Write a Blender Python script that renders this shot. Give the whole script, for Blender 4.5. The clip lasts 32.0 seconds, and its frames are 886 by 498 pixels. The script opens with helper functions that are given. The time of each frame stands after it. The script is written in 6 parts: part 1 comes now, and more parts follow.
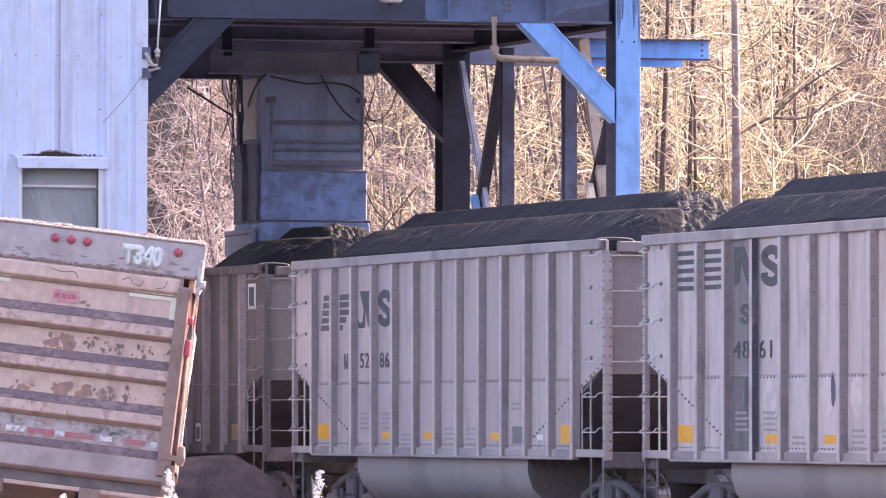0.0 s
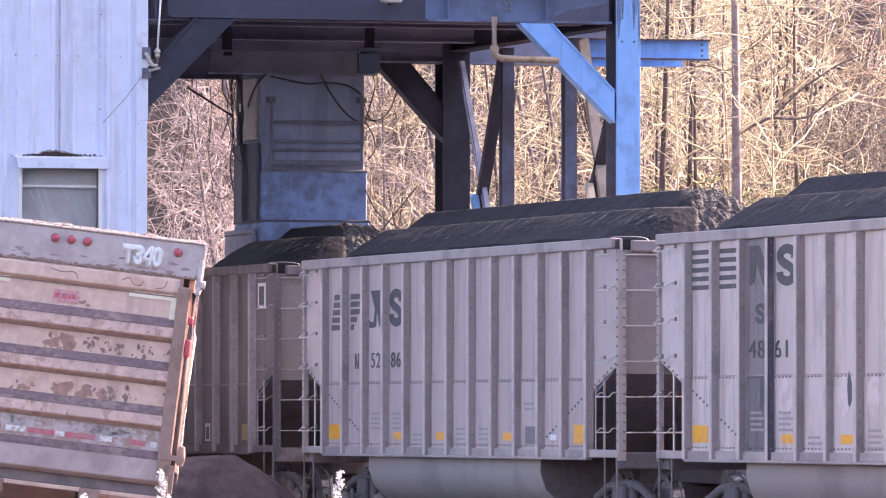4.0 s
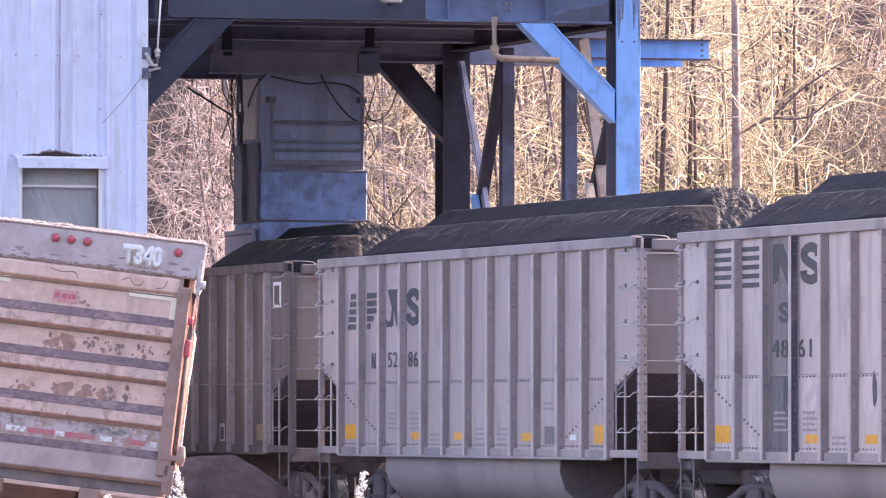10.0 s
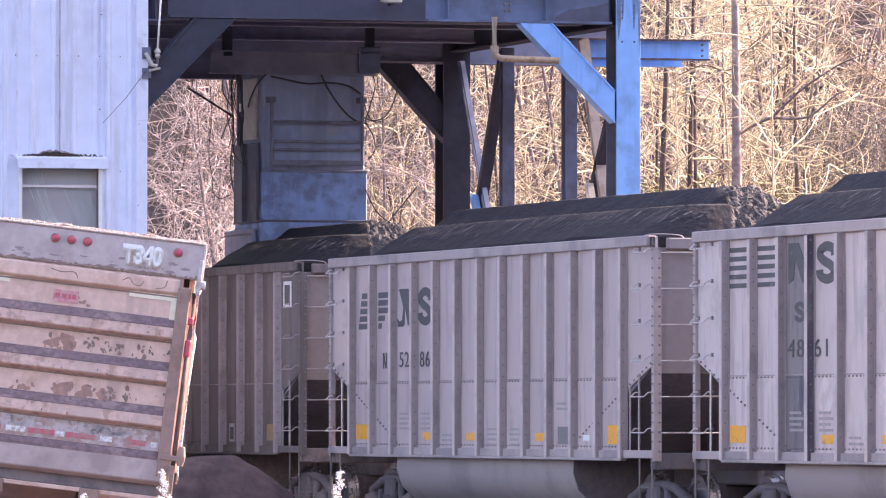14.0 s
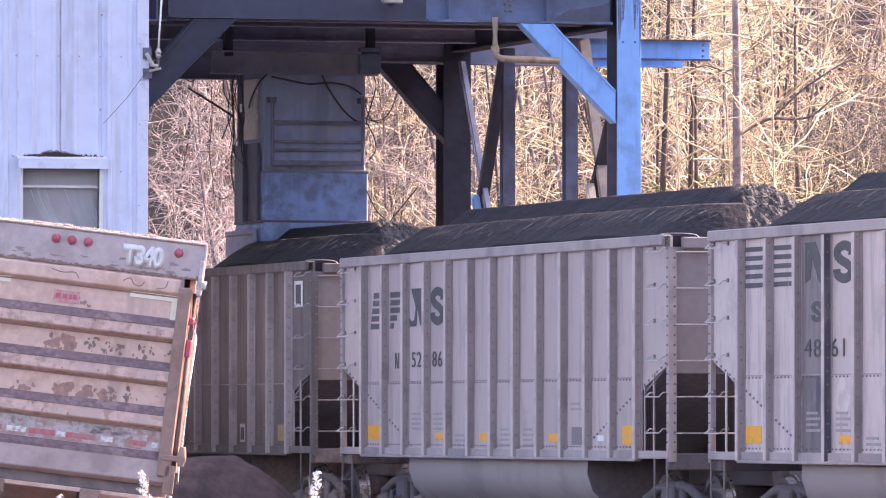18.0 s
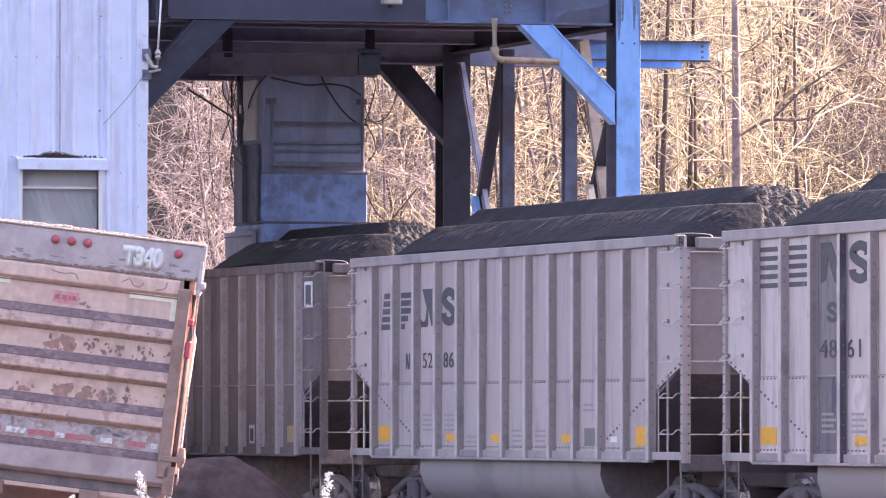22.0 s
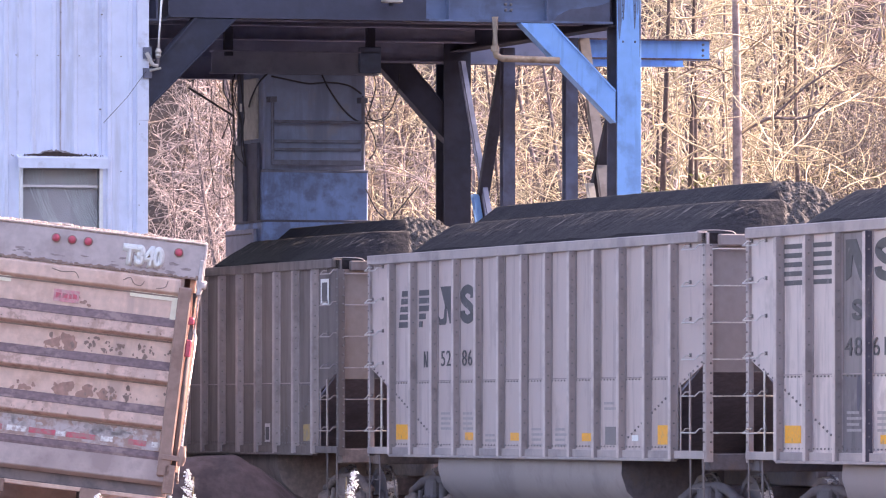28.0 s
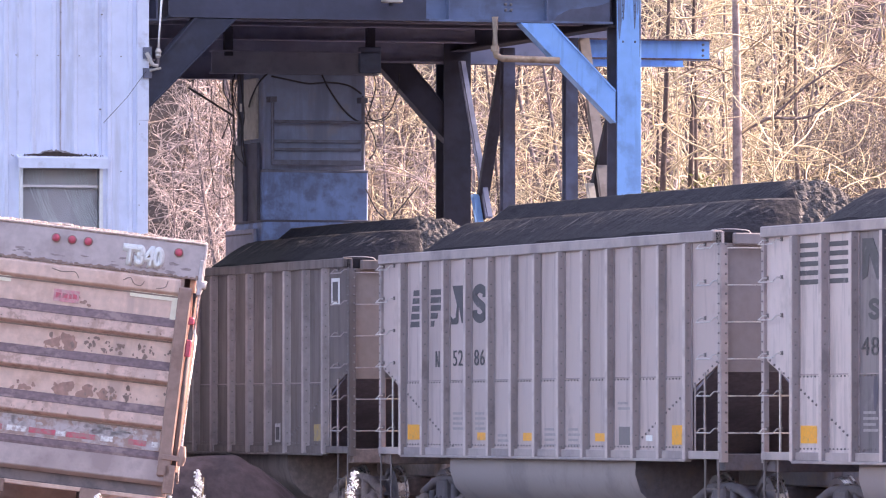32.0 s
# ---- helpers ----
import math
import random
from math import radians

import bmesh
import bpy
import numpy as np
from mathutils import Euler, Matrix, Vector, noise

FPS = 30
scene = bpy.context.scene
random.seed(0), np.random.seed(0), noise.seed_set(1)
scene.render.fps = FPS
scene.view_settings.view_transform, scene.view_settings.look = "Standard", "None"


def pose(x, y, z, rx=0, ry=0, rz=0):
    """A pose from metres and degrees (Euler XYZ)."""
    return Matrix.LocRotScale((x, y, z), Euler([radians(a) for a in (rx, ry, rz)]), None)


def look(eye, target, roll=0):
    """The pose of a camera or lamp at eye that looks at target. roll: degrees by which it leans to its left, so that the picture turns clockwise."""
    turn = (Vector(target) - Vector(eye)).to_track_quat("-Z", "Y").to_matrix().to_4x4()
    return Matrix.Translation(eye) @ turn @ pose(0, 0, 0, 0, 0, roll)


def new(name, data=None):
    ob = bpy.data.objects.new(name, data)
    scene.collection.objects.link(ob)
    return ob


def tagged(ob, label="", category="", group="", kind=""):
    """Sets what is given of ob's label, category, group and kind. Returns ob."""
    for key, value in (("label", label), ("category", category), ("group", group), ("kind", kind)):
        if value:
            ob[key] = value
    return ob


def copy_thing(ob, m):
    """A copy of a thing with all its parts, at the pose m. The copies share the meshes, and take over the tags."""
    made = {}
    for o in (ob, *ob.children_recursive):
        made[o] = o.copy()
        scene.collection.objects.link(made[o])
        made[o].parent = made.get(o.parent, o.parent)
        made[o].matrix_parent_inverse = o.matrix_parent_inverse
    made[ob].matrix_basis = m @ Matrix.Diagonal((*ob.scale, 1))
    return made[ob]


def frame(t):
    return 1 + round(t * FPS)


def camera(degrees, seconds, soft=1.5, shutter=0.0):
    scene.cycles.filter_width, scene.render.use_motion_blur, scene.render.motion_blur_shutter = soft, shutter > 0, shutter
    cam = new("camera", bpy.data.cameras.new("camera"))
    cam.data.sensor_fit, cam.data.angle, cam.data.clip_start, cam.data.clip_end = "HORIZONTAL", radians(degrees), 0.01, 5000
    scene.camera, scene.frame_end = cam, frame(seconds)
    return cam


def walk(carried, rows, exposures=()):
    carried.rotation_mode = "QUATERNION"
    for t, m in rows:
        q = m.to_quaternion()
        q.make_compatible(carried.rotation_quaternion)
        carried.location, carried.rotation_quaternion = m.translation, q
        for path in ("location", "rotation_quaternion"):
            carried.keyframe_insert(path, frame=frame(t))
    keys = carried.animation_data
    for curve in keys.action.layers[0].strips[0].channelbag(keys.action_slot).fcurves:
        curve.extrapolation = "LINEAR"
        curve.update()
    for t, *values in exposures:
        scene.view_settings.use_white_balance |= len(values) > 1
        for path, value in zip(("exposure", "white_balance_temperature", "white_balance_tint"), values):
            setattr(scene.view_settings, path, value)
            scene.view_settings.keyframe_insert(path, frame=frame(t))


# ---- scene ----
# World: x runs along the track in the train's direction of travel, y across it away from the camera, z up from the railhead.
SPAN = 32.0
EYE = Vector((95.0, -29.8, 1.58))
TILT, HEADING = 1.273, 73.47

cam = camera(6.65, SPAN, soft=1.15)
# small shakes of the tripod: seconds, and turns to the side and up in UNIT degrees
SHAKE = [(0, 0, 0), (1.5, 0, 0), (2, .8, 1.2), (2.5, 0, 0), (6.5, 0, .2), (7, 0, .7), (8, 0, 0), (8.5, .8, 0), (9, 0, 0),
         (10, .1, 0), (11, 1.5, .5), (11.5, .5, 0), (12, 1.2, .4), (12.5, 0, .2), (13, 0, 1.4), (13.5, .7, 1.5), (14, .2, .2),
         (16.5, .2, .2), (17, -1.7, 1.5), (17.5, 1.2, .2), (18, 1.5, .7), (18.5, 0, 1.5), (19, 0, .5), (19.5, 0, 1.9),
         (20, 0, 1.5), (20.5, -1.7, 1.9), (21, -1.5, 1.7), (21.5, 1.8, 2), (22, .5, 2.7), (22.5, 0, 1.7), (23, 1.5, .2),
         (24, 1.3, .2), (25, 1.5, 0), (32, 1.5, 0)]
UNIT = 0.00424
walk(cam, [(t, pose(*EYE, 90 + TILT + v * UNIT, 0, HEADING + u * UNIT)) for t, u, v in SHAKE],
     exposures=[(0, 2.13, 7100, 30.5), (SPAN, 2.13, 7100, 30.5)])

# ---- light ----
SUN_TURN, SUN_RISE = radians(-11), radians(29)
world = bpy.data.worlds.new("world")
scene.world = world
world.use_nodes = True
sky = world.node_tree.nodes.new("ShaderNodeTexSky")
sky.sky_type, sky.sun_disc = "NISHITA", False
sky.sun_elevation, sky.sun_rotation = SUN_RISE, SUN_TURN
sky.dust_density = 2.5
world.node_tree.links.new(sky.outputs[0], world.node_tree.nodes["Background"].inputs[0])
world.node_tree.nodes["Background"].inputs[1].default_value = 0.15
sun_data = bpy.data.lights.new("sun", "SUN")
sun_data.energy, sun_data.angle, sun_data.color = 4.4, radians(0.5), (1.0, 0.9, 0.76)
sun = new("sun", sun_data)
SUN_WAY = Vector((math.sin(SUN_TURN) * math.cos(SUN_RISE), math.cos(SUN_TURN) * math.cos(SUN_RISE), math.sin(SUN_RISE)))
sun.matrix_world = look(SUN_WAY * 200, (0, 0, 0))


# ---- materials ----
def surface(name, base, rough=0.6, metal=0.0, grain=(40, 0.12), stain=None, bump=0.0, random_shift=0.0, streak=None, run=(1.0, 1.0, 0.12)):
    """A painted, rusty or earthy surface: fine grain, larger stains (scale, share, colour) and streaks of the same form, drawn out by run."""
    m = bpy.data.materials.new(name)
    m.use_nodes = True
    t, out = m.node_tree, m.node_tree.nodes["Principled BSDF"]
    place = t.nodes.new("ShaderNodeTexCoord").outputs["Object"]

    def noisy(scale, detail=4.0, stretch=None, rough_=0.55):
        src = place
        if stretch:
            mp = t.nodes.new("ShaderNodeMapping")
            mp.inputs["Scale"].default_value = stretch
            t.links.new(place, mp.inputs[0])
            src = mp.outputs[0]
        n = t.nodes.new("ShaderNodeTexNoise")
        n.inputs["Scale"].default_value, n.inputs["Detail"].default_value = scale, detail
        n.inputs["Roughness"].default_value = rough_
        t.links.new(src, n.inputs["Vector"])
        return n.outputs["Fac"]

    def span(fac, lo, hi, a, b):
        r = t.nodes.new("ShaderNodeMapRange")
        for i, v in enumerate((lo, hi, a, b)):
            r.inputs[i + 1].default_value = v
        t.links.new(fac, r.inputs[0])
        return r.outputs[0]

    def mix(fac, a, b, how="MIX"):
        x = t.nodes.new("ShaderNodeMix")
        x.data_type, x.blend_type = "RGBA", how
        for v, s in ((fac, x.inputs[0]), (a, x.inputs[6]), (b, x.inputs[7])):
            if isinstance(v, (int, float)):
                s.default_value = v
            elif isinstance(v, tuple):
                s.default_value = (*v, 1)
            else:
                t.links.new(v, s)
        return x.outputs[2]

    fine = noisy(grain[0], 5.0)
    shade = span(fine, 0.3, 0.7, 1 - grain[1], 1 + grain[1])
    if random_shift:
        info = t.nodes.new("ShaderNodeObjectInfo")
        mul = t.nodes.new("ShaderNodeMath")
        mul.operation = "MULTIPLY"
        t.links.new(shade, mul.inputs[0])
        t.links.new(span(info.outputs["Random"], 0, 1, 1 - random_shift, 1 + random_shift), mul.inputs[1])
        shade = mul.outputs[0]
    col = mix(1.0, base, shade, "MULTIPLY")
    gloss = span(fine, 0.3, 0.7, max(0.05, rough - 0.1), min(1, rough + 0.1))
    for extra, stretch in ((stain, None), (streak, run)):
        if extra:
            scale, share, tint = extra
            fac = span(noisy(scale, 6.0, stretch, 0.62), 0.62 - share * 0.4, 0.70 - share * 0.25, 0, 0.92)
            col = mix(fac, col, tint)
    t.links.new(col, out.inputs["Base Color"])
    t.links.new(gloss, out.inputs["Roughness"])
    out.inputs["Metallic"].default_value = metal
    if bump:
        b = t.nodes.new("ShaderNodeBump")
        b.inputs["Strength"].default_value, b.inputs["Distance"].default_value = 1.0, bump
        t.links.new(fine, b.inputs["Height"])
        t.links.new(b.outputs[0], out.inputs["Normal"])
    return m


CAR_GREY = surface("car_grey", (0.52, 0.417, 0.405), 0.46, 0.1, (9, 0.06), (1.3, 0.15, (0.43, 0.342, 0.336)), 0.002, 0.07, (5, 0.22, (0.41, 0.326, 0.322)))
CAR_LIT = surface("cleaner_car_grey", (0.595, 0.50, 0.49), 0.42, 0.1, (9, 0.06), (1.3, 0.18, (0.47, 0.397, 0.39)), 0.002, 0.10, (5, 0.25, (0.44, 0.372, 0.375)))
# darker greys that put shade into the post sides and flanges
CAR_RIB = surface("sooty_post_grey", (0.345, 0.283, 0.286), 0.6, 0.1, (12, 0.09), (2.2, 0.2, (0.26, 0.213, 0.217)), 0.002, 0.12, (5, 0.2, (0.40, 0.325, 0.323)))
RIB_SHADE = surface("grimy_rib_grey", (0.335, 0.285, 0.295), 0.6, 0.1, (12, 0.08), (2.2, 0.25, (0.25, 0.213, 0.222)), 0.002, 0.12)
SPILT_SHADE = surface("coal_smeared_rib", (0.105, 0.093, 0.125), 0.65, 0.0, (9, 0.15), (1.6, 0.2, (0.20, 0.175, 0.19)), 0.002, 0.0, (5, 0.4, (0.065, 0.058, 0.08)))
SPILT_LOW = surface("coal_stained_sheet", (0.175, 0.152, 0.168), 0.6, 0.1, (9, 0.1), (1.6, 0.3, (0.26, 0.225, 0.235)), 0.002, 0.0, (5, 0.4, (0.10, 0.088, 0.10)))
TUB = surface("tub_grey", (0.335, 0.285, 0.29), 0.7, 0.0, (12, 0.06), (1.1, 0.25, (0.26, 0.222, 0.228)), 0.002)
CAR_DUST_SHADE = surface("dusty_car_grey", (0.185, 0.150, 0.150), 0.8, 0.0, (9, 0.10), (1.4, 0.25, (0.15, 0.121, 0.119)), 0.002, 0.06, (5, 0.45, (0.135, 0.108, 0.106)))
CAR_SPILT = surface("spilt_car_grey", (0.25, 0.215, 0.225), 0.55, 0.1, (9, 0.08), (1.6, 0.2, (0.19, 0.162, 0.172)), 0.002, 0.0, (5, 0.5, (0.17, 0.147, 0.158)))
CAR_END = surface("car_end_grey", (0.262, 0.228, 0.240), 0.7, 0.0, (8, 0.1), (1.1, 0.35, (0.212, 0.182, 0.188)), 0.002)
CHORD = surface("chord_grey", (0.415, 0.348, 0.345), 0.55, 0.1, (6, 0.12), (1.2, 0.32, (0.29, 0.243, 0.25)), 0.002)
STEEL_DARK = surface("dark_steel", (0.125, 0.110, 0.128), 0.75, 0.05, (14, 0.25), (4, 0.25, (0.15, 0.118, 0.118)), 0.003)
# browner and paler than bare steel: dust, with haze put into the colour
STEEL_DUST_HAZE = surface("brown_dusted_steel", (0.24, 0.185, 0.18), 0.9, 0.0, (14, 0.25), (4, 0.3, (0.17, 0.132, 0.13)), 0.003)
# lifted tone paints the haze in the open car ends
FLOOR_HAZE = surface("coal_dusted_floor_sheet", (0.205, 0.19, 0.245), 0.9, 0.0, (14, 0.2), (3, 0.3, (0.16, 0.148, 0.19)), 0.003)
STEEL_WORN = surface("worn_steel", (0.5, 0.5, 0.5), 0.3, 0.9, (20, 0.15))
GRAB = surface("grab_iron_paint", (0.60, 0.565, 0.56), 0.35, 0.3, (20, 0.1))
RIVET = surface("rivet_grey", (0.225, 0.198, 0.205), 0.6, 0.2, (30, 0.15))
COAL = surface("coal", (0.023, 0.0205, 0.026), 0.9, 0.0, (16, 0.4), (5, 0.2, (0.030, 0.026, 0.031)), 0.012)
# dry coal at the heap ends, made paler to carry sunlight
COAL_DRY_LIT = surface("dry_coal_dust", (0.098, 0.084, 0.081), 0.95, 0.0, (24, 0.5), (9, 0.4, (0.038, 0.033, 0.035)), 0.03)
COAL_CRUMB = surface("dry_coal_lumps", (0.105, 0.091, 0.088), 0.9, 0.0, (14, 0.4), (5, 0.3, (0.05, 0.045, 0.045)), 0.02)
# pale streaks paint the sun caught along the crest
COAL_CREST = surface("dust_on_coal_crest", (0.023, 0.0205, 0.026), 0.95, 0.0, (16, 0.4), None, 0.012, 0.0, (13, 0.10, (0.19, 0.163, 0.152)), (1.0, 0.2, 0.2))
LETTER = surface("lettering_black", (0.085, 0.08, 0.088), 0.6, 0.0, (14, 0.35), (7, 0.05, (0.22, 0.2, 0.2)))
LETTER_FAINT = surface("faint_lettering", (0.36, 0.315, 0.32), 0.6, 0.0, (14, 0.2))
YELLOW = surface("reflector_yellow", (0.92, 0.41, 0.025), 0.4, 0.0, (25, 0.12), (8, 0.15, (0.55, 0.3, 0.1)))
YELLOW_DUSTY = surface("dusty_reflector", (0.42, 0.29, 0.12), 0.8, 0.0, (25, 0.15), (8, 0.4, (0.28, 0.24, 0.2)))
WHITE = surface("white_paint", (0.8, 0.8, 0.79), 0.5, 0.0, (18, 0.06))
# paler tone that paints light on the posts' outer strips
PALE_LIT = surface("rubbed_paint", (0.60, 0.505, 0.49), 0.4, 0.1, (9, 0.06), (3, 0.35, (0.44, 0.365, 0.365)))
RUBBED = surface("rubbed_primer", (0.69, 0.585, 0.575), 0.4, 0.1, (12, 0.1), (4, 0.35, (0.56, 0.46, 0.45)))
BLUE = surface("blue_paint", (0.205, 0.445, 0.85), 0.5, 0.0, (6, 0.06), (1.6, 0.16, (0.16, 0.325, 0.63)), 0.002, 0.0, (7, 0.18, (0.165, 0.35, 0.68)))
# dark blues and blacks: soot, with shade under the deck put into the colour
BLUE_SOOT_SHADE = surface("sooty_blue_paint", (0.098, 0.102, 0.15), 0.75, 0.0, (5, 0.2), (1.2, 0.4, (0.07, 0.068, 0.088)), 0.003)
BLUE_RUN = surface("soot_run_blue", (0.14, 0.235, 0.41), 0.65, 0.0, (9, 0.2), (2.2, 0.4, (0.10, 0.14, 0.23)), 0.002)
DARK_EDGE = surface("rusty_flange_edge", (0.10, 0.075, 0.085), 0.9, 0.0, (14, 0.3), (5, 0.4, (0.20, 0.14, 0.13)), 0.003)
BLUE_DIRTY = surface("dirty_blue_paint", (0.125, 0.17, 0.285), 0.65, 0.0, (5, 0.12), (0.9, 0.35, (0.07, 0.076, 0.108)), 0.003, 0.0, (2.0, 0.3, (0.10, 0.125, 0.20)), (1.0, 0.3, 1.0))
CHUTE_BLUE = surface("chute_blue", (0.27, 0.32, 0.48), 0.75, 0.0, (5, 0.12), (1.6, 0.22, (0.30, 0.30, 0.37)), 0.004, 0.0, (3, 0.3, (0.21, 0.24, 0.35)))
SLEEVE = surface("sleeve_blue", (0.195, 0.29, 0.53), 0.75, 0.0, (5, 0.15), (3.6, 0.45, (0.135, 0.165, 0.275)), 0.004, 0.0, (6, 0.3, (0.15, 0.19, 0.32)))
SOOT_SHADE = surface("soot_black", (0.038, 0.041, 0.063), 0.85, 0.0, (6, 0.25), (1.5, 0.3, (0.050, 0.053, 0.08)), 0.004)
# beam grey lifted to paint the haze under the tower
DECK_SOOT_HAZE = surface("dusty_soot", (0.27, 0.285, 0.38), 0.9, 0.0, (6, 0.2), (1.5, 0.3, (0.22, 0.23, 0.31)), 0.004)
GIRDER_SOOT_SHADE = surface("sooty_girder_paint", (0.066, 0.068, 0.104), 0.8, 0.0, (5, 0.2), (1.2, 0.3, (0.052, 0.053, 0.08)), 0.003)
BRACE_BLUE = surface("pale_blue_brace", (0.165, 0.205, 0.335), 0.7, 0.0, (6, 0.15), (2, 0.3, (0.12, 0.14, 0.22)), 0.002)
GRIME_WASH = surface("grime_wash", (0.22, 0.19, 0.20), 0.9, 0.0, (14, 0.3), (12, 0.45, (0.40, 0.385, 0.43)))
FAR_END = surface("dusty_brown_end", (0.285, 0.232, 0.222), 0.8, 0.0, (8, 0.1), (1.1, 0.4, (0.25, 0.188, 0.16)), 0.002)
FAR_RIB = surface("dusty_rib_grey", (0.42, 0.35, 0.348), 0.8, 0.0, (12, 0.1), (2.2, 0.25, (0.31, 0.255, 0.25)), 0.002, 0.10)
POST_BLUE = surface("dull_blue_post", (0.105, 0.128, 0.21), 0.7, 0.0, (5, 0.2), (1.5, 0.4, (0.07, 0.072, 0.105)), 0.003)
RAIL_GREY = surface("grey_rail_paint", (0.17, 0.175, 0.235), 0.7, 0.0, (8, 0.2), (3, 0.3, (0.12, 0.115, 0.15)), 0.002)
# dusty deck grey, lifted further in place of haze
DECK_DUST_HAZE = surface("dusty_deck_steel", (0.27, 0.28, 0.37), 0.9, 0.0, (5, 0.2), (1.2, 0.3, (0.22, 0.225, 0.30)), 0.004)
BRACE_GREY = surface("grey_brace_paint", (0.30, 0.265, 0.26), 0.7, 0.0, (8, 0.15), (3, 0.3, (0.2, 0.17, 0.165)))
CREAM = surface("cream_panel", (0.46, 0.43, 0.40), 0.7, 0.0, (8, 0.15), (3, 0.3, (0.3, 0.27, 0.25)))
PIPE = surface("tan_pipe", (0.36, 0.28, 0.215), 0.6, 0.0, (14, 0.15), (6, 0.3, (0.22, 0.16, 0.11)))
SIDING = surface("pale_blue_siding", (0.735, 0.785, 0.955), 0.4, 0.0, (4, 0.04), (0.7, 0.14, (0.63, 0.66, 0.80)), 0.001, 0.0, (3, 0.25, (0.61, 0.64, 0.75)))
TRIM = surface("pale_trim", (0.72, 0.77, 0.92), 0.45, 0.0, (8, 0.05), (4, 0.15, (0.56, 0.58, 0.68)))
SEAM_DIRT = surface("stained_lap", (0.52, 0.50, 0.56), 0.6, 0.0, (6, 0.15), (2.5, 0.4, (0.40, 0.34, 0.34)))
GRIME = surface("moss_grime", (0.055, 0.036, 0.03), 0.95, 0.0, (30, 0.5), None, 0.01)
TRUCK = surface("truck_mauve", (0.78, 0.55, 0.465), 0.65, 0.0, (12, 0.12), (3.2, 0.26, (0.64, 0.415, 0.33)), 0.003, 0.0, (3, 0.16, (0.60, 0.425, 0.37)))
PEEL = surface("peeling_paint", (0.44, 0.30, 0.265), 0.7, 0.0, (14, 0.15), (9, 0.45, (0.60, 0.53, 0.55)), 0.003, 0.0, None)
RIB_PAINT = surface("scuffed_rib_paint", (0.75, 0.53, 0.47), 0.65, 0.0, (16, 0.12), (11, 0.36, (0.51, 0.33, 0.28)), 0.003, 0.0, (4, 0.25, (0.65, 0.475, 0.43)))
TRUCK_CAP = surface("truck_cap_grey", (0.56, 0.475, 0.48), 0.6, 0.0, (12, 0.12), (2.0, 0.28, (0.43, 0.345, 0.35)), 0.003)
FOOT_GRIME = surface("grimy_foot_paint", (0.50, 0.395, 0.385), 0.75, 0.0, (12, 0.15), (3.0, 0.28, (0.38, 0.29, 0.285)), 0.003)
BEAM_GRIME = surface("grimy_beam", (0.20, 0.165, 0.175), 0.85, 0.0, (12, 0.2), (3, 0.3, (0.28, 0.22, 0.22)), 0.003)
TRUCK_DUST = surface("dust_on_ledge", (0.235, 0.158, 0.165), 0.9, 0.0, (20, 0.25), (5, 0.25, (0.36, 0.255, 0.24)), 0.005)
TRUCK_RUST = surface("rusty_post", (0.36, 0.235, 0.20), 0.75, 0.0, (14, 0.15), (5, 0.25, (0.28, 0.175, 0.145)), 0.004)
RUST_SPOT = surface("bare_rust", (0.455, 0.27, 0.225), 0.85, 0.0, (20, 0.2), (9, 0.3, (0.40, 0.25, 0.21)), 0.002)
SCRAPE = surface("scraped_paint", (0.58, 0.52, 0.53), 0.6, 0.0, (20, 0.2), (9, 0.3, (0.4, 0.33, 0.33)))
CAP_GRIME = surface("cap_grime", (0.36, 0.29, 0.295), 0.8, 0.0, (20, 0.25))
SCUFF_SHADE = surface("dark_scuff", (0.32, 0.22, 0.19), 0.8, 0.0, (20, 0.25))
LAMP_RED = surface("red_lens", (0.60, 0.10, 0.15), 0.35, 0.0, (40, 0.1))
TAPE_RED = surface("red_tape", (0.66, 0.13, 0.18), 0.5, 0.0, (22, 0.15), (16, 0.42, (0.46, 0.24, 0.24)))
TAPE_WHITE = surface("white_tape", (0.85, 0.82, 0.82), 0.4, 0.0, (22, 0.1), (34, 0.42, (0.5, 0.40, 0.40)))
TAPE_TAN = surface("faded_cream_tape", (0.95, 0.88, 0.72), 0.5, 0.0, (22, 0.05), (8, 0.08, (0.75, 0.64, 0.5)))
SIGN_RED = surface("faded_red_sign", (0.70, 0.30, 0.33), 0.6, 0.0, (30, 0.2), (24, 0.3, (0.66, 0.44, 0.42)))
WOOD = surface("raw_wood", (0.42, 0.27, 0.15), 0.8, 0.0, (12, 0.25), (4, 0.3, (0.25, 0.16, 0.1)))
RUBBER = surface("tyre_rubber", (0.03, 0.03, 0.03), 0.85, 0.0, (20, 0.3), (5, 0.3, (0.09, 0.075, 0.06)))
# sunlight on the truck's top edge is put into this pale grit colour
GRIT_SUNLIT = surface("pale_grit", (0.56, 0.46, 0.42), 0.9, 0.0, (30, 0.35), None, 0.006)
CABLE = surface("black_cable", (0.045, 0.043, 0.05), 0.7)
BARK = surface("grey_bark", (0.17, 0.132, 0.14), 0.9, 0.0, (14, 0.3), (5, 0.3, (0.30, 0.25, 0.245)), 0.01, 0.2)
BARK_PALE = surface("mauve_bark", (0.27, 0.215, 0.225), 0.9, 0.0, (14, 0.3), (5, 0.35, (0.40, 0.335, 0.32)), 0.01)
BARK_DARK = surface("dark_bark", (0.115, 0.083, 0.08), 0.9, 0.0, (14, 0.3), (3, 0.3, (0.07, 0.052, 0.05)), 0.01, 0.15)
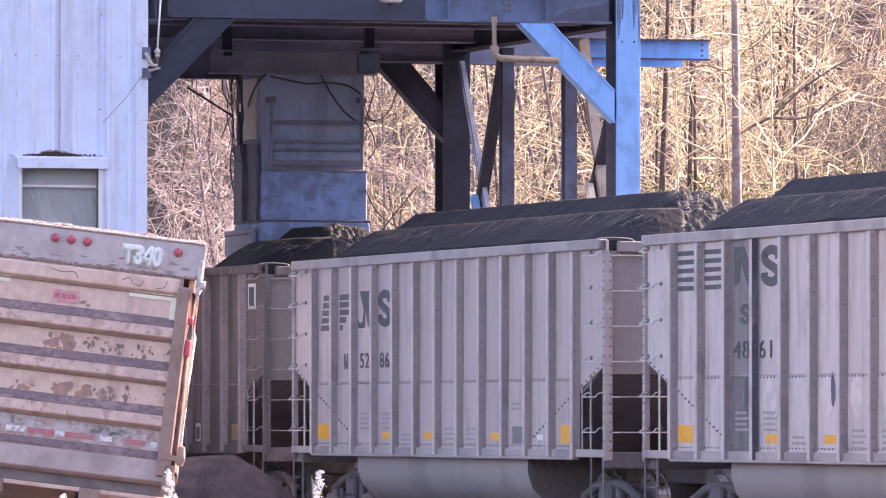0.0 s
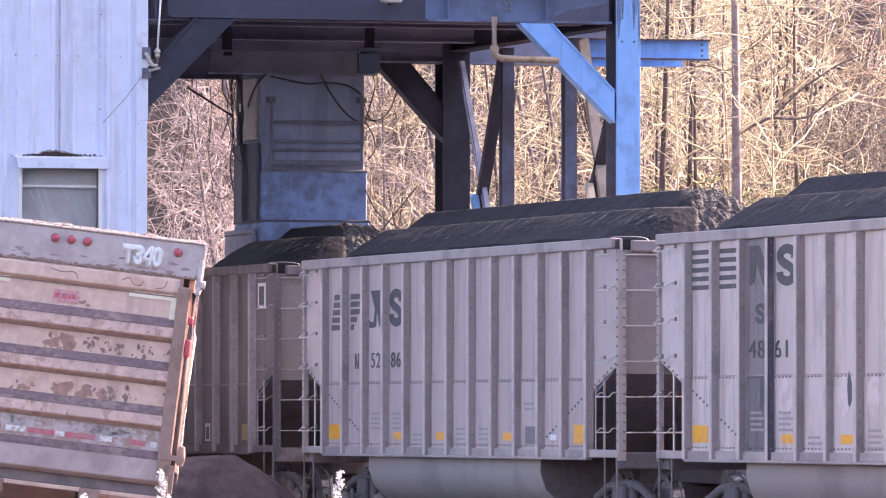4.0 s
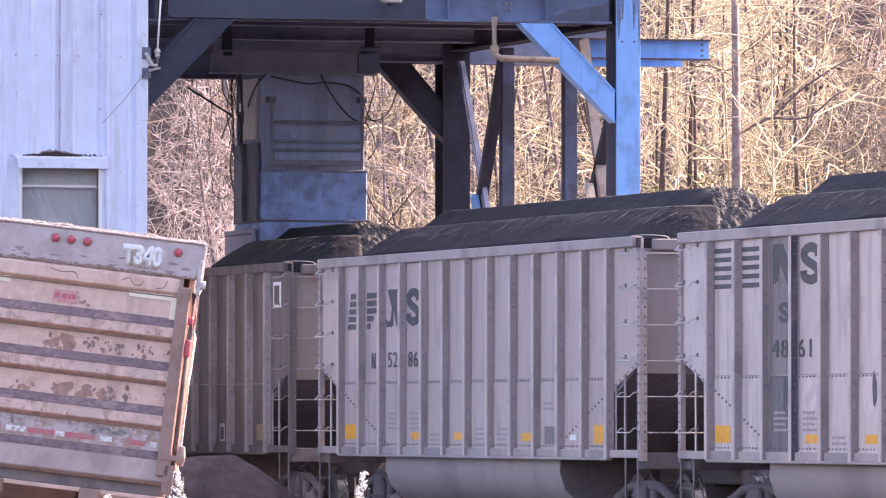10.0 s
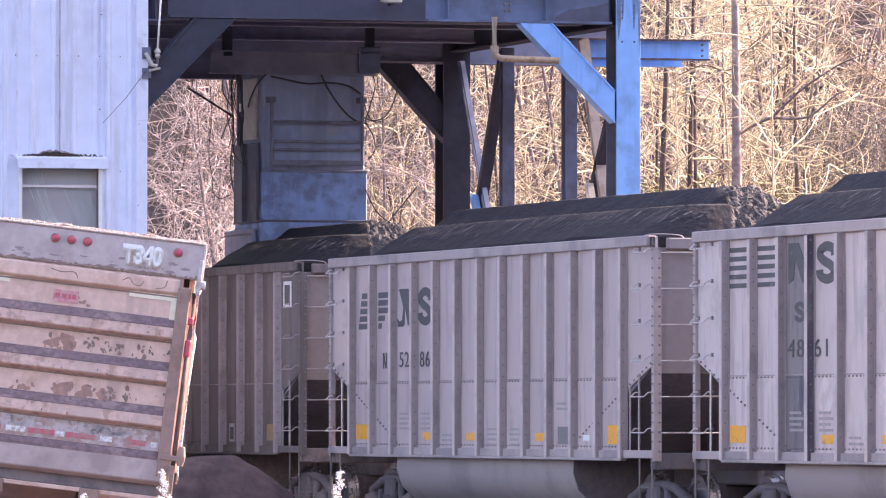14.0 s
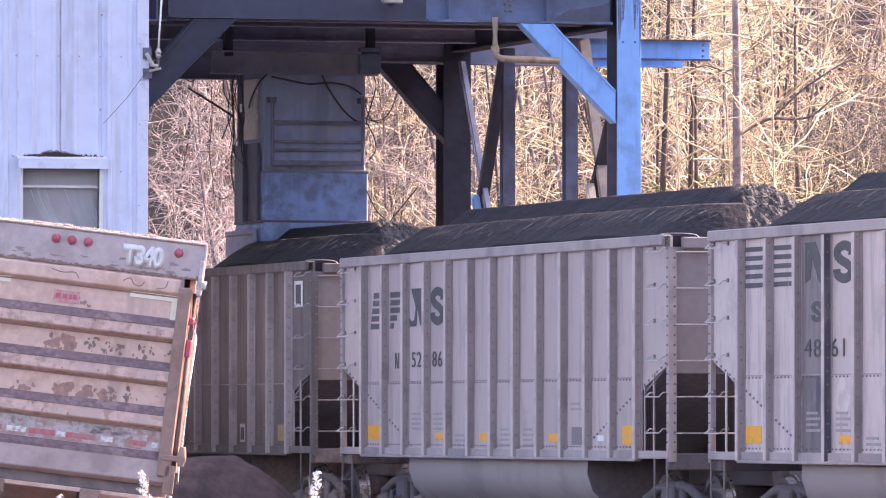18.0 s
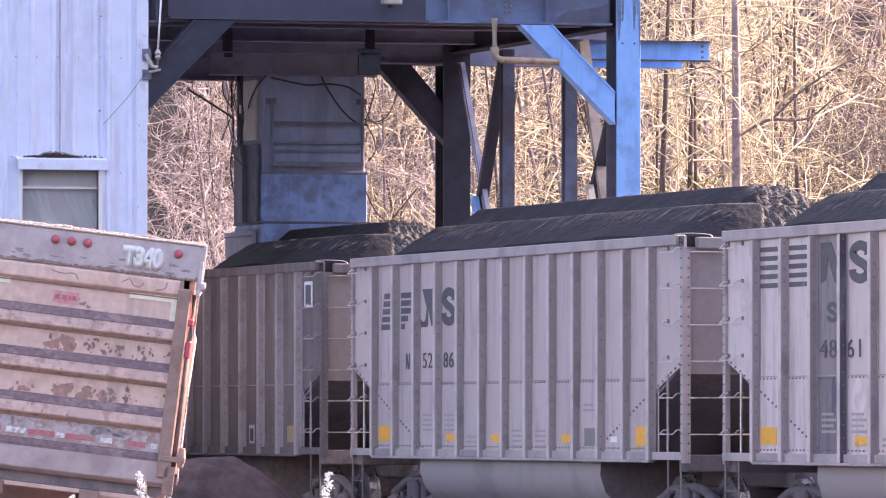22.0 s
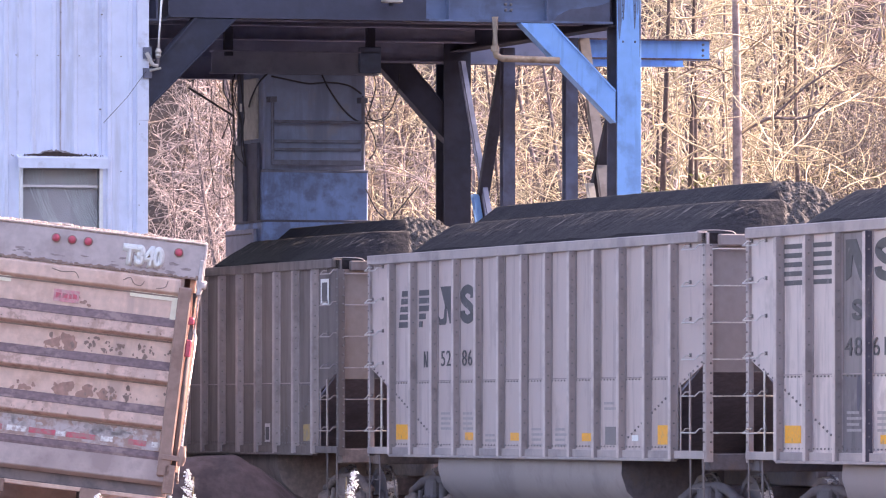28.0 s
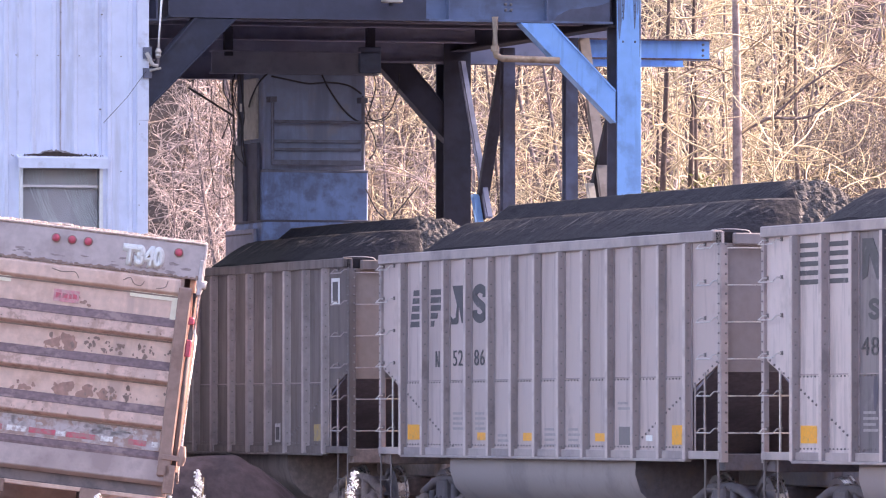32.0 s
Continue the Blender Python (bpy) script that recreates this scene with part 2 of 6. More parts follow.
# lit and shaded copies: sunlight in the pale twigs, shade in brown, pink, stains
TWIG_LIT = surface("pale_twigs", (0.79, 0.655, 0.435), 0.65, 0.0, (6, 0.5), (1.1, 0.30, (0.28, 0.215, 0.16)), 0.0, 0.3)
TWIG_PINK = surface("pinkish_twigs", (0.47, 0.365, 0.34), 0.75, 0.0, (6, 0.6), None, 0.0, 0.4)
TWIG_SHADED = surface("brown_twigs", (0.27, 0.19, 0.135), 0.8, 0.0, (4, 0.3), None, 0.0, 0.2)
LEAF = surface("evergreen_leaf", (0.20, 0.21, 0.045), 0.5, 0.0, (6, 0.3), None, 0.0, 0.25)
PINE_HAZE = surface("pine_needles", (0.17, 0.142, 0.135), 0.7, 0.0, (6, 0.3), None, 0.0, 0.2)
LITTER = surface("leaf_litter", (0.050, 0.033, 0.029), 0.95, 0.0, (2.2, 0.45), (0.35, 0.4, (0.034, 0.023, 0.021)), 0.05)
BALLAST = surface("ballast", (0.20, 0.165, 0.14), 0.95, 0.0, (9, 0.5), (2, 0.4, (0.10, 0.085, 0.076)), 0.03)
DIRT_MURK = surface("coal_dirt", (0.112, 0.074, 0.071), 0.95, 0.0, (5, 0.3), (1.6, 0.4, (0.070, 0.048, 0.047)), 0.03)
PLUME = surface("seed_fluff", (0.78, 0.77, 0.78), 0.9, 0.0, (60, 0.2))
DRY_GRASS = surface("dry_grass_blades", (0.52, 0.36, 0.15), 0.8, 0.0, (3, 0.3))
STALK = surface("dry_stalk", (0.32, 0.24, 0.15), 0.9, 0.0, (30, 0.2))
CURTAIN = surface("net_curtain", (0.85, 0.83, 0.82), 0.9, 0.0, (10, 0.1))
BLIND = surface("beige_blind", (0.82, 0.74, 0.73), 0.9, 0.0, (3, 0.08), (1.5, 0.3, (0.68, 0.6, 0.59)))
ROOM = surface("room_paint", (0.72, 0.655, 0.67), 0.9, 0.0, (3, 0.1), (2.0, 0.3, (0.58, 0.525, 0.545)))

for dull, level in ((COAL, 0.28), (COAL_CREST, 0.28), (LITTER, 0.05), (DIRT_MURK, 0.1)):
    dull.node_tree.nodes["Principled BSDF"].inputs["Specular IOR Level"].default_value = level

GLASS = bpy.data.materials.new("window_glass")
GLASS.use_nodes = True
_g = GLASS.node_tree.nodes["Principled BSDF"]
_g.inputs["Base Color"].default_value = (0.9, 0.93, 0.95, 1)
_g.inputs["Roughness"].default_value, _g.inputs["Transmission Weight"].default_value = 0.03, 1.0


# ---- building blocks ----
def box(bm, x0, x1, y0, y1, z0, z1):
    v = [bm.verts.new(p) for p in ((x0, y0, z0), (x1, y0, z0), (x1, y1, z0), (x0, y1, z0), (x0, y0, z1), (x1, y0, z1), (x1, y1, z1), (x0, y1, z1))]
    for f in ((0, 3, 2, 1), (4, 5, 6, 7), (0, 1, 5, 4), (1, 2, 6, 5), (2, 3, 7, 6), (3, 0, 4, 7)):
        bm.faces.new([v[i] for i in f])
    return v


def basis(a, b, side=Vector((0, 0, 1))):
    w = (Vector(b) - Vector(a)).normalized()
    u = side.cross(w)
    if u.length < 1e-3:
        u = Vector((1, 0, 0)).cross(w)
    u.normalize()
    return u, w.cross(u), w


def bar(bm, a, b, wide, high, side=Vector((0, 0, 1))):
    """A rectangular bar from a to b; high lies along side as nearly as it can."""
    u, v, _ = basis(a, b, side)
    ends = []
    for p in (Vector(a), Vector(b)):
        ends.append([bm.verts.new(p + u * wide / 2 * i + v * high / 2 * j) for i, j in ((-1, -1), (1, -1), (1, 1), (-1, 1))])
    bm.faces.new(ends[0][::-1])
    bm.faces.new(ends[1])
    for i in range(4):
        bm.faces.new((ends[0][i], ends[0][(i + 1) % 4], ends[1][(i + 1) % 4], ends[1][i]))


def ibeam(bm, a, b, wide, high, thick=0.02, side=Vector((0, 0, 1))):
    """An I section from a to b in one piece: web along side, two flanges across it."""
    u, v, _ = basis(a, b, side)
    w, h, t = wide / 2, high / 2, thick
    out = [(-w, -h), (w, -h), (w, -h + t), (t / 2, -h + t), (t / 2, h - t), (w, h - t), (w, h), (-w, h), (-w, h - t), (-t / 2, h - t), (-t / 2, -h + t), (-w, -h + t)]
    rings = [[bm.verts.new(Vector(p) + u * i + v * j) for i, j in out] for p in (a, b)]
    bm.faces.new(rings[0][::-1])
    bm.faces.new(rings[1])
    for i in range(12):
        j = (i + 1) % 12
        bm.faces.new((rings[0][i], rings[0][j], rings[1][j], rings[1][i]))


def tube(bm, pts, radii, sides=6, cap=True):
    pts = [Vector(p) for p in pts]
    if not isinstance(radii, (list, tuple)):
        radii = [radii] * len(pts)
    rings = []
    for i, p in enumerate(pts):
        a, b = pts[max(0, i - 1)], pts[min(len(pts) - 1, i + 1)]
        u, v, _ = basis(a, b)
        rings.append([bm.verts.new(p + (u * math.cos(k) + v * math.sin(k)) * radii[i]) for k in (2 * math.pi * n / sides for n in range(sides))])
    for r, q in zip(rings, rings[1:]):
        for n in range(sides):
            bm.faces.new((r[n], r[(n + 1) % sides], q[(n + 1) % sides], q[n]))
    if cap:
        bm.faces.new(rings[0][::-1])
        bm.faces.new(rings[-1])


def lathe(bm, axis_from, axis_to, profile, sides=20):
    """Rings of (share of the way, radius) round an axis."""
    a, b = Vector(axis_from), Vector(axis_to)
    u, v, _ = basis(a, b)
    rings = [[bm.verts.new(a.lerp(b, s) + (u * math.cos(k) + v * math.sin(k)) * r) for k in (2 * math.pi * n / sides for n in range(sides))] for s, r in profile]
    for r, q in zip(rings, rings[1:]):
        for n in range(sides):
            bm.faces.new((r[n], r[(n + 1) % sides], q[(n + 1) % sides], q[n]))
    bm.faces.new(rings[0][::-1])
    bm.faces.new(rings[-1])


def smooth_run(pts, cuts=6):
    """A curve through the points."""
    P, fine = [Vector(p) for p in pts], []
    for i in range(len(P) - 1):
        a, b_, c, d = P[max(0, i - 1)], P[i], P[i + 1], P[min(len(P) - 1, i + 2)]
        for k in range(cuts):
            t = k / cuts
            fine.append(0.5 * (2 * b_ + (c - a) * t + (2 * a - 5 * b_ + 4 * c - d) * t * t + (3 * b_ - a - 3 * c + d) * t ** 3))
    return fine + [P[-1]]


def prism(bm, outline, axis, lo, hi):
    """An outline of (a, b) pairs pushed along an axis: 'x' takes (y, z), 'y' takes (x, z), 'z' takes (x, y)."""
    def at(p, k):
        return {"x": (k, p[0], p[1]), "y": (p[0], k, p[1]), "z": (p[0], p[1], k)}[axis]
    a = [bm.verts.new(at(p, lo)) for p in outline]
    b = [bm.verts.new(at(p, hi)) for p in outline]
    bm.faces.new(a)
    bm.faces.new(b[::-1])
    for i in range(len(a)):
        bm.faces.new((a[i], b[i], b[(i + 1) % len(a)], a[(i + 1) % len(a)]))
    return a + b


def mesh_of(name, bm, material, bevel=0.0, smooth=False):
    if bevel:
        bmesh.ops.bevel(bm, geom=bm.edges[:], offset=bevel, segments=1, affect="EDGES", clamp_overlap=True)
    bmesh.ops.recalc_face_normals(bm, faces=bm.faces[:])
    me = bpy.data.meshes.new(name)
    bm.to_mesh(me)
    bm.free()
    if smooth:
        for p in me.polygons:
            p.use_smooth = True
    me.materials.append(material)
    return me


def part(name, bm, material, parent, label="", bevel=0.0, smooth=False, kind="", at=None):
    ob = new(name, mesh_of(name, bm, material, bevel, smooth))
    ob.parent = parent
    if at is not None:
        ob.matrix_basis = at
    return tagged(ob, label, kind=kind)


def again(ob, parent, at):
    """The same mesh once more, as a part of its own."""
    o = new(ob.name.split(".")[0], ob.data)
    o.parent = parent
    o.matrix_basis = at
    if "label" in ob:
        tagged(o, ob["label"])
    return o


def thing(name, at, label, category, group="", kind=""):
    e = new(name)
    e.matrix_basis = at
    return tagged(e, label, category, group, kind)


def solid(name, bm, material, label, category="", kind="", group="", bevel=0.0, smooth=False, at=None):
    ob = new(name, mesh_of(name, bm, material, bevel, smooth))
    if at is not None:
        ob.matrix_basis = at
    return tagged(ob, label, category, group, kind)


def one(fn, *args, **kw):
    bm = bmesh.new()
    fn(bm, *args, **kw)
    return bm


def letters(text, size, material, parent, at, name="lettering", label="", wide=1.0, bold=0.0):
    cu = bpy.data.curves.new(name, "FONT")
    cu.body, cu.size, cu.extrude, cu.align_x, cu.align_y = text, size, 0.002, "CENTER", "CENTER"
    cu.bevel_depth, cu.bevel_resolution = bold, 0
    tmp = new("tmp", cu)
    bpy.context.view_layer.update()
    me = bpy.data.meshes.new_from_object(tmp.evaluated_get(bpy.context.evaluated_depsgraph_get()))
    bpy.data.objects.remove(tmp)
    me.transform(Matrix.Diagonal((wide, 1, 1, 1)))
    me.materials.clear()
    me.materials.append(material)
    ob = new(name, me)
    ob.parent, ob.matrix_basis = parent, at
    return tagged(ob, label)


def sight(r, d, z):
    """A place r metres right of the line of sight and d metres out along it."""
    return Vector((EYE.x + 0.2845 * r - 0.9587 * d, EYE.y + 0.9587 * r + 0.2845 * d, z))


# ---- ground, hill and track bed ----
BED = -0.28
TRUCK_R, TRUCK_D, TRUCK_ROLL = -3.575, 68.5, 6.9


def ease(x, lo, hi):
    k = min(1.0, max(0.0, (x - lo) / (hi - lo)))
    return k * k * (3 - 2 * k)


def ground_height(x, y):
    dx, dy = x - EYE.x, y - EYE.y
    r, d = 0.2845 * dx + 0.9587 * dy, -0.9587 * dx + 0.2845 * dy
    z = BED - 0.25
    near = 1 - ease(math.hypot(r - TRUCK_R, (d - TRUCK_D - 3) / 2.5), 2.2, 4.5)
    z += near * (0.08 - math.tan(radians(TRUCK_ROLL)) * (r - TRUCK_R))
    hill = max(0.0, y - 9.5)
    z += 0.45 * hill * ease(hill, 0, 6) if hill < 260 else 0.45 * 260
    if hill > 0:
        z += (noise.noise(Vector((x * 0.08, y * 0.08, 3))) * 0.9 + noise.noise(Vector((x * 0.3, y * 0.3, 8))) * 0.3) * ease(hill, 0, 10)
    return z


def sheet(xs, ys):
    bm = bmesh.new()
    grid = [[bm.verts.new((x, y, ground_height(x, y))) for y in ys] for x in xs]
    for a, b in zip(grid, grid[1:]):
        for i in range(len(ys) - 1):
            bm.faces.new((a[i], b[i], b[i + 1], a[i + 1]))
    return bm


def steps(*spans):
    out = []
    for lo, hi, by in spans:
        n = max(1, round((hi - lo) / by))
        out += [lo + (hi - lo) * i / n for i in range(n)]
    return out + [spans[-1][1]]


solid("ground", sheet(steps((-4000, -300, 400), (-300, -120, 12), (-120, 110, 2.0), (110, 300, 20), (300, 4000, 400)),
                      steps((-4000, -200, 400), (-200, -40, 20), (-40, 10, 1.5), (10, 60, 2.0), (60, 270, 15), (270, 4000, 400))),
      LITTER, "brown leaf-littered ground rising into a wooded hillside", kind="structure", smooth=True)

bed = bmesh.new()
prism(bed, [(-3.0, BED - 0.22), (-1.7, BED), (1.7, BED), (3.0, BED - 0.22), (3.0, BED - 0.6), (-3.0, BED - 0.6)], "x", -160, 130)
solid("track_bed", bed, BALLAST, "coal-dusted grey ballast bed under the railway track", kind="structure")

track = thing("railway_track", pose(0, 0, BED), "railway track of worn steel rails on dark sleepers", "railway track", kind="structure")
for s in (-1, 1):
    rb = bmesh.new()
    prism(rb, [(s * 0.7525 + a, b - BED) for a, b in ((-0.07, -0.17), (0.07, -0.17), (0.012, -0.145), (0.012, -0.04), (0.036, -0.03), (0.036, 0), (-0.036, 0), (-0.036, -0.03), (-0.012, -0.04), (-0.012, -0.145))], "x", -150, 120)
    part("rail", rb, STEEL_WORN, track, "worn steel rail")
first = part("sleeper", one(box, -0.11, 0.11, -1.3, 1.3, -0.06, 0.108), STEEL_DARK, track, "dark timber sleeper", at=pose(-40, 0, 0))
for i in range(1, 110):
    again(first, track, pose(-40 + 0.56 * i, 0, 0))

# mound added for the brown murk, shaped to fit the camera's view
mound = bmesh.new()
n_u, n_v = 52, 28
rows_ = []
for i in range(n_u + 1):
    line = []
    for j in range(n_v + 1):
        u, v = i / n_u * 2 - 1, j / n_v * 2 - 1
        p = sight(-2.75 + u * 1.75, 98.2 + v * 1.4, 0)
        k = (max(0.0, 1 - abs(u) ** 5) if u < 0 else 1 - ease(u, 0.0, 1.25)) * max(0.0, 1 - v ** 4) ** 0.8
        h = -0.62 + k * 1.70 + (noise.noise(p * 1.3) * 0.12 + noise.noise(p * 4.0) * 0.05) * k
        line.append(mound.verts.new((p.x, p.y, h)))
    rows_.append(line)
for a, b in zip(rows_, rows_[1:]):
    for j in range(n_v):
        mound.faces.new((a[j], b[j], b[j + 1], a[j + 1]))
solid("dirt_mound", mound, DIRT_MURK, "low brown dirt mound standing in for the dusty murk beside the track", "dirt mound", smooth=True)


# ---- the coal train ----
SPEED = 0.1362
LONG, PITCH, CENTRE = 7.15, 15.8, -0.45     # half a body, one car to the next, the middle car's centre at the start
SKIN, FACE = 1.51, 1.598                    # side sheets and the outer face of posts and chords
SILL, SEAM, TOP, CHIN = 1.07, 2.03, 3.77, 0.13
POSTS = [-5.985 + 0.9975 * i for i in range(13)]


def rod(bm, pts, r=0.011, sides=5):
    tube(bm, pts, r, sides)


def bogie(parent, x):
    """A three-piece truck: side frames, bolster, springs and two wheelsets."""
    b = new("bogie")
    b.parent, b.matrix_basis = parent, pose(x, 0, 0)
    tagged(b, "dark cast-steel freight bogie")
    for s in (-1, 1):
        f = bmesh.new()
        y0, y1 = (0.93, 1.07) if s > 0 else (-1.07, -0.93)
        ym = (y0 + y1) / 2
        for pts in ([(-1.12, 0.60), (-0.95, 0.64), (-0.6, 0.74), (-0.3, 0.77), (0.3, 0.77), (0.6, 0.74), (0.95, 0.64), (1.12, 0.60)],
                    [(-0.98, 0.56), (-0.75, 0.44), (-0.45, 0.25), (-0.2, 0.20), (0.2, 0.20), (0.45, 0.25), (0.75, 0.44), (0.98, 0.56)]):
            tube(f, [(x_, ym, z_) for x_, z_ in pts], 0.062, 8)
        for k in (-0.34, 0.34):
            tube(f, [(k, ym, 0.24), (k, ym, 0.75)], 0.065, 8)
        for k in (-0.9, 0.9):
            tube(f, [(k - 0.17, ym, 0.62), (k - 0.17, ym, 0.42)], 0.045, 6)
            tube(f, [(k + 0.17, ym, 0.62), (k + 0.17, ym, 0.42)], 0.045, 6)
        sf = part("side_frame", f, STEEL_DARK, b, smooth=True)
        for k in (-0.2, 0, 0.2):
            c = bmesh.new()
            lathe(c, (k, s * 1.06, 0.26), (k, s * 1.06, 0.56), [(i / 12, 0.075 if i % 2 else 0.058) for i in range(13)], 10)
            part("spring", c, STEEL_DARK, sf)
        for k in (-0.9, 0.9):
            c = bmesh.new()
            lathe(c, (k, s * 1.0, 0.457), (k, s * 1.17, 0.457), [(0, 0.13), (0.6, 0.13), (0.7, 0.10), (0.95, 0.09), (1, 0.05)], 14)
            part("axle_box", c, STEEL_DUST_HAZE, sf, smooth=True)
    c = bmesh.new()
    box(c, -0.2, 0.2, -1.1, 1.1, 0.5, 0.78)
    part("bolster", c, STEEL_DARK, b, bevel=0.03)
    for k in (-0.9, 0.9):
        w = bmesh.new()
        tube(w, [(0, -1.0, 0), (0, 1.0, 0)], 0.075, 10)
        for s in (-1, 1):
            lathe(w, (0, s * 0.68, 0), (0, s * 0.82, 0), [(0, 0.485), (0.2, 0.482), (0.25, 0.457), (1, 0.45), (1, 0.38), (0.8, 0.36), (0.75, 0.16), (1, 0.14)], 28)
        ws = part("wheelset", w, STEEL_DARK, b, "dark steel wheelset with bright worn treads", at=pose(k, 0, 0.457))
        ws.data.materials.append(STEEL_WORN)
        for f in ws.data.polygons:
            if abs(f.normal.y) < 0.5 and math.hypot(f.center.x, f.center.z) > 0.43:
                f.material_index = 1
    return b


def hopper_car():
    """A steel coal gondola with outside posts and a round-bottomed tub between its bogies."""
    car = thing("coal_car", pose(CENTRE, 0, 0), "light grey ribbed steel coal car heaped with coal", "railway car", "coal cars of the train")
    # near side: one sheet above and one below the seam in each bay
    edges = [-LONG] + POSTS + [LONG]
    for i in range(14):
        a, b = edges[i], edges[i + 1]
        for lo, hi in ((SEAM, TOP - 0.02), (SILL + 0.03, SEAM + 0.04)):
            out = 0.0 if lo == SEAM else 0.006
            bm = bmesh.new()
            if i in (0, 13):
                if lo != SEAM:
                    continue
                sx = -1 if i == 0 else 1
                inner, outer = (b, a) if i == 0 else (a, b)
                prism(bm, [(inner, TOP - 0.02), (outer, TOP - 0.02), (outer, 2.26), (inner + sx * 0.05, 1.93), (inner, 1.93)], "y", -SKIN, -SKIN + 0.02)
            else:
                box(bm, a, b, -SKIN - out, -SKIN + 0.02 - out, lo, hi)
            part("side_panel", bm, CAR_GREY, car)
    far = bmesh.new()
    box(far, -LONG, LONG, SKIN - 0.02, SKIN, 1.95, TOP - 0.02)
    box(far, -5.9, 5.9, SKIN - 0.02, SKIN, SILL, 1.95)
    part("far_side_sheet", far, CAR_GREY, car)
    # posts: hat sections, shade put into sides and riveted flange, light into fronts
    for s in (-1, 1):
        for x in POSTS:
            bm = bmesh.new()
            lo, hi = (-FACE, -SKIN) if s < 0 else (SKIN, FACE)
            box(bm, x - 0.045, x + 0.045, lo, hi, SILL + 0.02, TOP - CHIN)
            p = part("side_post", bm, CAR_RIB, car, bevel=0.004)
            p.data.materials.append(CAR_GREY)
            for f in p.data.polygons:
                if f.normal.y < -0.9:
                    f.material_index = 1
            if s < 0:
                part("face_strip", one(box, x - 0.046, x + 0.040, -FACE - 0.008, -FACE - 0.001, SILL + 0.03, TOP - CHIN - 0.01), PALE_LIT, p, "outer strip of the post in a paler lit tone", bevel=0.003)
                part("flange", one(box, x - 0.078, x + 0.078, -SKIN - 0.013, -SKIN - 0.002, SILL + 0.14, TOP - CHIN), RIB_SHADE, p, "post flange strip in a darker shade tone")
                rv = bmesh.new()
                for k in range(17):
                    if (k * 7 + int(x * 13)) % 5 == 0:
                        continue
                    z = SILL + 0.16 + k * 0.147
                    lathe(rv, (x + 0.045, -SKIN - 0.05, z), (x + 0.062, -SKIN - 0.05, z), [(0, 0.011), (0.6, 0.010), (1, 0.005)], 6)
                part("rivets", rv, RIVET, p, "dark rivet heads", kind="stuff")
    seam = bmesh.new()
    for i in range(1, 13):
        for k in range(7):
            x = edges[i] + 0.10 + k * 0.125
            lathe(seam, (x, -SKIN - 0.004, SEAM + 0.02), (x, -SKIN - 0.02, SEAM + 0.02), [(0, 0.014), (1, 0.008)], 6)
            lathe(seam, (x, -SKIN - 0.004, SILL + 0.17), (x, -SKIN - 0.02, SILL + 0.17), [(0, 0.014), (1, 0.008)], 6)
    for s in (-1, 1):
        for k in range(19):
            x, z = s * (5.86 - 0.13 * k), 1.90 - 0.042 * k
            if min(abs(x - q) for q in POSTS) > 0.07:
                lathe(seam, (x, -SKIN - 0.004, z), (x, -SKIN - 0.024, z), [(0, 0.019), (1, 0.010)], 6)
        for k in range(7):
            x, z = s * (6.95 - 0.16 * k), 2.24 - 0.05 * k
            lathe(seam, (x, -SKIN - 0.0, z), (x, -SKIN - 0.018, z), [(0, 0.016), (1, 0.008)], 6)
    part("seam_rivets", seam, RIVET, car, "rows of dark rivet heads", kind="stuff")
    lap = bmesh.new()
    for i in range(1, 13):
        box(lap, edges[i] + 0.046, edges[i + 1] - 0.046, -SKIN - 0.014, -SKIN - 0.006, SEAM + 0.035, SEAM + 0.05)
    part("seam_lap", lap, CAR_RIB, car)
    for s in (-1, 1):
        ch = bmesh.new()
        y0, y1 = (-SKIN - 0.05, -SKIN + 0.08) if s < 0 else (SKIN - 0.08, SKIN + 0.05)
        box(ch, -LONG - 0.02, LONG - 0.23, y0, y1, TOP - CHIN, TOP)
        part("top_chord", ch, CHORD, car, bevel=0.012)
        # black block set in the notch in place of its shade
        part("chord_notch", one(box, LONG - 0.23, LONG - 0.05, y0 + 0.05 if s < 0 else y0 - 0.08, y1 + 0.08 if s < 0 else y1 - 0.05, TOP - CHIN - 0.02, TOP - 0.02), COAL, car, "black block painting the dark of the chord's open notch")
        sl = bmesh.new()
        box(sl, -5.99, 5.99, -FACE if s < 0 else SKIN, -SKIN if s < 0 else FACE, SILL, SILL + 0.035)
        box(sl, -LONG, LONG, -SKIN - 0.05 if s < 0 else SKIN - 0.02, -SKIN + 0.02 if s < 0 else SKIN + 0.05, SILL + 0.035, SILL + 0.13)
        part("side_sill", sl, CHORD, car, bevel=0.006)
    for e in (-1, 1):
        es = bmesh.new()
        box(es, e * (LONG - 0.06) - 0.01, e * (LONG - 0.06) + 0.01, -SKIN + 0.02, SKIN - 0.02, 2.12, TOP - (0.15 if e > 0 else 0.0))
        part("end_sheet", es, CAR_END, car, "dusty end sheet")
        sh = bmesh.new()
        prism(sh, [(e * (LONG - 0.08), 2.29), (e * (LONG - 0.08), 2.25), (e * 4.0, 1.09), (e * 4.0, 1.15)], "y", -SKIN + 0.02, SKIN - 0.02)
        part("slope_sheet", sh, FLOOR_HAZE, car, "dark sloping floor sheet")
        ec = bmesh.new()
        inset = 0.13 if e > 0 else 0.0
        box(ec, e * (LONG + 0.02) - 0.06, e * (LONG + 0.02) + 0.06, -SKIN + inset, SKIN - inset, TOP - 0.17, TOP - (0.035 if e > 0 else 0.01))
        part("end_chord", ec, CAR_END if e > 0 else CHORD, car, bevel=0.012)
